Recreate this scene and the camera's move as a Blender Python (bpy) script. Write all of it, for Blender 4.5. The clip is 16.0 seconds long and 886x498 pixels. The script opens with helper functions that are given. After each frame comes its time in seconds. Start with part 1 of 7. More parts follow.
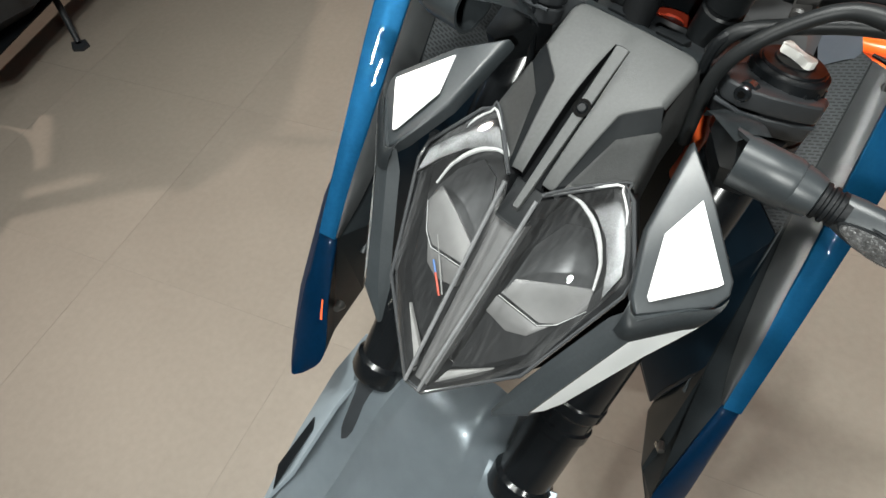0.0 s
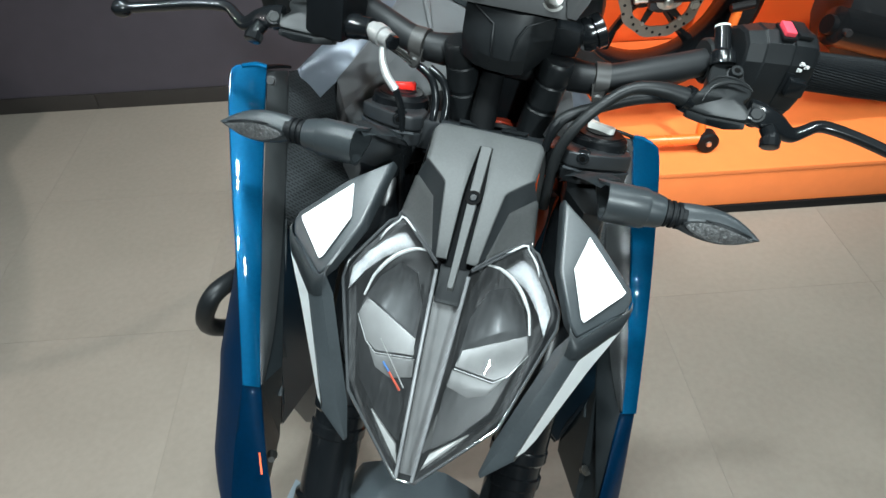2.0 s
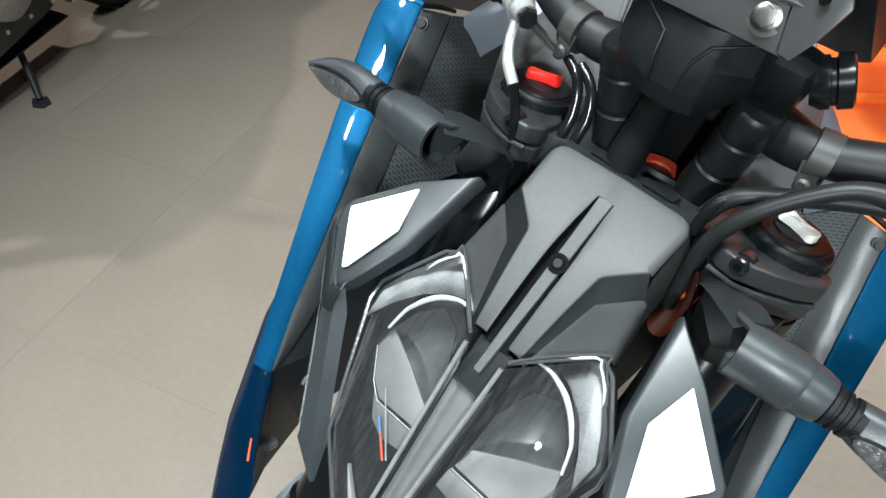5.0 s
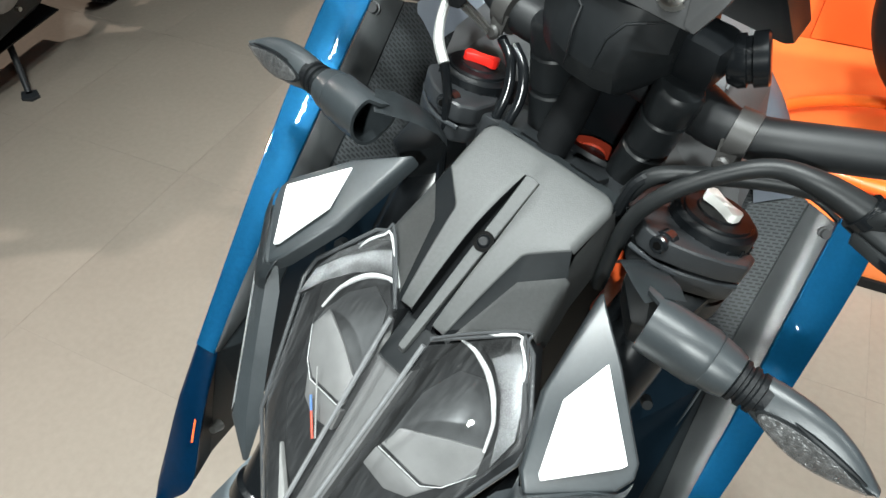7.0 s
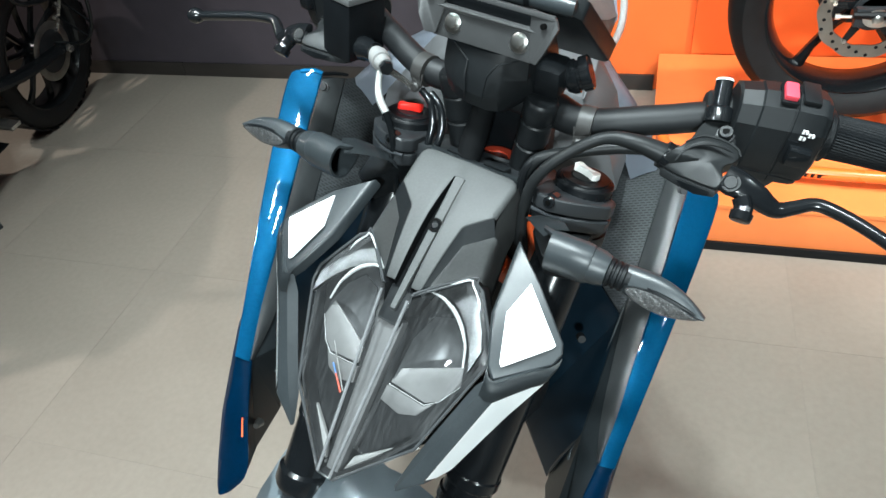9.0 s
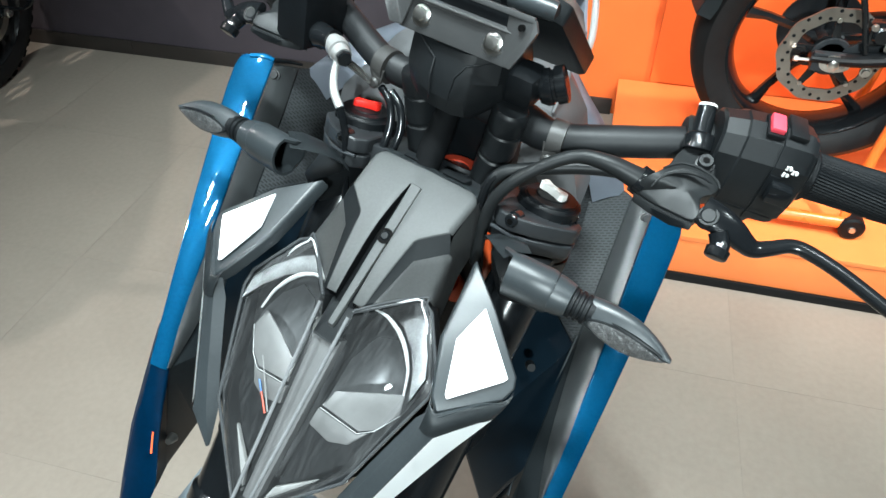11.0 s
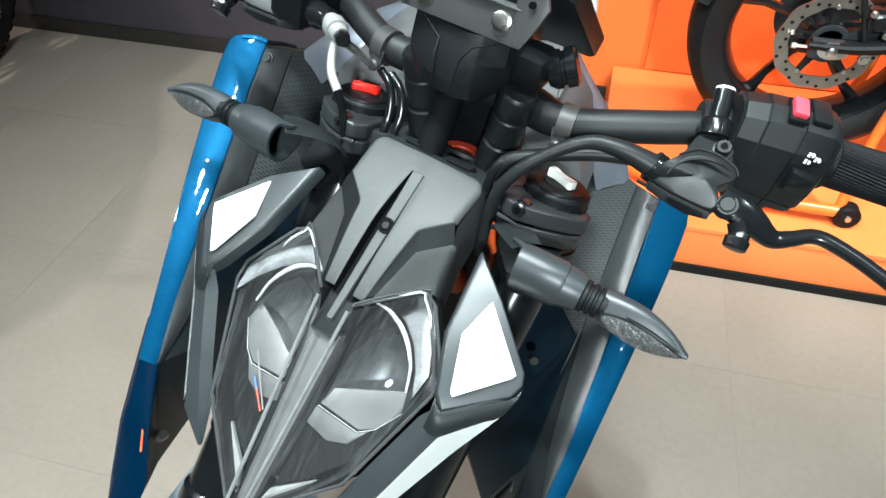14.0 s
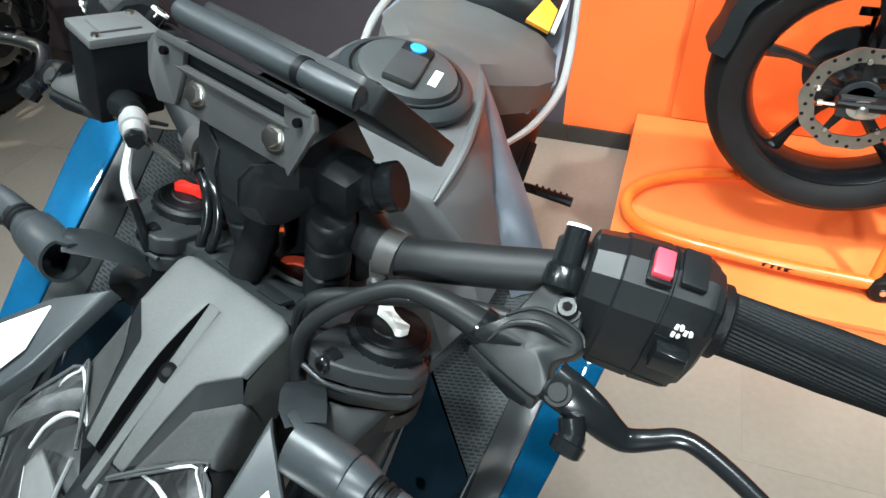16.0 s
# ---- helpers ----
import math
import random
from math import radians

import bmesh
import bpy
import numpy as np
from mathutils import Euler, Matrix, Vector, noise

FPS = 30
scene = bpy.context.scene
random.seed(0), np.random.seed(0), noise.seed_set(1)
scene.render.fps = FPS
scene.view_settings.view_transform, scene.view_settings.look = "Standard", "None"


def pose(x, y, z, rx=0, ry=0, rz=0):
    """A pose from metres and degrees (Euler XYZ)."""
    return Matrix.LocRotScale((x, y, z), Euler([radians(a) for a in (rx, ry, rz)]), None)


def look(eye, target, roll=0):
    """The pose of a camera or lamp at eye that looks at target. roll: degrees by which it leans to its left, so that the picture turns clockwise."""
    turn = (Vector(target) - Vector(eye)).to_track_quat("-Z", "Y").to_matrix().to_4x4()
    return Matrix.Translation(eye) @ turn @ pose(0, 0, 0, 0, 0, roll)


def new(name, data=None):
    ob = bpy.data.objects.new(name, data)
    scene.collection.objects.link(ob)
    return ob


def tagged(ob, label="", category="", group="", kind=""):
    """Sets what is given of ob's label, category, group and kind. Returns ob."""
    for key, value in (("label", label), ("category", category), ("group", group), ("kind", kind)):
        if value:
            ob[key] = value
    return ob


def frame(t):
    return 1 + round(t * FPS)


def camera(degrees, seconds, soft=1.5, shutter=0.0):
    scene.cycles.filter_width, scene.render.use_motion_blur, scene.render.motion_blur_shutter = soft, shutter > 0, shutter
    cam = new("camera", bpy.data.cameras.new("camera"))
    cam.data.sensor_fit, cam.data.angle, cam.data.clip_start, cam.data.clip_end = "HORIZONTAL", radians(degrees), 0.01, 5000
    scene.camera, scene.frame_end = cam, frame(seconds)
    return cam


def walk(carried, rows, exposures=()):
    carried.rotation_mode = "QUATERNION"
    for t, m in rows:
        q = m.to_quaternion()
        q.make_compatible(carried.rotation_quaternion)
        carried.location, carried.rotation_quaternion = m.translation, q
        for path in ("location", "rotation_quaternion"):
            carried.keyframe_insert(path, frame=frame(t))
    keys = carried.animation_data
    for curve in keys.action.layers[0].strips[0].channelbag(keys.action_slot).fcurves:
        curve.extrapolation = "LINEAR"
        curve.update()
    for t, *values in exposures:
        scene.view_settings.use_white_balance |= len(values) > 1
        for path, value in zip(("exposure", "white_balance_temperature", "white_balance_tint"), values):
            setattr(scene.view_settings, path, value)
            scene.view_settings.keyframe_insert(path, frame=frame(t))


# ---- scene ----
cam = camera(65.7, 16.0)
PATH = [
    (0, (0.124, 0.17, 1.299), (-0.521, 1.206, -0.286), -10.3),
    (0.5, (0.045, 0.112, 1.32), (-0.254, 1.375, -0.202), -7.8),
    (1, (0.013, 0.069, 1.32), (-0.039, 1.461, -0.115), -6.4),
    (1.5, (-0.005, 0.064, 1.33), (0.055, 1.541, -0.017), -1.3),
    (2, (-0.004, 0.07, 1.332), (0.062, 1.555, -0.006), -2.2),
    (2.5, (0.008, 0.073, 1.322), (0.083, 1.489, -0.089), -1.9),
    (3, (0.011, 0.077, 1.311), (0.035, 1.468, -0.126), -1.8),
    (3.5, (0.024, 0.135, 1.306), (-0.151, 1.493, -0.152), -1.6),
    (6, (0.133, 0.249, 1.277), (-0.545, 1.45, -0.171), -2.5),
    (6.5, (0.139, 0.247, 1.279), (-0.479, 1.49, -0.161), -1.9),
    (7, (0.137, 0.249, 1.275), (-0.466, 1.483, -0.179), -1.5),
    (7.5, (0.149, 0.255, 1.278), (-0.46, 1.502, -0.162), -2.5),
    (8, (0.168, 0.202, 1.292), (-0.334, 1.542, -0.106), -3.7),
    (8.5, (0.196, 0.124, 1.339), (-0.262, 1.512, -0.026), -7.7),
    (9, (0.195, 0.096, 1.355), (-0.329, 1.495, 0.025), -8.4),
    (9.2, (0.198, 0.097, 1.352), (-0.308, 1.535, 0.057), -7.6),
    (11.5, (0.172, 0.14, 1.321), (-0.195, 1.593, -0.004), 0.6),
    (12, (0.167, 0.141, 1.315), (-0.212, 1.58, -0.021), -0.1),
    (12.5, (0.163, 0.147, 1.31), (-0.206, 1.565, -0.053), 0.3),
    (13, (0.162, 0.15, 1.311), (-0.165, 1.58, -0.049), 1.5),
    (13.5, (0.162, 0.152, 1.311), (-0.169, 1.584, -0.046), 1.2),
    (14, (0.165, 0.149, 1.312), (-0.176, 1.588, -0.034), 0.7),
    (14.5, (0.175, 0.159, 1.306), (-0.167, 1.589, -0.05), -0.1),
    (15, (0.181, 0.185, 1.304), (-0.203, 1.621, -0.034), 0.5),
    (15.5, (0.237, 0.246, 1.311), (-0.196, 1.749, 0.064), -0.6),
    (15.6, (0.25, 0.261, 1.312), (-0.175, 1.759, 0.057), 0.3),
    (16, (0.273, 0.308, 1.3), (-0.227, 1.758, 0.017), -1.0),
]
walk(cam, [(t, look(eye, target, roll)) for t, eye, target, roll in PATH], ((0.0, 0.08, 7250, 20), (1.0, 0.05, 6500, 13), (2.0, 0.17, 6450, 12), (3.5, 0.27, 6500, 13), (6.0, 0.44, 6850, 17), (7.0, 0.50, 6950, 17), (8.0, 0.58, 6800, 16), (9.2, 0.47, 6450, 12), (12.5, 0.64, 6500, 12), (16.0, 0.58, 6550, 13)))

# ---------------------------------------------------------------- light
world = bpy.data.worlds.new("showroom_air")
scene.world = world
world.use_nodes = True
world.node_tree.nodes["Background"].inputs[0].default_value = (0.9, 0.93, 1.0, 1)
world.node_tree.nodes["Background"].inputs[1].default_value = 0.020


def spot(place, target, watts, size_deg, radius, colour):
    lamp = bpy.data.lights.new("ceiling_and_fill_spot", "SPOT")
    lamp.energy, lamp.spot_size, lamp.spot_blend, lamp.shadow_soft_size, lamp.color = watts, radians(size_deg), 1.0, radius, colour
    new("ceiling_and_fill_spot", lamp).matrix_world = look(place, target)


WARM, COOL = (1.0, 0.95, 0.86), (0.84, 0.99, 1.0)
spot((-1.20, -0.12, 3.05), (0.0, 0.5, 0.8), 118, 105, 0.05, COOL)
# Added front fill for the fins and white strips; no such lamp is known.
spot((0.80, -3.20, 3.05), (0.12, 0.45, 0.85), 620, 36, 0.12, COOL)
spot((-0.07, 0.08, 3.05), (-0.05, 0.35, 0.0), 132, 120, 0.06, COOL)
spot((-0.05, 0.42, 3.05), (0.05, 0.40, 0.0), 114, 120, 0.06, COOL)
spot((0.42, -0.02, 3.05), (0.10, 0.35, 0.0), 84, 120, 0.05, COOL)
spot((1.95, 0.05, 3.05), (1.30, 0.35, 0.0), 85, 110, 0.05, COOL)
# Added fill above the left inner panel, no fitting known there.
spot((-0.48, 0.78, 3.05), (-0.30, 0.70, 0.0), 60, 120, 0.09, COOL)
spot((-3.1, 0.9, 3.05), (-1.9, 1.7, 0.0), 135, 115, 0.05, WARM)
# Added to brighten the orange wall and platform, source not known.
spot((1.6, 1.05, 3.05), (1.0, 2.5, 0.60), 375, 60, 0.06, WARM)

# ---------------------------------------------------------------- materials
def material(name, base, rough=0.5, metal=0.0, vary=0.12, scale=60.0, bump=0.05, bump_scale=400.0, coat=0.0, spec=0.5, rough_vary=0.1, random=0.0, peel=0.0):
    """A surface with colour and roughness that vary at two scales, and a fine relief."""
    mat = bpy.data.materials.new(name)
    mat.use_nodes = True
    nt = mat.node_tree
    bs = nt.nodes["Principled BSDF"]
    tc = nt.nodes.new("ShaderNodeTexCoord")
    big, small = nt.nodes.new("ShaderNodeTexNoise"), nt.nodes.new("ShaderNodeTexNoise")
    big.inputs["Scale"].default_value, big.inputs["Detail"].default_value = scale / 12, 4
    small.inputs["Scale"].default_value, small.inputs["Detail"].default_value = scale, 3
    add = nt.nodes.new("ShaderNodeMath")
    add.operation = "ADD"
    for k, tex in enumerate((big, small)):
        nt.links.new(tc.outputs["Object"], tex.inputs["Vector"])
        nt.links.new(tex.outputs["Fac"], add.inputs[k])
    last = add.outputs[0]
    if random:
        info = nt.nodes.new("ShaderNodeObjectInfo")
        mul = nt.nodes.new("ShaderNodeMath")
        mul.operation = "MULTIPLY_ADD"
        mul.inputs[1].default_value = random
        nt.links.new(info.outputs["Random"], mul.inputs[0])
        nt.links.new(last, mul.inputs[2])
        last = mul.outputs[0]
    ramp = nt.nodes.new("ShaderNodeMapRange")
    ramp.inputs[1].default_value, ramp.inputs[2].default_value = 0.6, 1.4 + random
    ramp.inputs[3].default_value, ramp.inputs[4].default_value = 1 - vary, 1 + vary
    nt.links.new(last, ramp.inputs[0])
    tint = nt.nodes.new("ShaderNodeMix")
    tint.data_type, tint.blend_type = "RGBA", "MULTIPLY"
    tint.inputs[0].default_value = 1.0
    tint.inputs[6].default_value = (*base, 1)
    nt.links.new(ramp.outputs[0], tint.inputs[7])
    nt.links.new(tint.outputs[2], bs.inputs["Base Color"])
    rr = nt.nodes.new("ShaderNodeMapRange")
    rr.inputs[1].default_value, rr.inputs[2].default_value = 0.3, 0.7
    rr.inputs[3].default_value, rr.inputs[4].default_value = max(0.02, rough - rough_vary * 0.5), min(1.0, rough + rough_vary * 0.5)
    nt.links.new(big.outputs["Fac"], rr.inputs[0])
    nt.links.new(rr.outputs[0], bs.inputs["Roughness"])
    bs.inputs["Metallic"].default_value = metal
    bs.inputs["Coat Weight"].default_value = coat
    bs.inputs["Coat Roughness"].default_value = 0.03
    bs.inputs["Specular IOR Level"].default_value = spec
    if peel:
        wave = nt.nodes.new("ShaderNodeTexNoise")
        wave.inputs["Scale"].default_value, wave.inputs["Detail"].default_value = 45, 2
        nt.links.new(tc.outputs["Object"], wave.inputs["Vector"])
        pb = nt.nodes.new("ShaderNodeBump")
        pb.inputs["Strength"].default_value, pb.inputs["Distance"].default_value = peel, 0.004
        nt.links.new(wave.outputs["Fac"], pb.inputs["Height"])
        nt.links.new(pb.outputs[0], bs.inputs["Coat Normal"])
    if bump:
        grain = nt.nodes.new("ShaderNodeTexNoise")
        grain.inputs["Scale"].default_value = bump_scale
        grain.inputs["Detail"].default_value = 2
        nt.links.new(tc.outputs["Object"], grain.inputs["Vector"])
        bn = nt.nodes.new("ShaderNodeBump")
        bn.inputs["Strength"].default_value, bn.inputs["Distance"].default_value = bump, 0.002
        nt.links.new(grain.outputs["Fac"], bn.inputs["Height"])
        nt.links.new(bn.outputs[0], bs.inputs["Normal"])
    return mat


def clear_material(name, tint, gloss_rough=0.02, haze=0.06):
    """Thin clear plastic with fine wiping scratches: lets light straight through, with gloss by Fresnel."""
    mat = bpy.data.materials.new(name)
    mat.use_nodes = True
    nt = mat.node_tree
    nt.nodes.clear()
    out = nt.nodes.new("ShaderNodeOutputMaterial")
    mix = nt.nodes.new("ShaderNodeMixShader")
    facing = nt.nodes.new("ShaderNodeLayerWeight")
    facing.inputs["Blend"].default_value = 0.5
    power, fres = nt.nodes.new("ShaderNodeMath"), nt.nodes.new("ShaderNodeMath")
    power.operation, fres.operation = "POWER", "MULTIPLY_ADD"
    power.inputs[1].default_value = 4.0
    fres.inputs[1].default_value, fres.inputs[2].default_value = 0.85, 0.045
    nt.links.new(facing.outputs["Facing"], power.inputs[0])
    nt.links.new(power.outputs[0], fres.inputs[0])
    tr = nt.nodes.new("ShaderNodeBsdfTransparent")
    tr.inputs[0].default_value = (*tint, 1)
    gl = nt.nodes.new("ShaderNodeBsdfGlossy")
    gl.inputs["Roughness"].default_value = gloss_rough
    dust = nt.nodes.new("ShaderNodeBsdfDiffuse")
    dust.inputs[0].default_value = (0.55, 0.56, 0.57, 1)
    scratch = nt.nodes.new("ShaderNodeTexNoise")
    scratch.inputs["Scale"].default_value, scratch.inputs["Detail"].default_value = 1.0, 5
    tc = nt.nodes.new("ShaderNodeTexCoord")
    mp = nt.nodes.new("ShaderNodeMapping")
    mp.inputs["Scale"].default_value = (520, 60, 60)
    mp.inputs["Rotation"].default_value = (0, 0, 0.5)
    rng = nt.nodes.new("ShaderNodeMapRange")
    rng.inputs[1].default_value, rng.inputs[2].default_value = 0.45, 0.8
    rng.inputs[3].default_value, rng.inputs[4].default_value = haze * 0.7, haze * 1.9
    film = nt.nodes.new("ShaderNodeMixShader")
    nt.links.new(tc.outputs["Object"], mp.inputs[0])
    nt.links.new(mp.outputs[0], scratch.inputs["Vector"])
    nt.links.new(scratch.outputs["Fac"], rng.inputs[0])
    nt.links.new(rng.outputs[0], film.inputs[0])
    nt.links.new(tr.outputs[0], film.inputs[1])
    nt.links.new(dust.outputs[0], film.inputs[2])
    nt.links.new(fres.outputs[0], mix.inputs[0])
    nt.links.new(film.outputs[0], mix.inputs[1])
    nt.links.new(gl.outputs[0], mix.inputs[2])
    nt.links.new(mix.outputs[0], out.inputs[0])
    return mat


def scaled_material(name, base, rough, cell, depth):
    """Dark plastic moulded with a pattern of small overlapping scales, the slits' shade multiplied into the colour."""
    mat = material(name, base, rough, vary=0.1, bump=0, spec=0.15)
    nt = mat.node_tree
    bs = nt.nodes["Principled BSDF"]
    tc = nt.nodes.new("ShaderNodeTexCoord")
    mp = nt.nodes.new("ShaderNodeMapping")
    mp.inputs["Rotation"].default_value = (0, 0, 0)
    br = nt.nodes.new("ShaderNodeTexBrick")
    br.inputs["Scale"].default_value = 1.0
    br.inputs["Brick Width"].default_value, br.inputs["Row Height"].default_value = cell * 2.1, cell
    br.inputs["Mortar Size"].default_value, br.inputs["Mortar Smooth"].default_value = cell * 0.36, 0.4
    bn = nt.nodes.new("ShaderNodeBump")
    bn.inputs["Strength"].default_value, bn.inputs["Distance"].default_value = 0.6, depth
    nt.links.new(tc.outputs["Object"], mp.inputs[0])
    nt.links.new(mp.outputs[0], br.inputs["Vector"])
    nt.links.new(br.outputs["Fac"], bn.inputs["Height"])
    # base colour drops in the sunk slits, standing in for their shade
    slit_shade = nt.nodes.new("ShaderNodeMix")
    slit_shade.data_type, slit_shade.blend_type = "RGBA", "MULTIPLY"
    slit_shade.inputs[0].default_value = 1.0
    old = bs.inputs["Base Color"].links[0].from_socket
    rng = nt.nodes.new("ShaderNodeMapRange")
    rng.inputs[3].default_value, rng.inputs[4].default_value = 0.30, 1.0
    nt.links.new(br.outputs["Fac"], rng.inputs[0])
    nt.links.new(old, slit_shade.inputs[6])
    nt.links.new(rng.outputs[0], slit_shade.inputs[7])
    nt.links.new(slit_shade.outputs[2], bs.inputs["Base Color"])
    nt.links.new(bn.outputs[0], bs.inputs["Normal"])
    return mat


MATTE = material("matte_black_plastic", (0.0075, 0.0088, 0.0098), 0.42, vary=0.2, scale=300, bump=0.05, bump_scale=1500, spec=0.28)
GREYPLASTIC = material("charcoal_plastic", (0.026, 0.031, 0.034), 0.36, vary=0.14, scale=400, bump=0.05, bump_scale=1500, spec=0.42)
COWLGREY = material("grey_grained_plastic", (0.061, 0.0635, 0.0635), 0.50, vary=0.14, scale=500, bump=0.12, bump_scale=1400, spec=0.3)
BLACK = material("deep_black", (0.004, 0.005, 0.006), 0.45, vary=0.25, spec=0.2)
GLOSSBLACK = material("gloss_black_metal", (0.006, 0.007, 0.008), 0.2, vary=0.2, scale=40, bump=0.01, spec=0.4)
RUBBER = material("rubber", (0.005, 0.006, 0.007), 0.5, vary=0.25, bump=0.2, bump_scale=500, spec=0.18)
GREASE = material("cast_dark_alloy", (0.022, 0.025, 0.028), 0.36, vary=0.2, bump=0.06, bump_scale=1200, spec=0.4)
# Near-black for the mask's recesses and chin; the recess shade sits in this colour.
RECESS = material("recess_shade_and_chin_black", (0.0070, 0.0085, 0.0095), 0.55, vary=0.2, scale=300, bump=0.03, bump_scale=1500, spec=0.15)
PANELBLACK = material("smooth_black_shroud_plastic", (0.0105, 0.0130, 0.0145), 0.36, vary=0.2, scale=200, bump=0.03, bump_scale=900, spec=0.28)
EDGEGLASS = material("clear_acrylic_edge", (0.16, 0.165, 0.17), 0.16, vary=0.2, scale=200, bump=0.02, bump_scale=300, coat=1.0)
STRIPGREY = material("frosted_centre_strip", (0.105, 0.106, 0.107), 0.42, vary=0.2, scale=90, bump=0.05, bump_scale=300)
DISH = material("smoked_reflector_dish", (0.102, 0.106, 0.110), 0.40, metal=0.45, vary=0.25, scale=60, bump=0.04, bump_scale=500, spec=0.4)
PERCHBLACK = material("satin_black_cast_alloy", (0.0125, 0.0138, 0.0145), 0.44, vary=0.2, bump=0.05, bump_scale=1200, spec=0.22)
BARBLACK = material("satin_black_bar", (0.009, 0.010, 0.011), 0.52, vary=0.15, scale=200, bump=0.04, bump_scale=1500, spec=0.3)
CLAMPGREY = material("cast_clamp_grey", (0.019, 0.021, 0.023), 0.42, vary=0.15, bump=0.08, bump_scale=900, spec=0.35)
BLUE = material("metallic_blue_paint", (0.0, 0.074, 0.172), 0.40, metal=0.35, vary=0.12, scale=300, bump=0.01, coat=1.0, spec=0.05, peel=0.09)
NAVY = material("dark_blue_flank", (0.0, 0.020, 0.062), 0.42, vary=0.18, scale=200, bump=0.01, coat=0.12, spec=0.12, peel=0.06)
# The wing's blue again, darker where the tip turns away from the light.
TIPBLUE = material("blue_paint_in_shade", (0.0, 0.019, 0.054), 0.42, vary=0.15, scale=200, bump=0.01, coat=0.6, spec=0.06, peel=0.07)
ORANGE = material("orange_paint", (0.86, 0.215, 0.055), 0.42, vary=0.06, scale=20, bump=0.03, bump_scale=80)
ORANGEWALL = material("orange_wall_paint", (0.80, 0.145, 0.028), 0.5, vary=0.08, scale=5, bump=0.05, bump_scale=60)
ORANGETUBE = material("orange_enamel_tube", (0.86, 0.17, 0.025), 0.3, vary=0.07, coat=0.4)
GUSSETRED = material("red_orange_enamel", (0.76, 0.105, 0.025), 0.35, vary=0.1)
RED = material("red_anodised", (0.75, 0.02, 0.012), 0.35, vary=0.1)
PINKRED = material("faded_red_button", (0.75, 0.06, 0.09), 0.45, vary=0.1)
WHITE = material("white_reflective_film", (0.93, 0.95, 0.95), 0.35, vary=0.02, bump=0)
TRIMSILVER = material("silver_lamp_trim", (0.30, 0.30, 0.295), 0.38, metal=0.3, vary=0.15, scale=120)
STRIPSILVER = material("silver_seat_trim", (0.42, 0.42, 0.415), 0.36, metal=0.3, vary=0.1)
WIRERED = material("dark_red_wire", (0.42, 0.05, 0.02), 0.45, vary=0.1)
WIREBLUE = material("dull_blue_wire", (0.03, 0.12, 0.32), 0.45, vary=0.1)
IVORY = material("white_plastic", (0.85, 0.84, 0.80), 0.45, vary=0.06)
STEEL = material("zinc_steel", (0.62, 0.61, 0.58), 0.28, metal=1.0, vary=0.15)
BOLTGREY = material("grey_coated_bolt", (0.052, 0.053, 0.054), 0.4, metal=0.3, vary=0.15)
LIDGREY = material("grey_plastic_lid", (0.085, 0.087, 0.088), 0.36, vary=0.1, bump=0.04, bump_scale=1200)
ALU = material("raw_alloy", (0.42, 0.42, 0.42), 0.42, metal=0.9, vary=0.2)
SILVER = material("slate_blue_paint", (0.205, 0.228, 0.270), 0.34, metal=0.25, vary=0.08, coat=0.4)
TANKGREY = material("satin_grey_tank", (0.105, 0.107, 0.110), 0.42, metal=0.15, vary=0.1, coat=0.1)
SEATGREY = material("grey_vinyl_seat", (0.095, 0.094, 0.092), 0.6, vary=0.12, bump=0.2, bump_scale=700)
FENDER = material("silver_fender_paint", (0.25, 0.295, 0.325), 0.36, metal=0.40, vary=0.08, coat=0.4)
REFLECTOR = material("frosted_reflector", (0.120, 0.120, 0.120), 0.40, metal=0.1, vary=0.16, scale=120)
SPARKLE = material("prismatic_chrome", (0.080, 0.083, 0.085), 0.34, metal=0.85, vary=0.5, scale=1200, bump=0.10, bump_scale=1400)
# Milky plastic of the light guide, also the painted glint along the lens brow.
MILKWHITE = material("milky_guide_edge_and_glint", (0.50, 0.51, 0.51), 0.3, vary=0.3, scale=220, bump=0, coat=0.5)
HOSING = material("braided_silver_hose", (0.50, 0.51, 0.50), 0.38, metal=0.6, vary=0.15, bump=0.4, bump_scale=900)
CLEAR = clear_material("clear_polycarbonate", (0.90, 0.90, 0.90), 0.02, 0.026)
FROST = clear_material("frosted_lens_border", (0.82, 0.82, 0.83), 0.05, 0.07)
CLEARRIM = material("clear_lens_rim", (0.05, 0.053, 0.056), 0.12, vary=0.1, coat=1.0)
FLANGE = material("frosted_lens_flange", (0.014, 0.0155, 0.017), 0.36, vary=0.2, scale=120)
PANELGREY = material("satin_grey_panel", (0.052, 0.056, 0.058), 0.36, vary=0.12, bump=0.05, bump_scale=1200)
SKIRT = material("hazy_lens_skirt", (0.026, 0.028, 0.030), 0.22, vary=0.15, scale=120)
DARKTEAL = material("dark_smooth_plastic", (0.0030, 0.0085, 0.0140), 0.33, vary=0.2, bump=0.03, bump_scale=900, spec=0.3)
# Black for flat discs that stand in for the shade inside uncut holes.
HOLE = material("hole_shade_black", (0.002, 0.002, 0.002), 0.6, vary=0.1, bump=0, spec=0.05)
STEMRED = material("red_anodised_stem_nut", (0.42, 0.045, 0.02), 0.4, vary=0.15)
SMOKE = clear_material("smoked_indicator_lens", (0.66, 0.66, 0.66), 0.10)
INDICATOR = material("indicator_prisms", (0.24, 0.242, 0.242), 0.3, metal=0.7, vary=0.6, scale=420, bump=1.0, bump_scale=420)
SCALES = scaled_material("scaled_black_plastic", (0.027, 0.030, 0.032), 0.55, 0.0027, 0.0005)
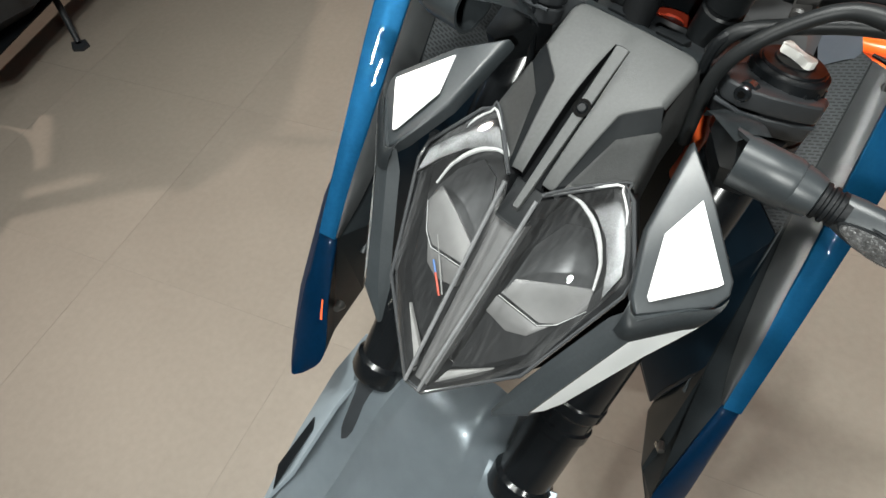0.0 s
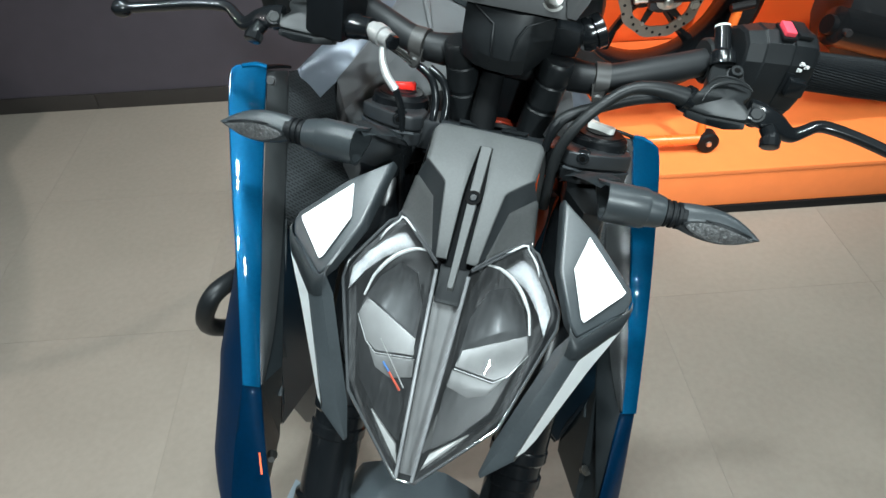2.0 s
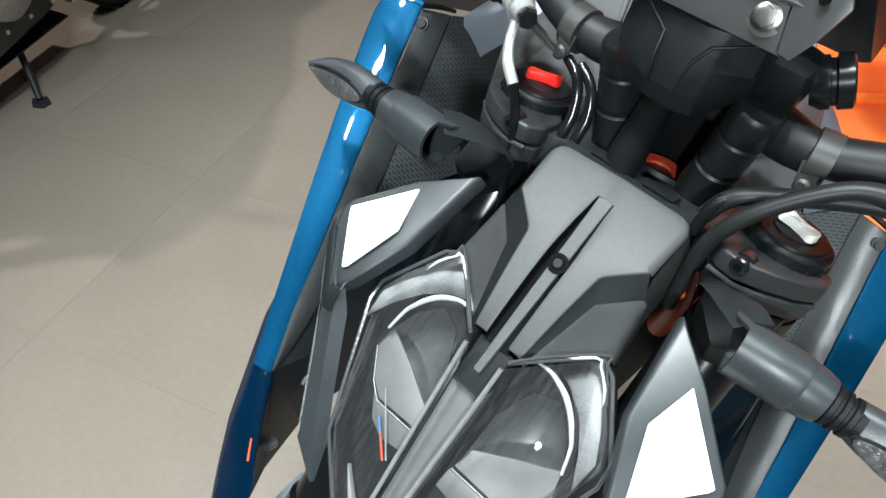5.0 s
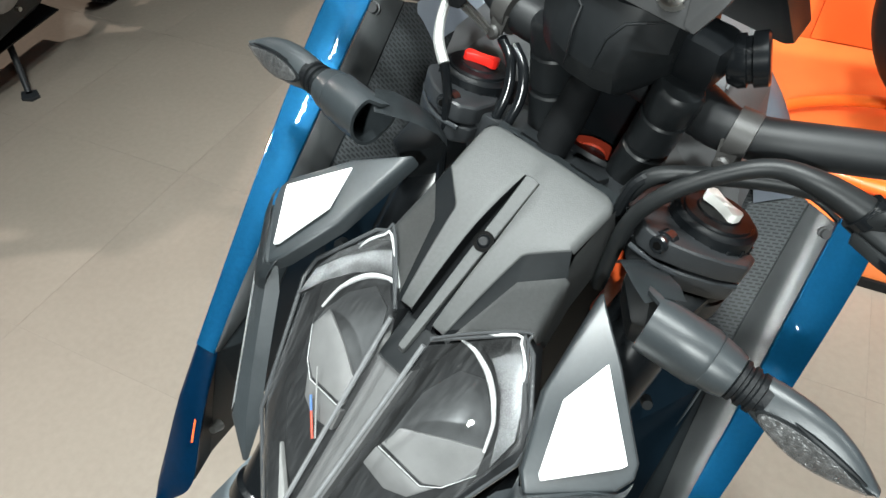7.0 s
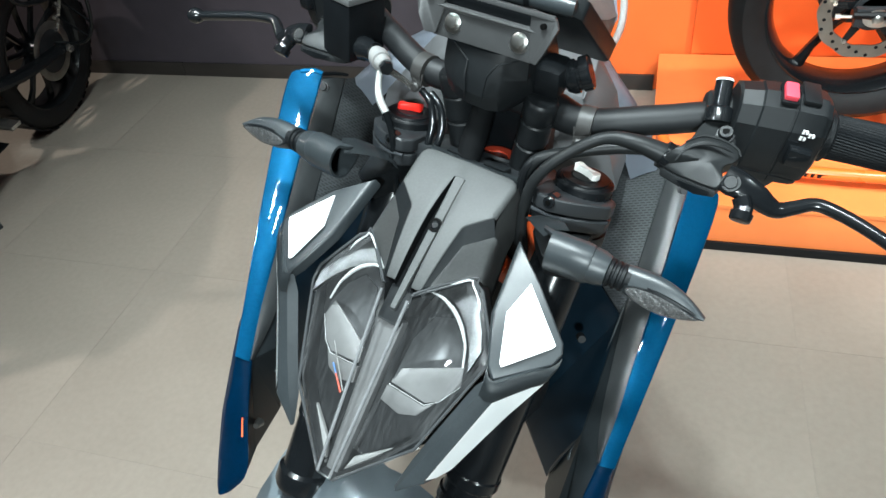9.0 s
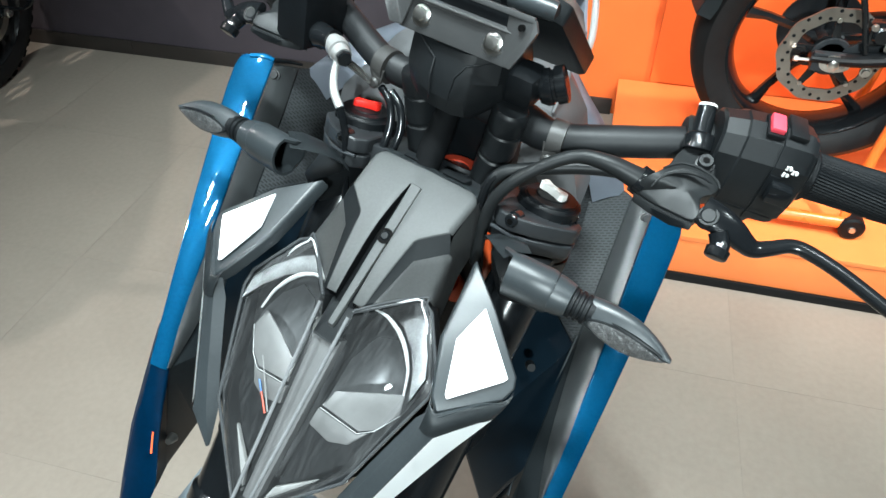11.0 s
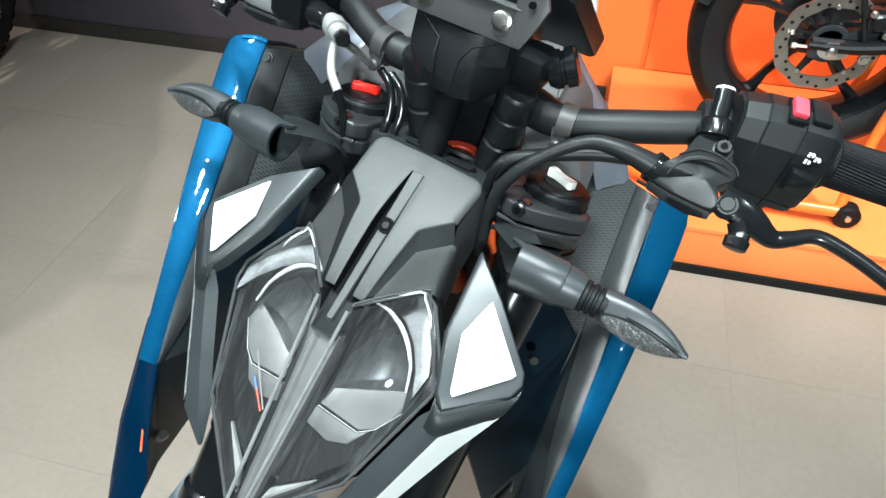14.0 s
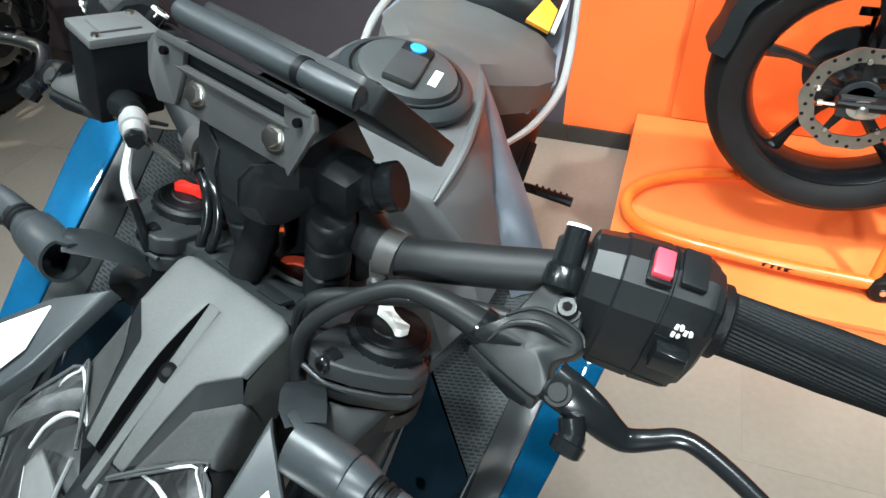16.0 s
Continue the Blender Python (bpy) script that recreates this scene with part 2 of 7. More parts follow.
TILE = material("greige_floor_tile", (0.246, 0.210, 0.175), 0.50, vary=0.10, scale=60, bump=0.008, bump_scale=500, random=0.05, rough_vary=0.12)
GROUT = material("floor_grout", (0.235, 0.20, 0.168), 0.7, vary=0.12)
DARKWALL = material("dark_aubergine_wall", (0.046, 0.038, 0.047), 0.55, vary=0.14, scale=14, bump=0.1, bump_scale=160)
SKIRTING = material("black_skirting", (0.025, 0.021, 0.019), 0.4, vary=0.2, scale=14)
CEILINGPAINT = material("dark_ceiling_paint", (0.07, 0.07, 0.07), 0.8, vary=0.08, scale=6)
PLAINWALL = material("grey_wall_paint", (0.16, 0.16, 0.16), 0.7, vary=0.06, scale=5)
TYRE = material("tyre_rubber", (0.0075, 0.0075, 0.008), 0.55, vary=0.3, scale=40, bump=0.2, bump_scale=300, spec=0.25)
DISC = material("brake_disc_steel", (0.30, 0.28, 0.25), 0.35, metal=0.9, vary=0.2, scale=40)
PRINT = material("white_print", (0.75, 0.75, 0.74), 0.5, vary=0.03, bump=0)
BLUEKEY = material("blue_key_tag", (0.02, 0.28, 0.75), 0.4, vary=0.05)
AMBER = material("amber_orange_tab", (0.95, 0.36, 0.03), 0.4, vary=0.05)
# Black that carries the shade in the mask's groove; also the loom's own tape.
GROOVE = material("groove_shade_and_loom_black", (0.0035, 0.0040, 0.0045), 0.75, vary=0.2, spec=0.08)
BANDGREY = material("grey_rubber_strap", (0.030, 0.029, 0.028), 0.45, vary=0.12, bump=0.04, bump_scale=900, spec=0.4)

# ---------------------------------------------------------------- mesh helpers
def finish(bm, name, mat, sharp=32):
    bmesh.ops.recalc_face_normals(bm, faces=bm.faces)
    me = bpy.data.meshes.new(name)
    bm.to_mesh(me)
    bm.free()
    for p in me.polygons:
        p.use_smooth = True
    me.set_sharp_from_angle(angle=radians(sharp))
    me.materials.append(mat)
    return me


FRAME = {}


def empty(name, place, label, category, group=""):
    ob = new(name)
    ob.location = place
    ob.empty_display_size = 0.05
    return tagged(ob, label, category, group)


def part(name, bm, mat, parent, label="", base=None, sharp=32):
    """Links a bmesh as one mesh under a thing (at the frame base) or under a part (in that part's own frame)."""
    ob = new(name, finish(bm, name, mat, sharp))
    ob.parent = parent
    if base is not None:
        ob.matrix_basis = Matrix.Translation(parent.location).inverted() @ base
    if label:
        ob["label"] = label
    return ob


def thing(name, bm, mat, label, category, group="", kind="", sharp=32):
    return tagged(new(name, finish(bm, name, mat, sharp)), label, category, group, kind)


def V(*a):
    return Vector(a)


def mirror(points, side):
    return [Vector((p[0] * side, p[1], p[2])) for p in points]


def bevel(bm, width, segments=2, angle=25):
    edges = [e for e in bm.edges if len(e.link_faces) == 2 and e.calc_face_angle(0) > radians(angle)]
    if width and edges:
        bmesh.ops.bevel(bm, geom=edges, offset=width, segments=segments, profile=0.6, affect="EDGES", clamp_overlap=True)


def box(x0, x1, y0, y1, z0, z1, bev=0.0, bm=None, turn=None):
    bm = bm or bmesh.new()
    part_bm = bmesh.new()
    bmesh.ops.create_cube(part_bm, size=1.0)
    for v in part_bm.verts:
        v.co = Vector(((x0 + x1) / 2 + v.co.x * (x1 - x0), (y0 + y1) / 2 + v.co.y * (y1 - y0), (z0 + z1) / 2 + v.co.z * (z1 - z0)))
    bevel(part_bm, bev)
    if turn:
        part_bm.transform(turn)
    return merge(bm, part_bm)


def merge(bm, other):
    me = bpy.data.meshes.new("tmp")
    other.to_mesh(me)
    other.free()
    bm.from_mesh(me)
    bpy.data.meshes.remove(me)
    return bm


def slab(outline, depth, bev=0.002, segments=2, bm=None, taper=1.0):
    """A plate: the outline, drawn back by the vector depth (and shrunk there by taper), with rounded edges."""
    piece = bmesh.new()
    depth = Vector(depth)
    pts = [Vector(p) for p in outline]
    mid = sum(pts, Vector()) / len(pts)
    a = [piece.verts.new(p) for p in pts]
    b = [piece.verts.new(mid + (p - mid) * taper + depth) for p in pts]
    n = len(pts)
    piece.faces.new(a)
    piece.faces.new(b[::-1])
    for i in range(n):
        piece.faces.new((a[i], b[i], b[(i + 1) % n], a[(i + 1) % n]))
    bmesh.ops.triangulate(piece, faces=[f for f in piece.faces if len(f.verts) > 4])
    bmesh.ops.recalc_face_normals(piece, faces=piece.faces)
    bmesh.ops.dissolve_limit(piece, angle_limit=radians(2), verts=piece.verts, edges=piece.edges)
    bevel(piece, bev, segments)
    return merge(bm, piece) if bm else piece


def loft(rings, closed=True, caps=True, bm=None):
    piece = bm or bmesh.new()
    rows = [[piece.verts.new(p) for p in ring] for ring in rings]
    n = len(rows[0])
    for r0, r1 in zip(rows, rows[1:]):
        for i in range(n if closed else n - 1):
            j = (i + 1) % n
            piece.faces.new((r0[i], r0[j], r1[j], r1[i]))
    if caps and closed:
        piece.faces.new(rows[0][::-1])
        piece.faces.new(rows[-1])
    return piece


def spline(points, per=6):
    pts = [Vector(p) for p in points]
    if len(pts) == 2:
        return pts
    out = []
    for i in range(len(pts) - 1):
        p0, p1, p2, p3 = pts[max(i - 1, 0)], pts[i], pts[i + 1], pts[min(i + 2, len(pts) - 1)]
        for k in range(per):
            u = k / per
            out.append(0.5 * (2 * p1 + (p2 - p0) * u + (2 * p0 - 5 * p1 + 4 * p2 - p3) * u * u + (3 * p1 - p0 - 3 * p2 + p3) * u ** 3))
    return out + [pts[-1]]


def tube(points, radius, sides=12, per=6, flat=1.0, bm=None):
    """A round bar along a smooth line; radius is one number or one for each given point."""
    path = spline(points, per)
    n = len(path)
    radii = radius if isinstance(radius, (list, tuple)) else [radius] * len(points)
    rings, up = [], None
    for i, p in enumerate(path):
        d = (path[min(i + 1, n - 1)] - path[max(i - 1, 0)]).normalized()
        if up is None:
            up = d.cross(Vector((0.31, 0.2, 0.93))).normalized()
        up = (up - d * up.dot(d)).normalized()
        side = d.cross(up)
        s = i / (n - 1) * (len(radii) - 1)
        k = min(int(s), len(radii) - 2)
        r = radii[k] + (radii[k + 1] - radii[k]) * (s - k)
        rings.append([p + r * (math.cos(2 * math.pi * j / sides) * up + flat * math.sin(2 * math.pi * j / sides) * side) for j in range(sides)])
    return loft(rings, bm=bm)


def turned(a, b, profile, sides=24, bm=None):
    """A turned piece from a towards b: profile rows (part of the way, radius)."""
    a, b = Vector(a), Vector(b)
    d = (b - a).normalized()
    u = d.orthogonal().normalized()
    w = d.cross(u)
    return loft([[a + (b - a) * s + r * (math.cos(2 * math.pi * j / sides) * u + math.sin(2 * math.pi * j / sides) * w) for j in range(sides)] for s, r in profile], bm=bm)


def ring_shape(centre, axis, radius, thick, sides=32, section=10, squash=1.0, bm=None):
    c, d = Vector(centre), Vector(axis).normalized()
    u = d.orthogonal().normalized()
    w = d.cross(u)
    rings = []
    for i in range(sides + 1):
        t = 2 * math.pi * i / sides
        o = math.cos(t) * u + math.sin(t) * w
        rings.append([c + o * (radius + thick * math.cos(2 * math.pi * k / section)) + d * thick * squash * math.sin(2 * math.pi * k / section) for k in range(section)])
    bm = loft(rings, caps=False, bm=bm)
    bmesh.ops.remove_doubles(bm, verts=bm.verts, dist=1e-6)
    return bm


def domed(outline, n, steps, capped=True):
    """A low cast dome over an outline: rows of (size, lift) from the rim to the crown."""
    pts = [Vector(p) for p in outline]
    mid = sum(pts, Vector()) / len(pts)
    rings = [[mid + (p - mid) * k + n * h for p in pts] for k, h in steps]
    return loft(rings, caps=capped)


def basis(rows, origin):
    m = Matrix([list(r) for r in rows]).transposed().to_4x4()
    m.translation = origin
    return m


# the steered parts (fork, bars, headlamp) and the frame's parts (tank, wings, seat) of the bike in front, which leans on its stand
STEER = basis(((0.94395, -0.30791, -0.11892), (0.31011, 0.9507, 0.0), (0.11306, -0.03688, 0.9929)), (0.0409, 0.4994, 0.9978))
BIKE = basis(((0.95401, 0.04256, -0.29673), (-0.04457, 0.99901, 0.0), (0.29643, 0.01322, 0.95496)), (0.0741, 0.5009, 0.9874))

# ---------------------------------------------------------------- the room
def room():
    bm = box(-6.0, 6.0, -5.0, 2.62, -0.20, -0.0007)
    thing("floor", bm, GROUT, "grey grout bed under large greige floor tiles", "floor", kind="structure")
    thing("wall_back", box(-6.0, -0.02, 2.5, 2.62, 0, 3.2), DARKWALL, "dark aubergine painted showroom wall", "wall", kind="structure")
    thing("wall_orange", box(-0.02, 6.0, 2.5, 2.62, 0, 3.2), ORANGEWALL, "bright orange painted showroom wall", "wall", kind="structure")
    thing("wall_panel", box(0.335, 6.0, 2.478, 2.4985, 0.157, 3.2, 0.002), ORANGEWALL, "orange board standing proud of the orange wall", "wall panel", kind="structure")
    thing("wall_front", box(-6.0, 6.0, -5.12, -5.0, 0, 3.2), PLAINWALL, "plain grey wall at the front of the showroom", "wall", kind="structure")
    thing("wall_west", box(-6.12, -6.0, -5.12, 2.62, 0, 3.2), DARKWALL, "dark plain side wall of the showroom", "wall", kind="structure")
    thing("wall_east", box(6.0, 6.12, -5.12, 2.62, 0, 3.2), PLAINWALL, "grey plain side wall of the showroom", "wall", kind="structure")
    thing("ceiling", box(-6.12, 6.12, -5.12, 2.62, 3.2, 3.3), CEILINGPAINT, "plain dark ceiling of the showroom", "ceiling", kind="structure")
    base = tagged(new("baseboard"), "black skirting boards along the back wall", "baseboard", kind="structure")
    for x0, x1 in ((-3.0, -2.4), (-2.4, -1.8), (-1.8, -1.2), (-1.2, -0.6), (-0.6, 0.0), (0.0, 0.22)):
        part("board", box(x0 + 0.001, x1 - 0.001, 2.488, 2.4985, 0, 0.062, 0.0015), SKIRTING, base)


room()


def platform():
    """Low orange display plinth against the wall, with a recessed black plinth strip."""
    top = empty("display_platform", (0.9, 2.05, 0), "low orange display platform with a black plinth strip", "platform")
    B = Matrix.Identity(4)
    part("deck", box(0.228, 3.2, 1.628, 2.476, 0.142, 0.156, 0.002), ORANGE, top, "orange laminated deck board", B)
    part("front_board", box(0.231, 3.2, 1.631, 1.648, 0.028, 0.1415, 0.001), ORANGE, top, "orange front board", B)
    part("side_board", box(0.231, 0.248, 1.6485, 2.474, 0.028, 0.1415, 0.001), ORANGE, top, "orange side board", B)
    part("plinth_strip", box(0.236, 3.2, 1.624, 1.676, 0, 0.0275, 0.002), BLACK, top, "black plinth strip", B)
    part("plinth_side", box(0.236, 0.26, 1.677, 2.47, 0, 0.0275, 0.001), BLACK, top, "black plinth strip", B)


platform()

# ---------------------------------------------------------------- the motorcycle in front
moto = empty("motorcycle", (0.0, 0.45, 0.0), "blue and black naked motorcycle leaning on its side stand", "motorcycle")


def sp(name, bm, mat, label="", sharp=32):
    return part(name, bm, mat, moto, label, STEER, sharp)


def fp(name, bm, mat, label="", sharp=32):
    return part(name, bm, mat, moto, label, BIKE, sharp)


def crown_z(y):
    """Height of the mask's two convex halves; the bar between them runs straight."""
    return 0.009 + 0.52 * y - 3.16 * y * y


def bar_z(y):
    return 0.0009 + 0.608 * y


def along(points, y):
    """x on a line of (y, x) points, highest y first."""
    for (ya, xa), (yb, xb) in zip(points, points[1:]):
        if y >= yb:
            return xa + (xb - xa) * (ya - y) / (ya - yb)
    return points[-1][1]


def cowl():
    """Grey mask over the headlamp: two convex halves, a sunk straight bar with a bolt, stepped recesses and two lower cheeks."""
    outer = [(0.0560, 0.0400), (0.0525, 0.0448), (0.0480, 0.0468), (0.0190, 0.0452), (0.0172, 0.0436), (0.0030, 0.0262), (0.0005, 0.0245), (-0.0490, 0.0165)]
    inner = [(0.0560, 0.0), (0.0375, 0.0), (0.0365, 0.0053), (0.0200, 0.0065), (-0.0020, 0.0080), (-0.0490, 0.0078)]
    ys = [0.0560, 0.0545, 0.0525, 0.0480, 0.0420, 0.0375, 0.0365, 0.0270, 0.0190, 0.0172, 0.0120, 0.0070, 0.0030, 0.0005, -0.0080, -0.0180, -0.0280, -0.0390, -0.0480, -0.0490]
    for s in (1, -1):
        rows = []
        for y in ys:
            xi, xo = along(inner, y), along(outer, y)
            r = 0.0050 if y > 0.0175 else 0.0014
            z = crown_z(y) - (0.0022 if y > 0.0555 else 0.0008 if y > 0.054 else 0) - (0.0012 if y < -0.0485 else 0)
            lip = 0.0 if xi == 0 else 0.0005
            row = [(xi, z - lip), (xi + 0.5 * lip + 0.0004 * (xi > 0), z)]
            row += [(xi + 0.001 + (xo - r - xi - 0.001) * k / 6, z - 0.0006 * (k / 6) ** 2) for k in range(1, 7)]
            row += [(xo - r + r * math.sin(a), z - 0.0006 - r * (1 - math.cos(a))) for a in (0.4, 0.8, 1.2, 1.5)]
            rows.append([V(x * s, y, h) for x, h in row])
        half = loft(rows, closed=False)
        bmesh.ops.recalc_face_normals(half, faces=half.faces)
        if s > 0:
            shell = sp("mask", half, COWLGREY, "grained grey plastic headlamp mask", sharp=40)
        else:
            part("mask_half", half, COWLGREY, shell, sharp=40)
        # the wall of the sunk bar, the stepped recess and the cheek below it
        # grey plastic wall, its shade put into the black colour
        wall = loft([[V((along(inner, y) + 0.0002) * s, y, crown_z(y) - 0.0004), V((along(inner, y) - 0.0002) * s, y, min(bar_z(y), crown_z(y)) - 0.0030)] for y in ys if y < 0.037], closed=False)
        part("groove_wall", wall, GROOVE, shell, "sunk bar side, darkened for its shade")
        cheek_line = [(0.0485, 0.0112, 0.0022), (0.0440, 0.0068, 0.0017), (0.0335, -0.0045, 0.0004), (0.0308, -0.0085, -0.0012), (0.0270, -0.0225, -0.0095), (0.0215, -0.0435, -0.0232), (0.0195, -0.0505, -0.0280)]
        edge_y = (0.0178, 0.0135, 0.0040, 0.0004, -0.0145, -0.0370, -0.0490)
        # the facet is the mask's grey plastic, coloured near-black for the recess shade
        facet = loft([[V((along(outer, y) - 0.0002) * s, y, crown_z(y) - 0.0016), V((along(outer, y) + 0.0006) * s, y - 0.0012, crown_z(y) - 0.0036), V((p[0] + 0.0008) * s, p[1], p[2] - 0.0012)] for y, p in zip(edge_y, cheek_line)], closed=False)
        part("recess_facet", facet, RECESS, shell, "recessed facet, darkened for its shade", sharp=50)
        rows = []
        for k in range(9):
            f = k / 8
            a, b = V(0.0308, -0.0085, -0.0006).lerp(V(0.0482, 0.0105, 0.0022), f), V(0.0200, -0.0470, -0.0255).lerp(V(0.0525, -0.0200, -0.0180), f)
            rows.append([a.lerp(b, q / 5) for q in range(6)])
        for dx, dy, dz in ((0.0018, 0.0006, -0.0012), (0.0030, 0.0022, -0.0045), (0.0034, 0.0045, -0.0110), (0.0034, 0.0080, -0.0230), (0.0030, 0.0120, -0.0420)):
            a, b = V(0.0482, 0.0105, 0.0022), V(0.0525, -0.0200, -0.0180)
            rows.append([a.lerp(b, q / 5) + V(dx, dy, dz) for q in range(6)])
        rows = [[V(p.x * s, p.y, p.z) for p in r] for r in rows]
        cheek = loft(rows, closed=False)
        bmesh.ops.solidify(cheek, geom=cheek.faces[:], thickness=0.0012)
        part("cheek", cheek, COWLGREY, shell, sharp=50)
        flank = [[V(0.0465, 0.0530, 0.0190), V(0.0485, 0.0440, 0.0150), V(0.0470, 0.0180, 0.0060), V(0.0500, 0.0110, -0.0010)], [V(0.0495, 0.0540, 0.0080), V(0.0505, 0.0440, 0.0020), V(0.0505, 0.0200, -0.0080), V(0.0515, 0.0130, -0.0120)], [V(0.0500, 0.0560, -0.0150), V(0.0510, 0.0460, -0.0240), V(0.0515, 0.0240, -0.0350), V(0.0520, 0.0180, -0.0400)]]
        side = loft([[V(p.x * s, p.y, p.z) for p in r] for r in [[V(0.0464, p.y, crown_z(p.y) - 0.0045) if p.y > 0.0175 else V(0.0478, p.y, 0.0010) for p in flank[0]]] + flank], closed=False)
        bmesh.ops.solidify(side, geom=side.faces[:], thickness=0.0012)
        part("side_wall", side, COWLGREY, shell, sharp=60)
    ys_bar = (0.0376, 0.0340, 0.0200, 0.0, -0.0200, -0.0450, -0.0640, -0.0652)
    halves = (0.0046, 0.0045, 0.0042, 0.0039, 0.0036, 0.0029, 0.0024, 0.0018)
    rings = [[V(w * x, y, bar_z(y) + h) for x, h in ((-1, -0.006), (-1, -0.0006), (-0.88, 0), (0.88, 0), (1, -0.0006), (1, -0.006))] for y, w in zip(ys_bar, halves)]
    part("centre_bar", loft(rings), COWLGREY, shell, "sunk grey centre bar")
    # groove floor, black in colour for the shade down there
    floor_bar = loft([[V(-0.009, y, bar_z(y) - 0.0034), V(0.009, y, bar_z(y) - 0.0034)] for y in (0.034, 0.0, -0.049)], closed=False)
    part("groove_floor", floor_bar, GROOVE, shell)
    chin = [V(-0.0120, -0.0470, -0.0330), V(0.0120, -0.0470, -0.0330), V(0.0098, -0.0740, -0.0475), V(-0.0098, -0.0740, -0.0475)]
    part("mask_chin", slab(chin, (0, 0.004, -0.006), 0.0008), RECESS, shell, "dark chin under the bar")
    a = V(0, -0.0010, bar_z(-0.0010))
    n = V(0, -0.52, 0.854)
    # no recess is cut: a flat black disc gives its shade
    part("bolt_well", turned(a + n * 0.0004, a - n * 0.004, [(0, 0.0062), (1, 0.0062)], 24), HOLE, shell, "black disc for the bolt recess's shade")
    part("mask_bolt", turned(a + n * 0.0016, a - n * 0.003, [(0, 0.0014), (0.0, 0.0026), (0.15, 0.0036), (0.4, 0.0042), (1, 0.0042)], 20), BLACK, shell, "black recessed bolt")
    rear = loft([[V(x, 0.0555, crown_z(0.0555) - 0.0016 - 9.0 * max(0, abs(x) - 0.036) ** 1.5) for x in (-0.043, -0.030, 0, 0.030, 0.043)], [V(x, 0.0630, 0.0235) for x in (-0.044, -0.030, 0, 0.030, 0.044)], [V(x, 0.0720, 0.0020) for x in (-0.045, -0.030, 0, 0.030, 0.045)]], closed=False)
    bmesh.ops.solidify(rear, geom=rear.faces[:], thickness=0.0015)
    part("rear_lip", rear, GREYPLASTIC, shell)
    for s in (1, -1):
        ear = [V((0.008 + k) * s, 0.0600, 0.0270) for k in (0.0, 0.020)] + [V(0.030 * s, 0.0700, 0.0240), V(0.006 * s, 0.0700, 0.0240)]
        part("rear_tab", slab(ear, (0, 0.002, -0.006), 0.0015), MATTE, shell)


cowl()

LA, LC, LE = V(0.014, -0.055, -0.023), V(0.087, -0.057, -0.052), V(0.006, -0.170, -0.145)
INWARD = V(0, 0.75, -0.66)


def in_lamp(u, v, d, s=1):
    """A point inside one half of the headlamp: u across, v down, d metres behind the lens."""
    p = LA + u * (LC - LA) + v * (LE - LA) + d * INWARD
    return V(p.x * s, p.y, p.z)


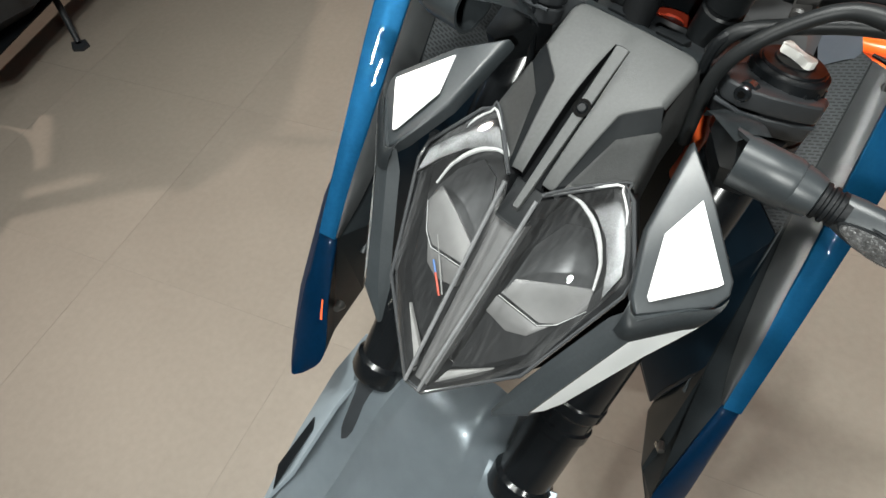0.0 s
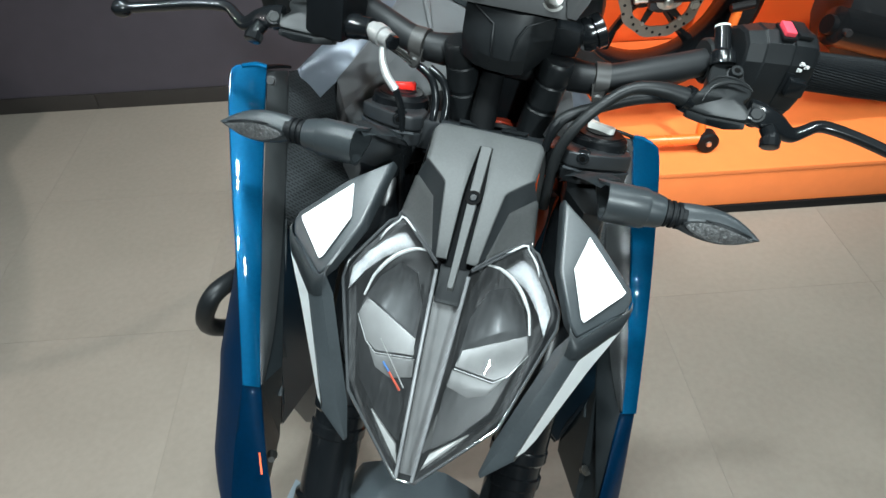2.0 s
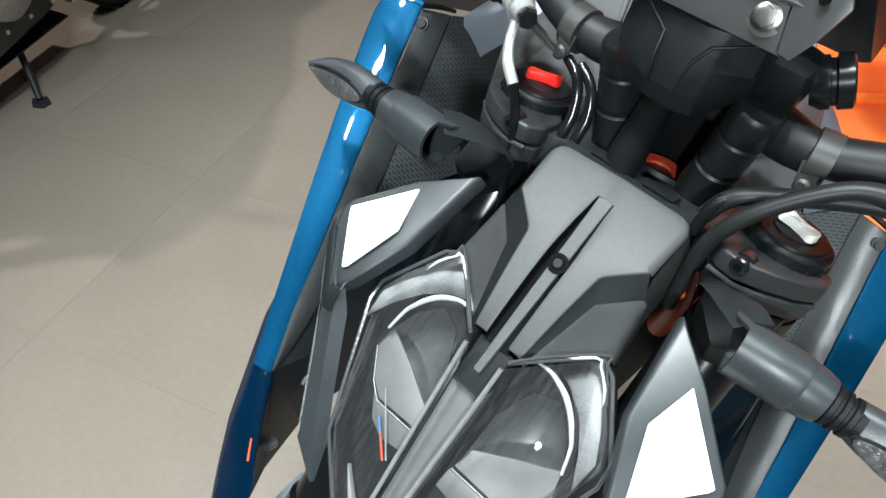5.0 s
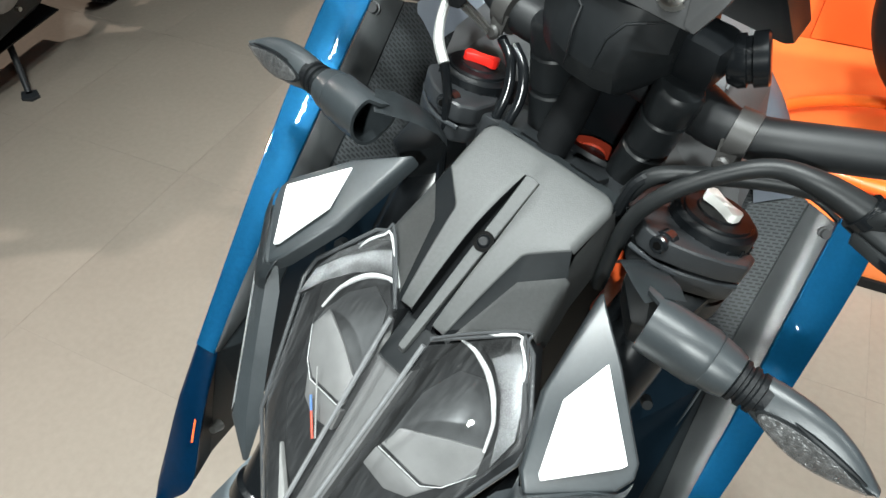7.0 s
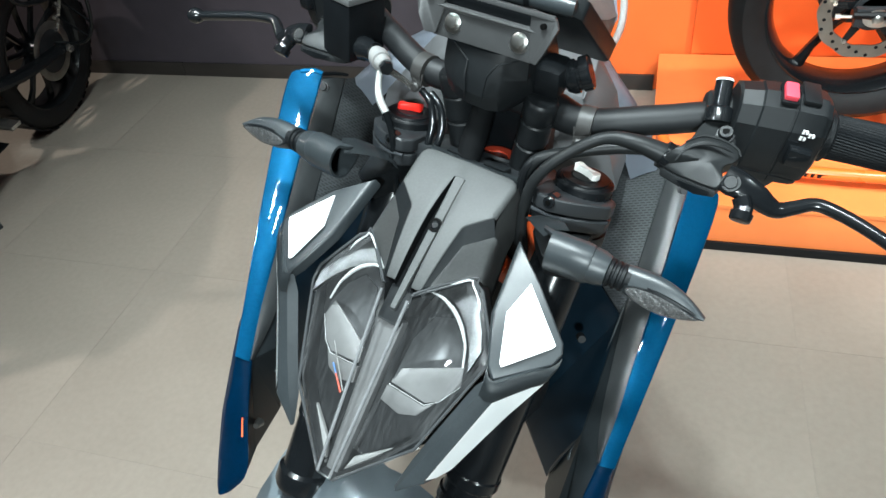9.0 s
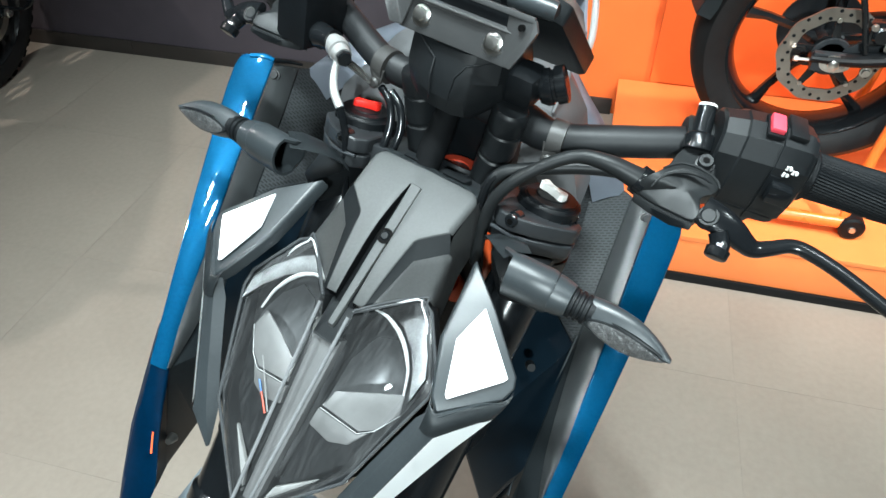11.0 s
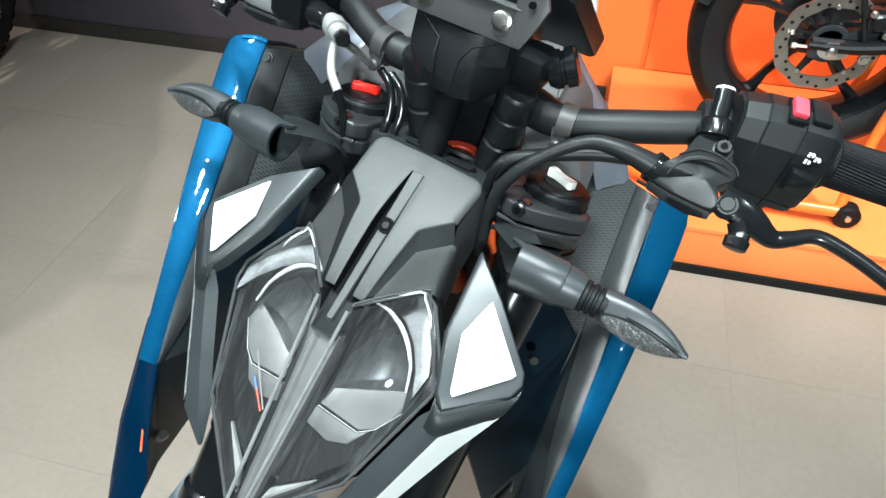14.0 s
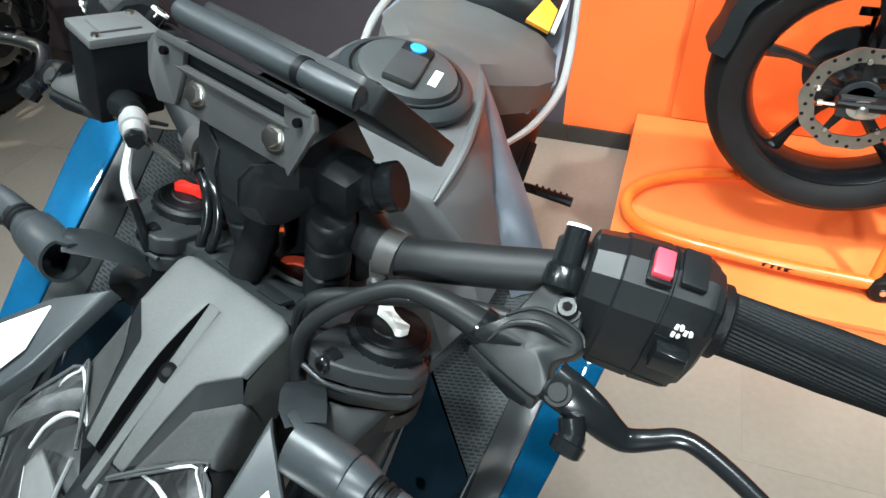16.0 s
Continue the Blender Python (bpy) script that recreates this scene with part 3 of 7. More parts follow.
def headlamp():
    rim_right = [V(0.0135, -0.0565, -0.0245), V(0.050, -0.0215, -0.0165), V(0.060, -0.026, -0.0205), V(0.0855, -0.0535, -0.048), V(0.0865, -0.064, -0.057), V(0.060, -0.127, -0.113), V(0.0075, -0.1715, -0.1465)]
    outline = rim_right + [V(-p.x, p.y, p.z) for p in reversed(rim_right)]
    # dark bowl behind the lens
    bowl = bmesh.new()
    rim_loop = outline + [V(-0.0105, -0.0660, -0.0440), V(0.0105, -0.0660, -0.0440)]
    rings = [rim_loop, [V(p.x * 0.97, p.y, p.z) + INWARD * 0.016 for p in rim_loop], [V(p.x * 0.85, -0.095 + (p.y + 0.095) * 0.9, -0.085 + (p.z + 0.085) * 0.9) + INWARD * 0.040 for p in rim_loop], [V(p.x * 0.5, -0.095 + (p.y + 0.095) * 0.5, -0.085 + (p.z + 0.085) * 0.5) + INWARD * 0.052 for p in rim_loop]]
    loft([[q + INWARD * 0.003 for q in r] for r in rings], caps=False, bm=bowl)
    bowl.verts.ensure_lookup_table()
    bowl.faces.new(bowl.verts[-len(rim_loop):])
    housing = sp("headlamp", bowl, FLANGE, "black headlamp bowl under a clear split lens")
    # outer frame round the lens
    frame = tube(outline, 0.0014, 8, 1)
    part("lens_frame", frame, CLEARRIM, housing, "dark clear lens border")
    for s in (1, -1):
        line = [V(p.x * s, p.y, p.z) for p in rim_right[1:]]
        heart = V(0.030 * s, -0.085, -0.060)
        def inset(p, far, deep):
            return p + (heart - p).normalized() * far + INWARD * deep
        flange = loft([[inset(p, 0.0005, 0.002) for p in line], [inset(p, 0.0060, 0.001) for p in line], [inset(p, 0.0072, 0.006) for p in line], [inset(p, 0.0085, 0.022) for p in line]], closed=False)
        bmesh.ops.solidify(flange, geom=flange.faces[:], thickness=0.0008)
        part("lens_flange", flange, SKIRT, housing, "frosted clear lens skirt")
        grid = []
        for i in range(9):
            v = i / 8
            inner = V(0.0128, -0.0590, -0.0285).lerp(V(0.0066, -0.1712, -0.1432), v)
            if v < 0.35:
                outer = V(0.051, -0.0225, -0.0165).lerp(V(0.0845, -0.0545, -0.0475), v / 0.35)
            elif v < 0.8:
                outer = V(0.0845, -0.0545, -0.0475).lerp(V(0.0595, -0.1275, -0.1125), (v - 0.35) / 0.45)
            else:
                outer = V(0.0595, -0.1275, -0.1125).lerp(V(0.0085, -0.1715, -0.1455), (v - 0.8) / 0.2)
            row = []
            for k in range(9):
                w = k / 8
                row.append(inner.lerp(outer, w) + V(0, -0.75, 0.66) * 0.0075 * math.sin(math.pi * min(1, w * 1.0)) * (0.35 + 0.65 * math.sin(math.pi * v)))
            grid.append([V(p.x * s, p.y, p.z) for p in row])
        border = part("lens_border", loft([r[7:] for r in grid], closed=False), FROST, housing, "hazy clear lens border", sharp=60)
        border.visible_shadow = False
        lens = part("lens", loft([r[:8] for r in grid], closed=False), CLEAR, housing, "clear polycarbonate lens half", sharp=60)
        lens.visible_shadow = False
        keel = [V(0.0126, -0.0595, -0.0280), V(0.0108, -0.0960, -0.0655), V(0.0085, -0.1335, -0.1040), V(0.0062, -0.1715, -0.1430)]
        part("lens_edge", tube([V(p.x * s, p.y - 0.001, p.z + 0.001) for p in keel], 0.0015, 8, 5), EDGEGLASS, housing, "clear raised lens edge")
        # frosted reflector plate with a bright lower edge and a lip under it
        face = [in_lamp(u, v, d, s) for u, v, d in ((0.10, 0.44, 0.016), (0.10, 0.22, 0.020), (0.22, 0.06, 0.021), (0.42, 0.00, 0.019), (0.62, 0.06, 0.016), (0.75, 0.16, 0.014), (0.79, 0.24, 0.014), (0.655, 0.37, 0.015), (0.52, 0.43, 0.0155), (0.30, 0.45, 0.0165))]
        dish = domed(face, INWARD, ((1.0, -0.0004), (0.98, 0.0012), (0.93, 0.0070), (0.80, 0.0150), (0.60, 0.0210), (0.34, 0.0240), (0.10, 0.0250), (0.005, 0.0250)), capped=False)
        reflector = part("reflector", dish, DISH, housing, "smoked grey reflector dish", sharp=60)
        # added plate: puts the light on the dish's lower part into colour
        lit_part = [in_lamp(u, v, d, s) for u, v, d in ((0.09, 0.455, 0.0150), (0.10, 0.385, 0.0205), (0.45, 0.265, 0.0215), (0.765, 0.150, 0.0165), (0.79, 0.238, 0.0135), (0.655, 0.368, 0.0140), (0.52, 0.425, 0.0145))]
        part("reflector_lit_part", slab(lit_part, INWARD * 0.002, 0.0004), REFLECTOR, reflector, "frosted grey plate for the dish's lit lower part")
        edge = [in_lamp(u, v, 0.0135, s) for u, v in ((0.09, 0.465), (0.52, 0.435), (0.655, 0.372), (0.80, 0.238))]
        part("reflector_edge", tube(edge, 0.0003, 6, 1), MILKWHITE, reflector)
        lip = [in_lamp(u, v, 0.014, s) for u, v in ((0.07, 0.475), (0.51, 0.442), (0.62, 0.395), (0.49, 0.508), (0.31, 0.56), (0.06, 0.56))]
        part("reflector_lip", slab(lip, INWARD * 0.008, 0.0012), REFLECTOR, reflector)
        rim = [in_lamp(u, v, d, s) for u, v, d in ((0.05, 0.60, 0.020), (0.03, 0.10, 0.026), (0.12, -0.05, 0.026), (0.40, -0.12, 0.022), (0.80, -0.02, 0.015), (0.975, 0.13, 0.011), (0.945, 0.36, 0.011), (0.80, 0.52, 0.012), (0.60, 0.66, 0.013), (0.08, 0.86, 0.014))]
        bed = loft([rim, [p + INWARD * 0.0006 for p in face]], caps=False)
        bmesh.ops.solidify(bed, geom=bed.faces[:], thickness=0.001)
        part("reflector_bed", bed, FLANGE, housing, "dark grey inner lamp panel", sharp=40)
        tri = [in_lamp(u, v, 0.010, s) for u, v in ((0.13, -0.052), (0.445, -0.212), (0.60, -0.175), (0.90, 0.00), (0.885, 0.11), (0.76, 0.03), (0.60, -0.03), (0.40, -0.058))]
        facing, hub = V(-0.09 * s, -0.44, 0.893), sum(tri, Vector()) / len(tri)
        tri = [p + INWARD * (facing.dot(p - hub) / 0.92) for p in tri]
        part("prism_plate", slab(tri, INWARD * 0.006, 0.0006), SPARKLE, housing, "bright prismatic trim")
        arc = [in_lamp(u, v, 0.009, s) for u, v in ((0.12, -0.046), (0.248, -0.060), (0.34, -0.056), (0.425, -0.046), (0.50, -0.028), (0.569, -0.004), (0.63, 0.026), (0.686, 0.061), (0.75, 0.146))]
        part("light_guide", tube(arc, [0.0007, 0.0013, 0.0016, 0.0018, 0.0018, 0.0017, 0.0015, 0.0012, 0.0009], 8, 4), MILKWHITE, housing, "milky curved daytime light guide")
        # pale tube laid along the brow edge in place of its glint
        rim_line = [in_lamp(u, v, 0.007, s) for u, v in ((0.11, -0.048), (0.435, -0.212), (0.50, -0.205), (0.62, -0.165), (0.68, -0.12))]
        part("brow_glint", tube(rim_line, [0.0009, 0.0009, 0.0007, 0.0009, 0.0004], 6, 2), MILKWHITE, housing, "pale tube for the brow edge's glint")
        low = [in_lamp(u, v, 0.008, s) for u, v in ((0.03, 0.985), (0.09, 0.87), (0.40, 0.715), (0.66, 0.600), (0.70, 0.605), (0.44, 0.775))]
        part("lower_trim", slab(low, INWARD * 0.004, 0.0006), TRIMSILVER, housing)
        brow = [V(0.0145, -0.0560, -0.0225), V(0.030, -0.0395, -0.0185), V(0.0515, -0.0205, -0.0145), V(0.0545, -0.0240, -0.0185), V(0.066, -0.036, -0.031)]
        part("lens_brow", tube([V(p.x * s, p.y, p.z) for p in brow], 0.0009, 8, 4), CLEARRIM, housing, "clear lens brow")
    wire_top, wire_low = in_lamp(0.40, 0.475, 0.010, -1), in_lamp(0.16, 0.615, 0.010, -1)
    for mat, a_, b_ in ((WIREBLUE, 0.0, 0.36), (WIRERED, 0.36, 1.0)):
        part("lamp_wire", tube([wire_top.lerp(wire_low, a_), wire_top.lerp(wire_low, b_)], 0.0009, 8, 2), mat, housing, "thin coloured wire inside the lamp")
    part("lamp_rod", tube([in_lamp(0.47, 0.36, 0.008, -1), in_lamp(0.12, 0.60, 0.008, -1)], [0.0004, 0.0006], 6, 2), TRIMSILVER, housing, "thin pale rod beside the wires")
    keel_top = [V(0.0112, -0.0735, -0.0440), V(0.0098, -0.1050, -0.0765), V(0.0080, -0.1380, -0.1105), V(0.0058, -0.1705, -0.1440)]
    bar_outline = keel_top + [V(-p.x, p.y, p.z) for p in reversed(keel_top)]
    strip = bmesh.new()
    loft([[V(p.x, p.y, p.z), V(0, p.y - 0.0012, p.z + 0.001), V(-p.x, p.y, p.z)] for p in spline(keel_top, 5)], closed=False, bm=strip)
    glass = part("centre_strip", strip, CLEAR, housing, "clear centre strip between the lens halves")
    glass.visible_shadow = False
    back = [p + INWARD * 0.009 for p in bar_outline]
    part("strip_backing", slab(back, INWARD * 0.01, 0.0008), STRIPGREY, housing, "frosted strip between the lens halves")


headlamp()


def side_fins():
    """Charcoal fins beside the headlamp, each with two white reflective stickers."""
    for s in (1, -1):
        n_up = V(0.30 * s, -0.42, 0.85).normalized()
        upper = mirror([(0.0700, 0.0135, 0.0095), (0.0760, 0.0080, 0.0075), (0.1000, -0.0095, -0.0010), (0.1345, -0.0330, -0.0265), (0.1375, -0.0390, -0.0320), (0.1340, -0.0480, -0.0375), (0.1010, -0.0800, -0.0425), (0.0930, -0.0740, -0.0350), (0.0780, -0.0420, -0.0165)], s)
        fin = sp("headlamp_fin", slab(upper, -n_up * 0.012, 0.003, 3), GREYPLASTIC, "charcoal plastic fin with white reflective stickers")
        rows = [
            [(0.1368, -0.0480, -0.0430), (0.1335, -0.0490, -0.0405), (0.1240, -0.0570, -0.0385)],
            [(0.1315, -0.0585, -0.0520), (0.1230, -0.0680, -0.0500), (0.1040, -0.0805, -0.0435)],
            [(0.1165, -0.0800, -0.0780), (0.1050, -0.0880, -0.0570), (0.0945, -0.0885, -0.0555)],
            [(0.0905, -0.1190, -0.1265), (0.0850, -0.1245, -0.1060), (0.0765, -0.1195, -0.0975)],
            [(0.0780, -0.1400, -0.1295), (0.0770, -0.1392, -0.1265), (0.0660, -0.1365, -0.1245)],
            [(0.0560, -0.1510, -0.1480), (0.0555, -0.1505, -0.1470), (0.0550, -0.1495, -0.1455)]]
        out = V(0.72 * s, -0.67, 0.19).normalized()
        front = [mirror(r, s) for r in rows]
        back = [[p - out * (0.009 if k < 5 else 0.002) for p in r] for k, r in enumerate(front)]
        rings = [f + b[::-1] for f, b in zip(front, back)]
        blade = loft(rings)
        bevel(blade, 0.0014, 2, 40)
        part("fin_blade", blade, GREYPLASTIC, fin)
        upper_line = spline(mirror([(0.1372, -0.0395, -0.0330), (0.1340, -0.0478, -0.0380), (0.1175, -0.0640, -0.0405), (0.1010, -0.0798, -0.0430), (0.0932, -0.0745, -0.0360)], s), 4)
        lower_line = spline(mirror([(0.1366, -0.0470, -0.0425), (0.1318, -0.0580, -0.0515), (0.1220, -0.0690, -0.0520), (0.1050, -0.0880, -0.0570), (0.0945, -0.0885, -0.0555)], s), 4)
        fold_rows = []
        for q in range(5):
            f = q / 4
            fold_rows.append([a_.lerp(b_, f) + V(0.45 * s, -0.78, 0.43) * (0.0006 + 0.0022 * math.sin(math.pi * f)) for a_, b_ in zip(upper_line, lower_line)])
        shoulder = loft(fold_rows, closed=False)
        bmesh.ops.solidify(shoulder, geom=shoulder.faces[:], thickness=0.0015)
        part("fin_shoulder", shoulder, GREYPLASTIC, fin, sharp=60)
        lift = n_up * 0.0014
        mark = mirror([(0.0945, -0.0135, -0.0025), (0.1300, -0.0375, -0.0275), (0.1285, -0.0405, -0.0290), (0.1030, -0.0710, -0.0350), (0.1005, -0.0695, -0.0335), (0.0880, -0.0385, -0.0150)], s)
        part("sticker", slab([p + lift for p in mark], -n_up * 0.0016, 0.0003, 1), WHITE, fin, "white reflective sticker")
        edge = [mirror([r[0], r[1]], s) for r in rows]
        lo = [e[0].lerp(e[1], 0.08) + out * 0.0012 for e in edge]
        hi = [e[0].lerp(e[1], 0.98) + out * 0.0012 for e in edge]
        strip_rows = [[lo[0].lerp(lo[1], 0.85), hi[0].lerp(hi[1], 0.85)], [lo[1].lerp(lo[2], 0.3), hi[1].lerp(hi[2], 0.3)], [lo[2], hi[2]], [lo[3], hi[3]], [lo[3].lerp(lo[4], 0.55), hi[3].lerp(hi[4], 0.7)], [hi[3].lerp(hi[4], 0.93), hi[4]]]
        strip_rows[0] = [lo[0].lerp(lo[1], 0.80), lo[0].lerp(lo[1], 0.75) + (hi[0] - lo[0]) * 0.2]
        film = loft(strip_rows, closed=False)
        bmesh.ops.solidify(film, geom=film.faces[:], thickness=0.0006)
        part("sticker", film, WHITE, fin, "white reflective strip")


side_fins()


def indicators():
    for s in (1, -1):
        a, b = V(0.098 * s, 0.004, 0.0215), V(0.131 * s, 0.008, 0.020)
        arm = sp("turn_signal", turned(a, b, [(0.62, 0.004), (0.60, 0.0138), (0.0, 0.0142), (0.0, 0.0166), (0.45, 0.0166), (0.9, 0.0165), (0.98, 0.0155), (1.0, 0.0130)], 32), GREYPLASTIC, "black turn signal on a rubber stalk")
        for v in arm.data.vertices:
            if abs(v.co.x) < 0.0985:
                v.co.x -= s * max(0.0, 0.30 * (v.co.z - 0.0215) + 0.20 * (v.co.y - 0.004) + 0.002)
            v.co.y = 0.006 + (v.co.y - 0.006) * 0.85
        tip = V(0.160 * s, 0.010, 0.0185)
        part("stalk_collar", turned(b - (tip - b) * 0.04, b.lerp(tip, 0.44), [(0, 0.0132), (0.06, 0.0140), (0.55, 0.0132), (0.95, 0.0116), (1, 0.0100)], 28), GREYPLASTIC, arm, "smooth grey stalk collar")
        neck = turned(b.lerp(tip, 0.42), tip, [(0, 0.0088), (0.06, 0.0108), (0.18, 0.0108), (0.22, 0.0092), (0.30, 0.0092), (0.34, 0.0106), (0.46, 0.0106), (0.50, 0.0092), (0.58, 0.0092), (0.62, 0.0104), (0.76, 0.0104), (0.80, 0.0090), (1, 0.0090)], 24)
        part("rubber_neck", neck, RUBBER, arm, "ribbed rubber neck")
        # leaf-shaped head: flattened along n, its lens on the front lower half
        e, n = V(0, 0.42, 0.907), V(0, -0.907, 0.42)
        def leaf(t):
            return V((0.156 + 0.060 * t) * s, 0.0105 - 0.003 * t, 0.0185 - 0.004 * t)
        def half_width(t):
            return 0.0086 + 0.0048 * math.sin(math.pi * min(1.0, 0.12 + 0.9 * t)) - 0.0078 * t ** 4
        rings = []
        for i in range(15):
            t = i / 14
            w, h = half_width(t), 0.0092 - 0.0050 * t ** 2
            rings.append([leaf(t) + e * (w * math.cos(2 * math.pi * k / 20)) + n * (h * math.sin(2 * math.pi * k / 20) * (1.0 if math.cos(2 * math.pi * k / 20) < 0.2 else 0.85)) for k in range(20)])
        part("signal_head", loft(rings), GREYPLASTIC, arm)
        def window(grow, lift):
            pts = []
            for k in range(28):
                a_ = 2 * math.pi * k / 28
                t = 0.50 + 0.46 * grow * math.cos(a_)
                q = math.sin(a_)
                w = half_width(t)
                pts.append(leaf(t) + e * (-0.28 * w + 0.56 * w * grow * q) + n * (0.0092 - 0.0050 * t ** 2 + lift - 0.0026 * max(0, -q) ** 2))
            return pts
        part("lens_bezel", slab(window(1.0, 0.0010), -n * 0.004, 0.0006), MATTE, arm)
        ridge = [leaf(t) + e * (half_width(t) * (0.34 - 0.10 * t)) + n * (0.0086 - 0.0046 * t ** 2) for t in (0.30, 0.45, 0.6, 0.75, 0.9)]
        part("head_ridge", tube(ridge, [0.0004, 0.0012, 0.0014, 0.0012, 0.0004], 6, 3), BLACK, arm)
        part("signal_reflector", slab(window(0.88, 0.0016), -n * 0.002, 0.0003), INDICATOR, arm, "silver prismatic reflector")
        part("signal_lens", slab(window(0.94, 0.0028), -n * 0.0014, 0.0005), SMOKE, arm, "smoked clear signal lens")
        # bracket hood towards the clamp
        rows = []
        for q, c, w in ((0, V(0.100, 0.010, 0.0375), 0.010), (1, V(0.091, 0.017, 0.0360), 0.012), (2, V(0.081, 0.027, 0.0290), 0.012), (3, V(0.073, 0.036, 0.0190), 0.011), (4, V(0.069, 0.042, 0.0060), 0.010)):
            across = V(0.55, 0.55, 0.10 - 0.10 * q).normalized()
            rows.append([V(p.x * s, p.y, p.z) for p in (c - across * w + V(0, 0, -0.003), c, c + across * w + V(0, 0, -0.004))])
        hood = loft(rows, closed=False)
        bmesh.ops.solidify(hood, geom=hood.faces[:], thickness=0.0035)
        part("hood", hood, GREYPLASTIC, arm, "grey signal bracket")


indicators()

FORK_DIR = V(0, -0.5736, -0.8192)


CAP_DIR = V(0, -0.26, -0.9656)


def fork_and_clamp():
    for s in (1, -1):
        top = V(0.0875 * s, 0.0875, 0.0110)
        neck = top + CAP_DIR * 0.045
        foot = V(0.084 * s, -0.144, -0.308)
        leg = sp("fork_leg", turned(neck, foot, [(0, 0.0225), (0.10, 0.0245), (0.66, 0.0252), (0.665, 0.0266), (0.69, 0.0266), (0.70, 0.0240), (0.73, 0.0240), (0.735, 0.0262), (0.76, 0.0262), (0.765, 0.0244), (0.93, 0.0246), (0.94, 0.0280), (0.985, 0.0285), (1, 0.0262)], 32), GLOSSBLACK, "black upside-down fork leg")
        part("stanchion", turned(foot, foot + FORK_DIR * 0.40, [(0, 0.0165), (0.7, 0.0165), (0.72, 0.027), (1, 0.030)], 20), GREASE, leg)
        part("fork_cap", turned(top - CAP_DIR * -0.010, top - CAP_DIR * 0.014, [(0, 0.0250), (0.42, 0.0255), (0.46, 0.0228), (0.58, 0.0228), (0.62, 0.0245), (0.90, 0.0242), (0.94, 0.0222), (1, 0.0212)], 32), BLACK, leg, "black anodised fork cap")
        part("cap_face", turned(top - CAP_DIR * 0.0138, top - CAP_DIR * 0.0165, [(0, 0.0200), (0.6, 0.0195), (0.7, 0.0130), (1, 0.0120)], 24), BLACK, leg)
        c = top - CAP_DIR * 0.0165
        u = V(0.93, -0.30 * s, 0.0).normalized()
        w = (-CAP_DIR).cross(u).normalized()
        prof = [(-0.0145, -0.0035), (-0.0120, -0.0060), (-0.004, -0.0036), (0.004, -0.0036), (0.0120, -0.0060), (0.0145, -0.0035), (0.0145, 0.0035), (0.0120, 0.0060), (0.004, 0.0036), (-0.004, 0.0036), (-0.0120, 0.0060), (-0.0145, 0.0035)]
        part("adjuster", slab([c + (u * a + w * b) * 0.80 for a, b in prof], -CAP_DIR * 0.0058, 0.0008), IVORY if s > 0 else RED, leg, "white adjuster knob" if s > 0 else "red adjuster knob")
        e1 = CAP_DIR.orthogonal().normalized()
        e2 = CAP_DIR.cross(e1)
        for k in range(16):
            a_ = 2 * math.pi * k / 16
            o = top - CAP_DIR * 0.0075 + (e1 * math.cos(a_) + e2 * math.sin(a_)) * 0.0243
            part("cap_flute", turned(o, o - CAP_DIR * -0.006, [(0, 0.0011), (1, 0.0011)], 6), GLOSSBLACK, leg)
        # clamp round the leg, with its lobe and pinch bolt
        clamp = sp("top_clamp", turned(top + CAP_DIR * 0.008, top + CAP_DIR * 0.044, [(0, 0.0245), (0.02, 0.0270), (0.08, 0.0285), (0.50, 0.0288), (0.53, 0.0274), (0.58, 0.0274), (0.61, 0.0288), (0.94, 0.0285), (1, 0.026)], 36), CLAMPGREY, "dark cast top fork clamp")
        boss = [V(0.0590 * s, 0.0765, 0.0200), V(0.0590 * s, 0.0565, 0.0265), V(0.0655 * s, 0.0480, 0.0295), V(0.0775 * s, 0.0450, 0.0315), V(0.0935 * s, 0.0525, 0.0285), V(0.1085 * s, 0.0645, 0.0230), V(0.1180 * s, 0.0765, 0.0170), V(0.1175 * s, 0.0905, 0.0120), V(0.1015 * s, 0.0985, 0.0110), V(0.0715 * s, 0.0985, 0.0135)]
        part("clamp_boss", slab(boss, CAP_DIR * 0.013, 0.0030, 3), CLAMPGREY, clamp)
        part("clamp_boss", slab([p + CAP_DIR * 0.0145 for p in boss], CAP_DIR * 0.012, 0.0025, 3, taper=0.97), CLAMPGREY, clamp)
        lip = [V(0.063 * s, 0.0440, 0.0160), V(0.0815 * s, 0.0435, 0.0150), V(0.1000 * s, 0.0555, 0.0080), V(0.1175 * s, 0.0735, 0.0025)]
        part("clamp_rib", tube(lip, 0.0016, 8, 5), GREASE, clamp)
        bolt = turned((0.0767 * s, 0.0435, 0.0275), (0.0777 * s, 0.0550, 0.0235), [(0, 0.0028), (0.0, 0.0040), (0.08, 0.0050), (0.4, 0.0050), (0.42, 0.0064), (1, 0.0064)], 20)
        part("pinch_bolt", bolt, GLOSSBLACK, clamp, "black socket head pinch bolt")
        part("bolt_socket", turned((0.0766 * s, 0.0430, 0.0276), (0.0768 * s, 0.0450, 0.0270), [(0, 0.0024), (1, 0.0024)], 6), HOLE, clamp)
        shoulder = [V(0.066 * s, 0.056, 0.004), V(0.100 * s, 0.062, 0.000), V(0.112 * s, 0.072, -0.006), V(0.106 * s, 0.030, -0.014), V(0.088 * s, 0.018, -0.006), V(0.070 * s, 0.034, 0.002)]
        part("clamp_shoulder", slab(shoulder, (0, 0.01, -0.03), 0.004, 2), MATTE, clamp)
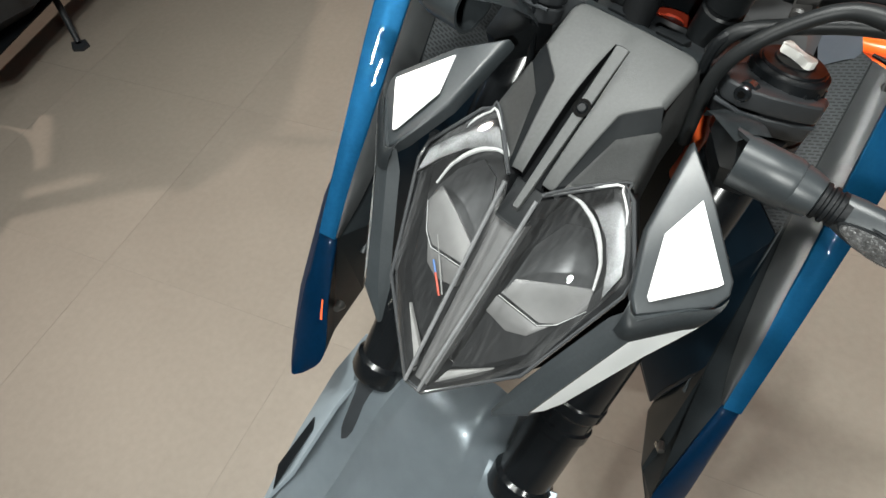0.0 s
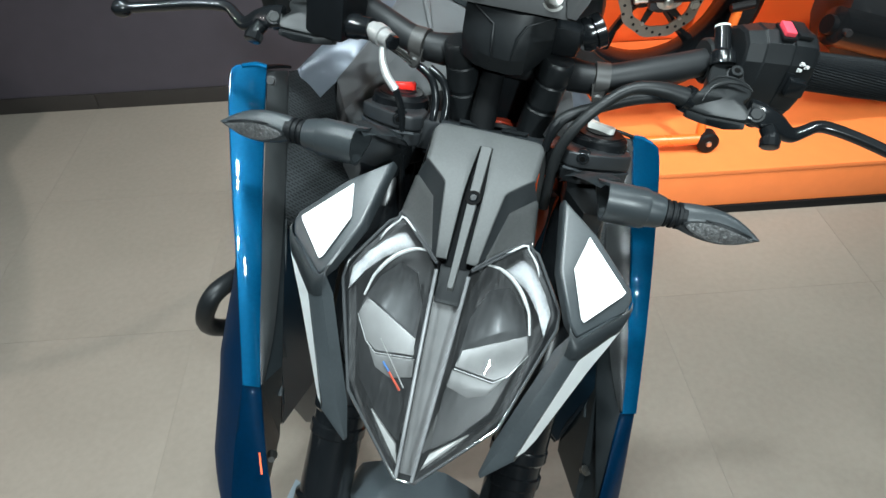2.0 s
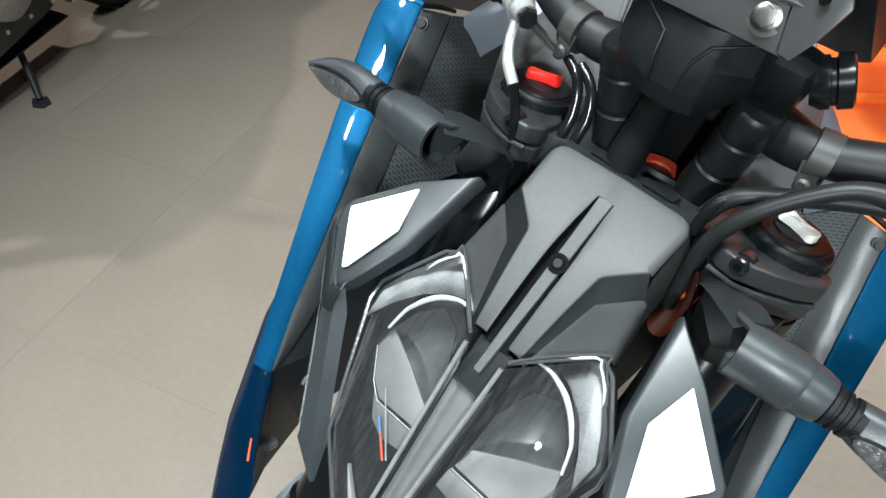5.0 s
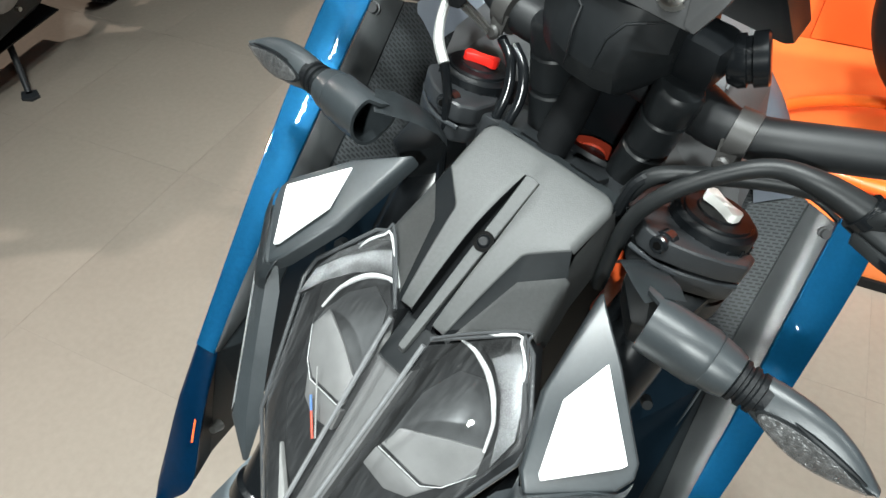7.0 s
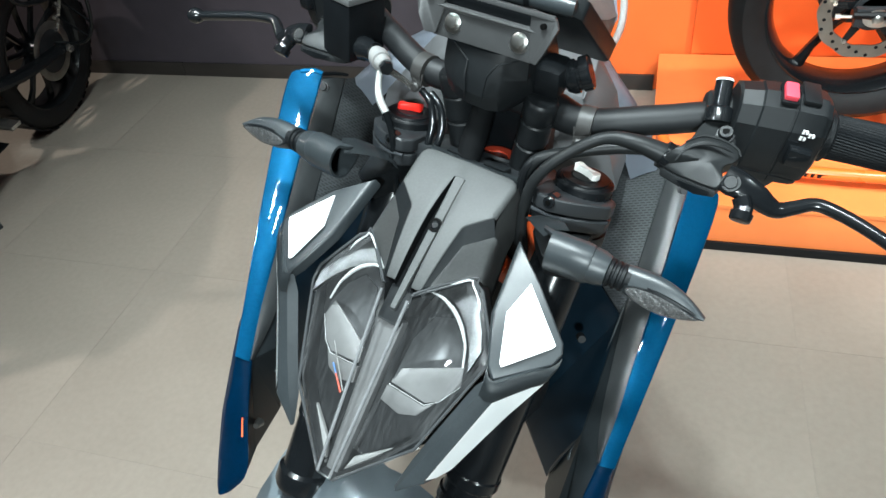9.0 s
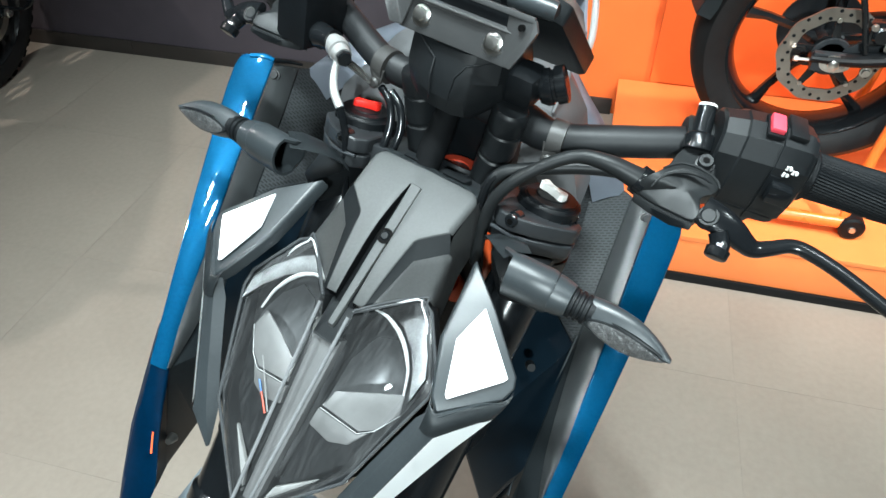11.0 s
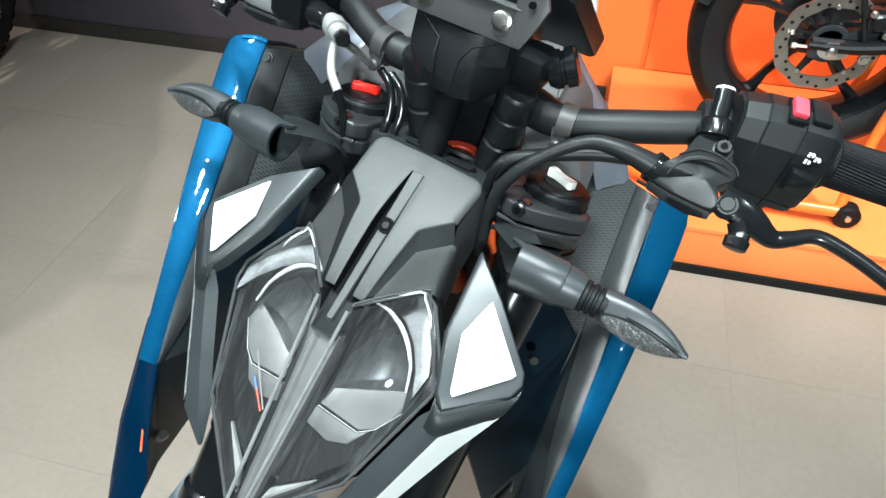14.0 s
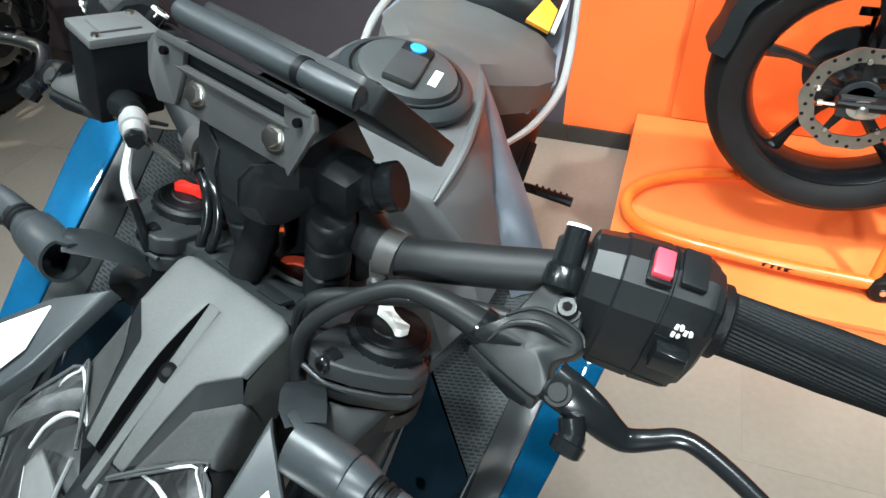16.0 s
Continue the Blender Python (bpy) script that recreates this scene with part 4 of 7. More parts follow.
    yoke = [V(-0.064, 0.062, 0.0195), V(-0.030, 0.066, 0.0180), V(0.030, 0.066, 0.0180), V(0.064, 0.062, 0.0195), V(0.064, 0.105, 0.002), V(0.030, 0.135, -0.004), V(-0.030, 0.135, -0.004), V(-0.064, 0.105, 0.002)]
    bridge = sp("top_yoke", slab(yoke, CAP_DIR * 0.026, 0.003), CLAMPGREY, "dark cast top yoke")
    part("stem_nut", turned((0.003, 0.0935, -0.006), (0.003, 0.0965, 0.0090), [(0, 0.019), (0.8, 0.019), (0.9, 0.0178), (1, 0.0170), (1, 0.0090), (0.7, 0.0085), (0.7, 0.001)], 32), STEMRED, bridge, "red anodised steering stem nut")
    # added box: hides the tank front so the shaded gap stays dark
    part("dark_filler_box", box(-0.034, 0.034, 0.120, 0.150, -0.030, 0.058, 0.006), BLACK, bridge, "black box added to keep the gap dark")
    low = [V(-0.11, -0.01, -0.150), V(0.11, -0.01, -0.150), V(0.11, 0.03, -0.175), V(-0.11, 0.03, -0.175)]
    sp("lower_yoke", slab(low, FORK_DIR * 0.030, 0.004), MATTE, "black lower fork yoke")
    fp("frame_gusset", tube([V(0.026, 0.078, 0.018), V(0.040, 0.066, -0.006), V(0.050, 0.062, -0.030), V(0.058, 0.062, -0.056), V(0.066, 0.080, -0.100)], [0.006, 0.0065, 0.007, 0.007, 0.009], 14, 5), GUSSETRED, "orange frame tube beside the mask")
    sp("frame_head", turned((0, 0.11, 0.0), (0, 0.0, -0.16), [(0, 0.030), (0.2, 0.034), (1, 0.036)], 20), BLACK, "black steering head tube")


fork_and_clamp()


def handlebar():
    half = [V(0, 0.118, 0.061), V(0.042, 0.114, 0.0615), V(0.0765, 0.1045, 0.0665), V(0.128, 0.122, 0.078), V(0.172, 0.143, 0.084), V(0.240, 0.166, 0.079), V(0.362, 0.205, 0.068)]
    path = [V(-p.x, p.y, p.z) for p in reversed(half[1:])] + half
    bar = sp("handlebar", tube(path, [0.011, 0.011, 0.0113, 0.0116, 0.0118, 0.0150, 0.0150, 0.0150, 0.0118, 0.0116, 0.0113, 0.011, 0.011], 18, 6), BARBLACK, "matt black tapered handlebar")
    for s in (1, -1):
        g0, g1 = V(0.2315 * s, 0.1633, 0.0796), V(0.360 * s, 0.2045, 0.068)
        axis = (g1 - g0).normalized()
        u = axis.orthogonal().normalized()
        w = axis.cross(u)
        rings = []
        for q, r, rib in ((0, 0.0180, 0), (0.01, 0.0195, 0), (0.05, 0.0195, 0), (0.06, 0.0168, 0), (0.07, 0.0166, 1), (0.25, 0.0166, 1), (0.45, 0.0170, 1), (0.65, 0.0166, 1), (0.85, 0.0166, 1), (0.95, 0.0168, 0), (0.96, 0.0185, 0), (1, 0.0180, 0)):
            c = g0.lerp(g1, q)
            rings.append([c + (u * math.cos(2 * math.pi * j / 96 + 0.8 * q) + w * math.sin(2 * math.pi * j / 96 + 0.8 * q)) * (r - 0.0007 * rib * (j % 2)) for j in range(96)])
        part("grip", loft(rings), RUBBER, bar, "ribbed black rubber grip", sharp=20)
        # riser clamp
        part("riser", turned((0.030 * s, 0.0960, 0.010), (0.0410 * s, 0.0935, 0.0825), [(0, 0.0140), (0.36, 0.0140), (0.38, 0.0128), (0.41, 0.0128), (0.43, 0.0138), (0.70, 0.0138), (0.72, 0.0128), (0.75, 0.0140), (0.95, 0.0140), (0.98, 0.0130), (1, 0.0118)], 28), MATTE, bar, "black bar riser")
        part("riser_bolt", turned((0.032 * s, 0.0820, 0.0340), (0.032 * s, 0.0880, 0.0335), [(0, 0.0030), (1, 0.0042)], 10), GLOSSBLACK, bar)
        # rubber band that holds the cables
        c = V(0.0765 * s, 0.1032, 0.0665)
        part("cable_band", turned(c - V(0.0060 * s, 0.001, 0), c + V(0.0060 * s, 0.001, 0), [(0, 0.0120), (0.03, 0.0142), (0.97, 0.0142), (1, 0.0120)], 28), BANDGREY, bar, "grey rubber cable band")
        tail = [V(0.0705 * s, 0.0900, 0.0690), V(0.0825 * s, 0.0910, 0.0690), V(0.0822 * s, 0.0885, 0.0590), V(0.0800 * s, 0.0865, 0.0540), V(0.0762 * s, 0.0862, 0.0530), V(0.0725 * s, 0.0880, 0.0570)]
        part("band_tail", slab(tail, (0, 0.0022, -0.0008), 0.0008), BANDGREY, bar)
        part("band_button", turned((0.0775 * s, 0.0875, 0.0570), (0.0775 * s, 0.0840, 0.0580), [(0, 0.0046), (0.6, 0.0046), (1, 0.003)], 14), BANDGREY, bar)


handlebar()


def switch_housing(s):
    """Two-part switch box on the bar: faceted body, red rocker, top notch, thumb button and printed lamp signs."""
    a, b = V(0.1690 * s, 0.1423, 0.0842), V(0.2300 * s, 0.1628, 0.0797)
    axis = (b - a).normalized()
    up = V(0, 0, 1)
    up = (up - axis * up.dot(axis)).normalized()
    fw = up.cross(axis) * s
    if fw.y > 0:
        fw = -fw
    prof = [(0.0350, 0.0030), (0.0345, 0.0190), (0.0290, 0.0330), (0.0180, 0.0395), (0.0040, 0.0385), (-0.0090, 0.0310), (-0.0185, 0.0150), (-0.0200, -0.0040), (-0.0140, -0.0200), (0.0040, -0.0290), (0.0200, -0.0320), (0.0310, -0.0280), (0.0350, -0.0130)]
    mid = (0.008, 0.003)
    rings = []
    for t, k in ((0, 0.80), (0.02, 0.88), (0.22, 0.94), (0.24, 0.975), (0.40, 0.99), (0.56, 1.0), (0.565, 0.975), (0.585, 0.975), (0.59, 1.0), (0.84, 0.985), (0.90, 0.95), (0.905, 0.90), (0.96, 0.86), (1.0, 0.72)):
        c = a.lerp(b, t)
        rings.append([c + fw * (mid[0] + (x - mid[0]) * k) + up * (mid[1] + (z - mid[1]) * k) for x, z in prof])
    body_mesh = loft(rings)
    body = sp("switch_housing", body_mesh, MATTE, "black handlebar switch housing with buttons", sharp=18)
    def at(t, x, z):
        return a.lerp(b, t) + fw * x + up * z
    btn = [at(0.40, 0.0265, 0.0375), at(0.54, 0.0265, 0.0375), at(0.54, 0.0120, 0.0405), at(0.40, 0.0120, 0.0405)]
    part("red_switch", slab(btn, up * 0.0046 + fw * 0.001, 0.0012), PINKRED, body, "faded red rocker switch")
    part("switch_seat", slab([p - up * 0.0018 + (p - at(0.47, 0.019, 0.039)) * 0.28 for p in btn], up * 0.0026, 0.0006), BLACK, body)
    hump = [at(0.61, 0.0250, 0.0360), at(0.80, 0.0250, 0.0355), at(0.80, 0.0030, 0.0380), at(0.61, 0.0030, 0.0385)]
    part("switch_block", slab(hump, up * 0.0040 + fw * 0.001, 0.0014), MATTE, body)
    thumb = [at(0.62, 0.0340, 0.0110), at(0.88, 0.0335, 0.0085), at(0.89, 0.0335, -0.0050), at(0.62, 0.0340, -0.0040)]
    part("thumb_button", slab(thumb, fw * 0.0075 - up * 0.001, 0.0016, taper=0.92), GLOSSBLACK, body, "black thumb button")
    part("button_well", slab([at(0.58, 0.0342, 0.0135), at(0.70, 0.0342, 0.0125), at(0.70, 0.0342, -0.0065), at(0.58, 0.0342, -0.0055)], fw * 0.0014, 0.0004), BLACK, body)
    keel = [at(0.20, 0.0240, -0.0300), at(0.74, 0.0250, -0.0315), at(0.70, 0.0200, -0.0420), at(0.28, 0.0180, -0.0400)]
    part("lower_shell", slab(keel, -fw * 0.018, 0.0025), MATTE, body)
    part("seam", slab([at(0.05, 0.0330, -0.0180), at(0.84, 0.0352, -0.0195), at(0.84, 0.0352, -0.0202), at(0.05, 0.0330, -0.0187)], fw * 0.0006, 0), BLACK, body)
    for dt, dz in ((0.0, 0.0), (0.0, 0.0052), (0.075, 0.0022)):
        c0 = at(0.735 + dt, 0.0345, 0.0210 - dz) if s > 0 else at(0.735 + dt, 0.0345, 0.0160 + dz)
        pic = [c0 + axis * 0.0013 * (math.cos(k * math.pi / 5) if k < 3 or k > 7 else 0.5 * math.cos(k * math.pi / 5)) + up * 0.0014 * math.sin(k * math.pi / 5) for k in range(10)]
        symbol = part("light_symbol", slab([p - fw * 0.001 for p in pic], fw * 0.0018, 0), PRINT, body, "white lamp symbol")
        for q in (-1, 0, 1):
            ray_a = c0 - axis * 0.0014 * s + up * 0.0012 * q
            part("symbol_ray", slab([ray_a, ray_a - axis * 0.0016 * s, ray_a - axis * 0.0016 * s + up * 0.0005, ray_a + up * 0.0005], fw * 0.0010, 0), PRINT, symbol)
    return body


switch_housing(1)
switch_housing(-1)


def lever_and_perch(s):
    """Cast lever perch: bar clamp, domed cable cover with a ledge below, pivot, adjuster, and the bent lever."""
    c = V(0.164 * s, 0.141, 0.0835)
    clamp = sp("lever_perch", turned(c - V(0.010 * s, 0.0035, 0), c + V(0.010 * s, 0.0035, 0), [(0, 0.0165), (0.1, 0.0185), (0.9, 0.0185), (1, 0.0165)], 24), PERCHBLACK, "black cast lever perch")
    n = V(0, -0.55, 0.835)
    shell = spline(mirror([(0.1455, 0.0790, 0.0700), (0.1475, 0.0805, 0.0815), (0.1540, 0.0880, 0.0865), (0.1600, 0.0985, 0.0885), (0.1700, 0.1035, 0.0890), (0.1810, 0.1060, 0.0870), (0.1890, 0.1065, 0.0838), (0.1928, 0.1030, 0.0812), (0.1910, 0.0960, 0.0800), (0.1868, 0.0900, 0.0798), (0.1862, 0.0850, 0.0796), (0.1890, 0.0760, 0.0788), (0.1882, 0.0690, 0.0745), (0.1760, 0.0710, 0.0720), (0.1600, 0.0755, 0.0695), (0.1455, 0.0790, 0.0700)], s), 3)[:-1]
    part("perch_body", domed(shell, n, ((0.97, -0.014), (1.0, -0.010), (1.0, -0.0010), (0.985, 0.0003), (0.95, 0.0011), (0.82, 0.0018), (0.5, 0.0024), (0.2, 0.0025))), PERCHBLACK, clamp, sharp=35)
    arch = mirror([(0.1545, 0.0800, 0.0770), (0.1590, 0.0880, 0.0845), (0.1680, 0.0935, 0.0885), (0.1780, 0.0960, 0.0890), (0.1880, 0.0985, 0.0850)], s)
    part("perch_rib", tube([p + n * 0.0026 for p in arch], [0.0004, 0.0014, 0.0018, 0.0016, 0.0004], 8, 5), PERCHBLACK, clamp)
    rim = mirror([(0.1560, 0.0905, 0.0880), (0.1640, 0.1015, 0.0893), (0.1760, 0.1055, 0.0885), (0.1885, 0.1070, 0.0842), (0.1932, 0.1030, 0.0816)], s)
    part("perch_rim", tube([p + n * 0.0006 for p in rim], [0.0006, 0.0011, 0.0012, 0.0011, 0.0006], 8, 5), PERCHBLACK, clamp)
    ledge = mirror([(0.1452, 0.0783, 0.0690), (0.1600, 0.0742, 0.0690), (0.1885, 0.0672, 0.0736), (0.1888, 0.0652, 0.0690), (0.1750, 0.0668, 0.0648), (0.1600, 0.0722, 0.0628), (0.1462, 0.0768, 0.0628)], s)
    part("perch_ledge", slab(ledge, (0, 0.014, -0.004), 0.0016, 2), PERCHBLACK, clamp)
    slot = mirror([(0.1600, 0.0726, 0.0682), (0.1850, 0.0664, 0.0722), (0.1846, 0.0656, 0.0690), (0.1750, 0.0672, 0.0664), (0.1640, 0.0712, 0.0652)], s)
    # the slot is not cut; its shade is this thin black patch
    part("ledge_window", slab([p + V(0, -0.0010, 0.0004) for p in slot], (0, 0.0012, -0.0004), 0.0004), BLACK, clamp, "black patch for the slot's shade")
    neck = mirror([(0.1570, 0.0979, 0.0865), (0.1580, 0.1100, 0.0895), (0.1594, 0.1170, 0.0905), (0.1640, 0.1300, 0.0960), (0.1800, 0.1300, 0.0950), (0.1845, 0.1150, 0.0890), (0.1880, 0.1060, 0.0850)], s)
    part("perch_neck", slab(neck, (0, 0.006, -0.016), 0.0026, 3), PERCHBLACK, clamp)
    hd = V(0.1774 * s, 0.1115, 0.0897)
    nn = V(0, -0.45, 0.893)
    part("perch_bolt", turned(hd + nn * 0.0050, hd - nn * 0.004, [(0, 0.0030), (0.0, 0.0046), (0.15, 0.0052), (0.52, 0.0052), (0.54, 0.0066), (1, 0.0066)], 16), MATTE, clamp, "black perch bolt")
    part("bolt_socket", turned(hd + nn * 0.0053, hd + nn * 0.004, [(0, 0.0026), (1, 0.0026)], 6), HOLE, clamp)
    # the lever: a flat wide root at the pivot that narrows into a round bent rod
    line = mirror([(0.1895, 0.0795, 0.0783), (0.2010, 0.0795, 0.0760), (0.2125, 0.0808, 0.0713), (0.2220, 0.0826, 0.0652), (0.2295, 0.0852, 0.0620), (0.2385, 0.0912, 0.0638), (0.2480, 0.0978, 0.0664), (0.2590, 0.0990, 0.0668), (0.2818, 0.0950, 0.0648), (0.3132, 0.0862, 0.0604), (0.3360, 0.0800, 0.0572)], s)
    widths = [0.0102, 0.0100, 0.0088, 0.0071, 0.0058, 0.0050, 0.0047, 0.0046, 0.0044, 0.0042, 0.0042]
    path, rings = spline(line, 5), []
    vn = V(0, -0.62, 0.785)
    for i, p in enumerate(path):
        d = (path[min(i + 1, len(path) - 1)] - path[max(i - 1, 0)]).normalized()
        q = i / (len(path) - 1) * (len(widths) - 1)
        k = min(int(q), len(widths) - 2)
        w = widths[k] + (widths[k + 1] - widths[k]) * (q - k)
        across = vn.cross(d).normalized()
        up = d.cross(across)
        ring = []
        for j in range(16):
            a = 2 * math.pi * j / 16
            cx, cy = math.cos(a), math.sin(a)
            ring.append(p + across * w * math.copysign(abs(cx) ** 0.7, cx) + up * 0.0046 * math.copysign(abs(cy) ** 0.8, cy))
        rings.append(ring)
    lev = part("lever", loft(rings), GLOSSBLACK, clamp, "black anodised bent lever", sharp=50)
    end, before = Vector(line[-1]), Vector(line[-2])
    tip = end + (end - before).normalized() * 0.014
    part("lever_ball", turned(end - (end - before).normalized() * 0.003, tip, [(0, 0.0040), (0.2, 0.0068), (0.5, 0.0082), (0.8, 0.0068), (1, 0.003)], 16), GLOSSBLACK, lev)
    pv = V(0.1951 * s, 0.0752, 0.0788)
    part("pivot_plate", turned(pv + vn * 0.0004, pv - vn * 0.010, [(0, 0.0064), (0.1, 0.0070), (1, 0.0070)], 24), PERCHBLACK, clamp)
    part("pivot_bolt", turned(pv + vn * 0.0014, pv + vn * 0.0002, [(0, 0.0042), (0.5, 0.0048), (1, 0.0048)], 24), PERCHBLACK, clamp, "flat pivot bolt")
    part("adjuster_arm", tube(mirror([(0.2050, 0.0725, 0.0720), (0.2085, 0.0690, 0.0680), (0.2098, 0.0655, 0.0650)], s), 0.0062, 12, 3), GLOSSBLACK, clamp)
    part("adjuster_knob", turned((0.2100 * s, 0.0605, 0.0610), (0.2096 * s, 0.0690, 0.0680), [(0, 0.0034), (0.02, 0.0062), (0.10, 0.0074), (0.60, 0.0078), (0.66, 0.0066), (1, 0.0060)], 12), GLOSSBLACK, clamp, "knurled adjuster knob", sharp=20)
    return clamp


lever_and_perch(1)
lever_and_perch(-1)
for s in (1, -1):
    foot, head = V(0.1680 * s, 0.1220, 0.0900), V(0.1613 * s, 0.1430, 0.1120)
    d = (head - foot).normalized()
    stub = sp("mirror_stub", turned(foot, head, [(0, 0.0104), (0.30, 0.0102), (0.36, 0.0090), (0.40, 0.0064), (1, 0.0062)], 24), GLOSSBLACK, "black mirror mount with bare threaded top")
    part("stub_top", turned(head - d * 0.0004, head + d * 0.0012, [(0, 0.0064), (1, 0.0060)], 24), IVORY, stub, "bright metal rim")
    part("stub_thread", turned(head + d * 0.0006, head + d * 0.0015, [(0, 0.0036), (1, 0.0034)], 16), HOLE, stub)


def reservoir():
    """Front brake master cylinder with its square reservoir, banjo and braided hose."""
    tilt = Matrix.Translation((-0.1475, 0.097, 0.097)) @ Matrix.Rotation(radians(-10), 4, "Z") @ Matrix.Rotation(radians(-8), 4, "X") @ Matrix.Diagonal((0.84, 1.0, 1.0, 1.0))
    pot = sp("brake_reservoir", box(-0.0205, 0.0205, -0.0215, 0.0215, -0.030, 0.020, 0.003, turn=tilt), BLACK, "square black brake fluid reservoir")
    part("reservoir_lid", box(-0.0215, 0.0215, -0.0225, 0.0225, 0.0203, 0.0265, 0.002, turn=tilt), LIDGREY, pot, "grey reservoir lid")
    part("lid_recess", box(-0.013, 0.013, -0.013, 0.013, 0.0266, 0.0282, 0.0008, turn=tilt), LIDGREY, pot)
    part("lid_screw", turned(tilt @ V(0.0155, -0.0165, 0.0262), tilt @ V(0.0155, -0.0165, 0.0282), [(0, 0.0028), (1, 0.0024)], 10), STEEL, pot)
    part("lid_screw", turned(tilt @ V(-0.0155, 0.0165, 0.0262), tilt @ V(-0.0155, 0.0165, 0.0282), [(0, 0.0028), (1, 0.0024)], 10), STEEL, pot)
    part("sight_label", box(-0.0225, -0.0207, -0.010, 0.012, -0.020, 0.012, 0.0004, turn=tilt), IVORY, pot, "white paper label")
    cyl = sp("master_cylinder", turned((-0.175, 0.098, 0.073), (-0.112, 0.079, 0.083), [(0, 0.0105), (0.8, 0.0105), (0.85, 0.009), (1, 0.009)], 18), GLOSSBLACK, "black master cylinder")
    part("banjo_bolt", turned((-0.112, 0.079, 0.083), (-0.092, 0.066, 0.083), [(0, 0.0070), (0.25, 0.0070), (0.26, 0.0088), (0.62, 0.0088), (0.64, 0.0072), (1.0, 0.0068)], 18), TRIMSILVER, cyl, "zinc banjo bolt")
    part("banjo_tip", turned((-0.0925, 0.0663, 0.083), (-0.088, 0.063, 0.083), [(0, 0.0062), (0.9, 0.0060), (1, 0.0050)], 6), GLOSSBLACK, cyl, "black hex bolt head")
    for k in (0, 1):
        part("stay_rod", tube([V(-0.096, 0.072, 0.079 - 0.004 * k), V(-0.086, 0.079, 0.069 - 0.004 * k), V(-0.079, 0.083, 0.061 - 0.003 * k)], 0.0017, 8, 4), STEEL, cyl)
    sp("brake_hose", tube([V(-0.099, 0.068, 0.078), V(-0.0965, 0.060, 0.068), V(-0.090, 0.052, 0.060), V(-0.081, 0.0475, 0.052)], [0.0030, 0.0030, 0.0034, 0.0034], 10, 5), HOSING, "silver braided brake hose end")
    sp("brake_hose", tube([V(-0.081, 0.0475, 0.052), V(-0.075, 0.046, 0.035), V(-0.073, 0.044, 0.010), V(-0.070, 0.040, -0.030), V(-0.066, 0.030, -0.080)], 0.0030, 10, 5), GLOSSBLACK, "black rubber brake hose")


reservoir()


def cables():
    sp("clutch_cable", tube([V(0.152, 0.0900, 0.0700), V(0.143, 0.0885, 0.0735), V(0.121, 0.084, 0.0785), V(0.100, 0.079, 0.0765), V(0.080, 0.066, 0.064), V(0.064, 0.053, 0.046), V(0.056, 0.048, 0.020), V(0.055, 0.045, -0.03)], [0.0084, 0.0082, 0.0062, 0.0048, 0.0046, 0.0046, 0.0046, 0.0046], 14, 5), PERCHBLACK, "black clutch cable with rubber boot")
    sp("cable_collar", turned((0.1480, 0.0890, 0.0716), (0.1425, 0.0884, 0.0738), [(0, 0.0105), (1, 0.0105)], 16), GLOSSBLACK, "black cable collar")
    sp("switch_wire", tube([V(0.150, 0.108, 0.066), V(0.110, 0.094, 0.062), V(0.080, 0.080, 0.055), V(0.055, 0.066, 0.047), V(0.046, 0.060, 0.030)], 0.0049, 12, 5), PERCHBLACK, "black switch wiring sleeve")
    sp("switch_wire", tube([V(0.078, 0.084, 0.050), V(0.060, 0.072, 0.048), V(0.049, 0.060, 0.042), V(0.046, 0.056, 0.020)], 0.0035, 8, 5), RUBBER, "black switch wire")
    for k in (0, 1):
        sp("switch_wire", tube([V(-0.074 + 0.010 * k, 0.092, 0.052), V(-0.061 + 0.010 * k, 0.086, 0.046), V(-0.054 + 0.010 * k, 0.078, 0.032), V(-0.053 + 0.009 * k, 0.068, 0.016), V(-0.056 + 0.009 * k, 0.060, -0.01)], 0.0034, 12, 5), GLOSSBLACK, "black rubber cable beside the mask")
    sp("loom_sleeve", tube([V(-0.010, 0.092, 0.060), V(-0.011, 0.083, 0.040), V(-0.011, 0.074, 0.028), V(-0.010, 0.066, 0.018)], [0.0095, 0.0108, 0.0112, 0.010], 14, 5), GROOVE, "taped black wiring loom")


cables()


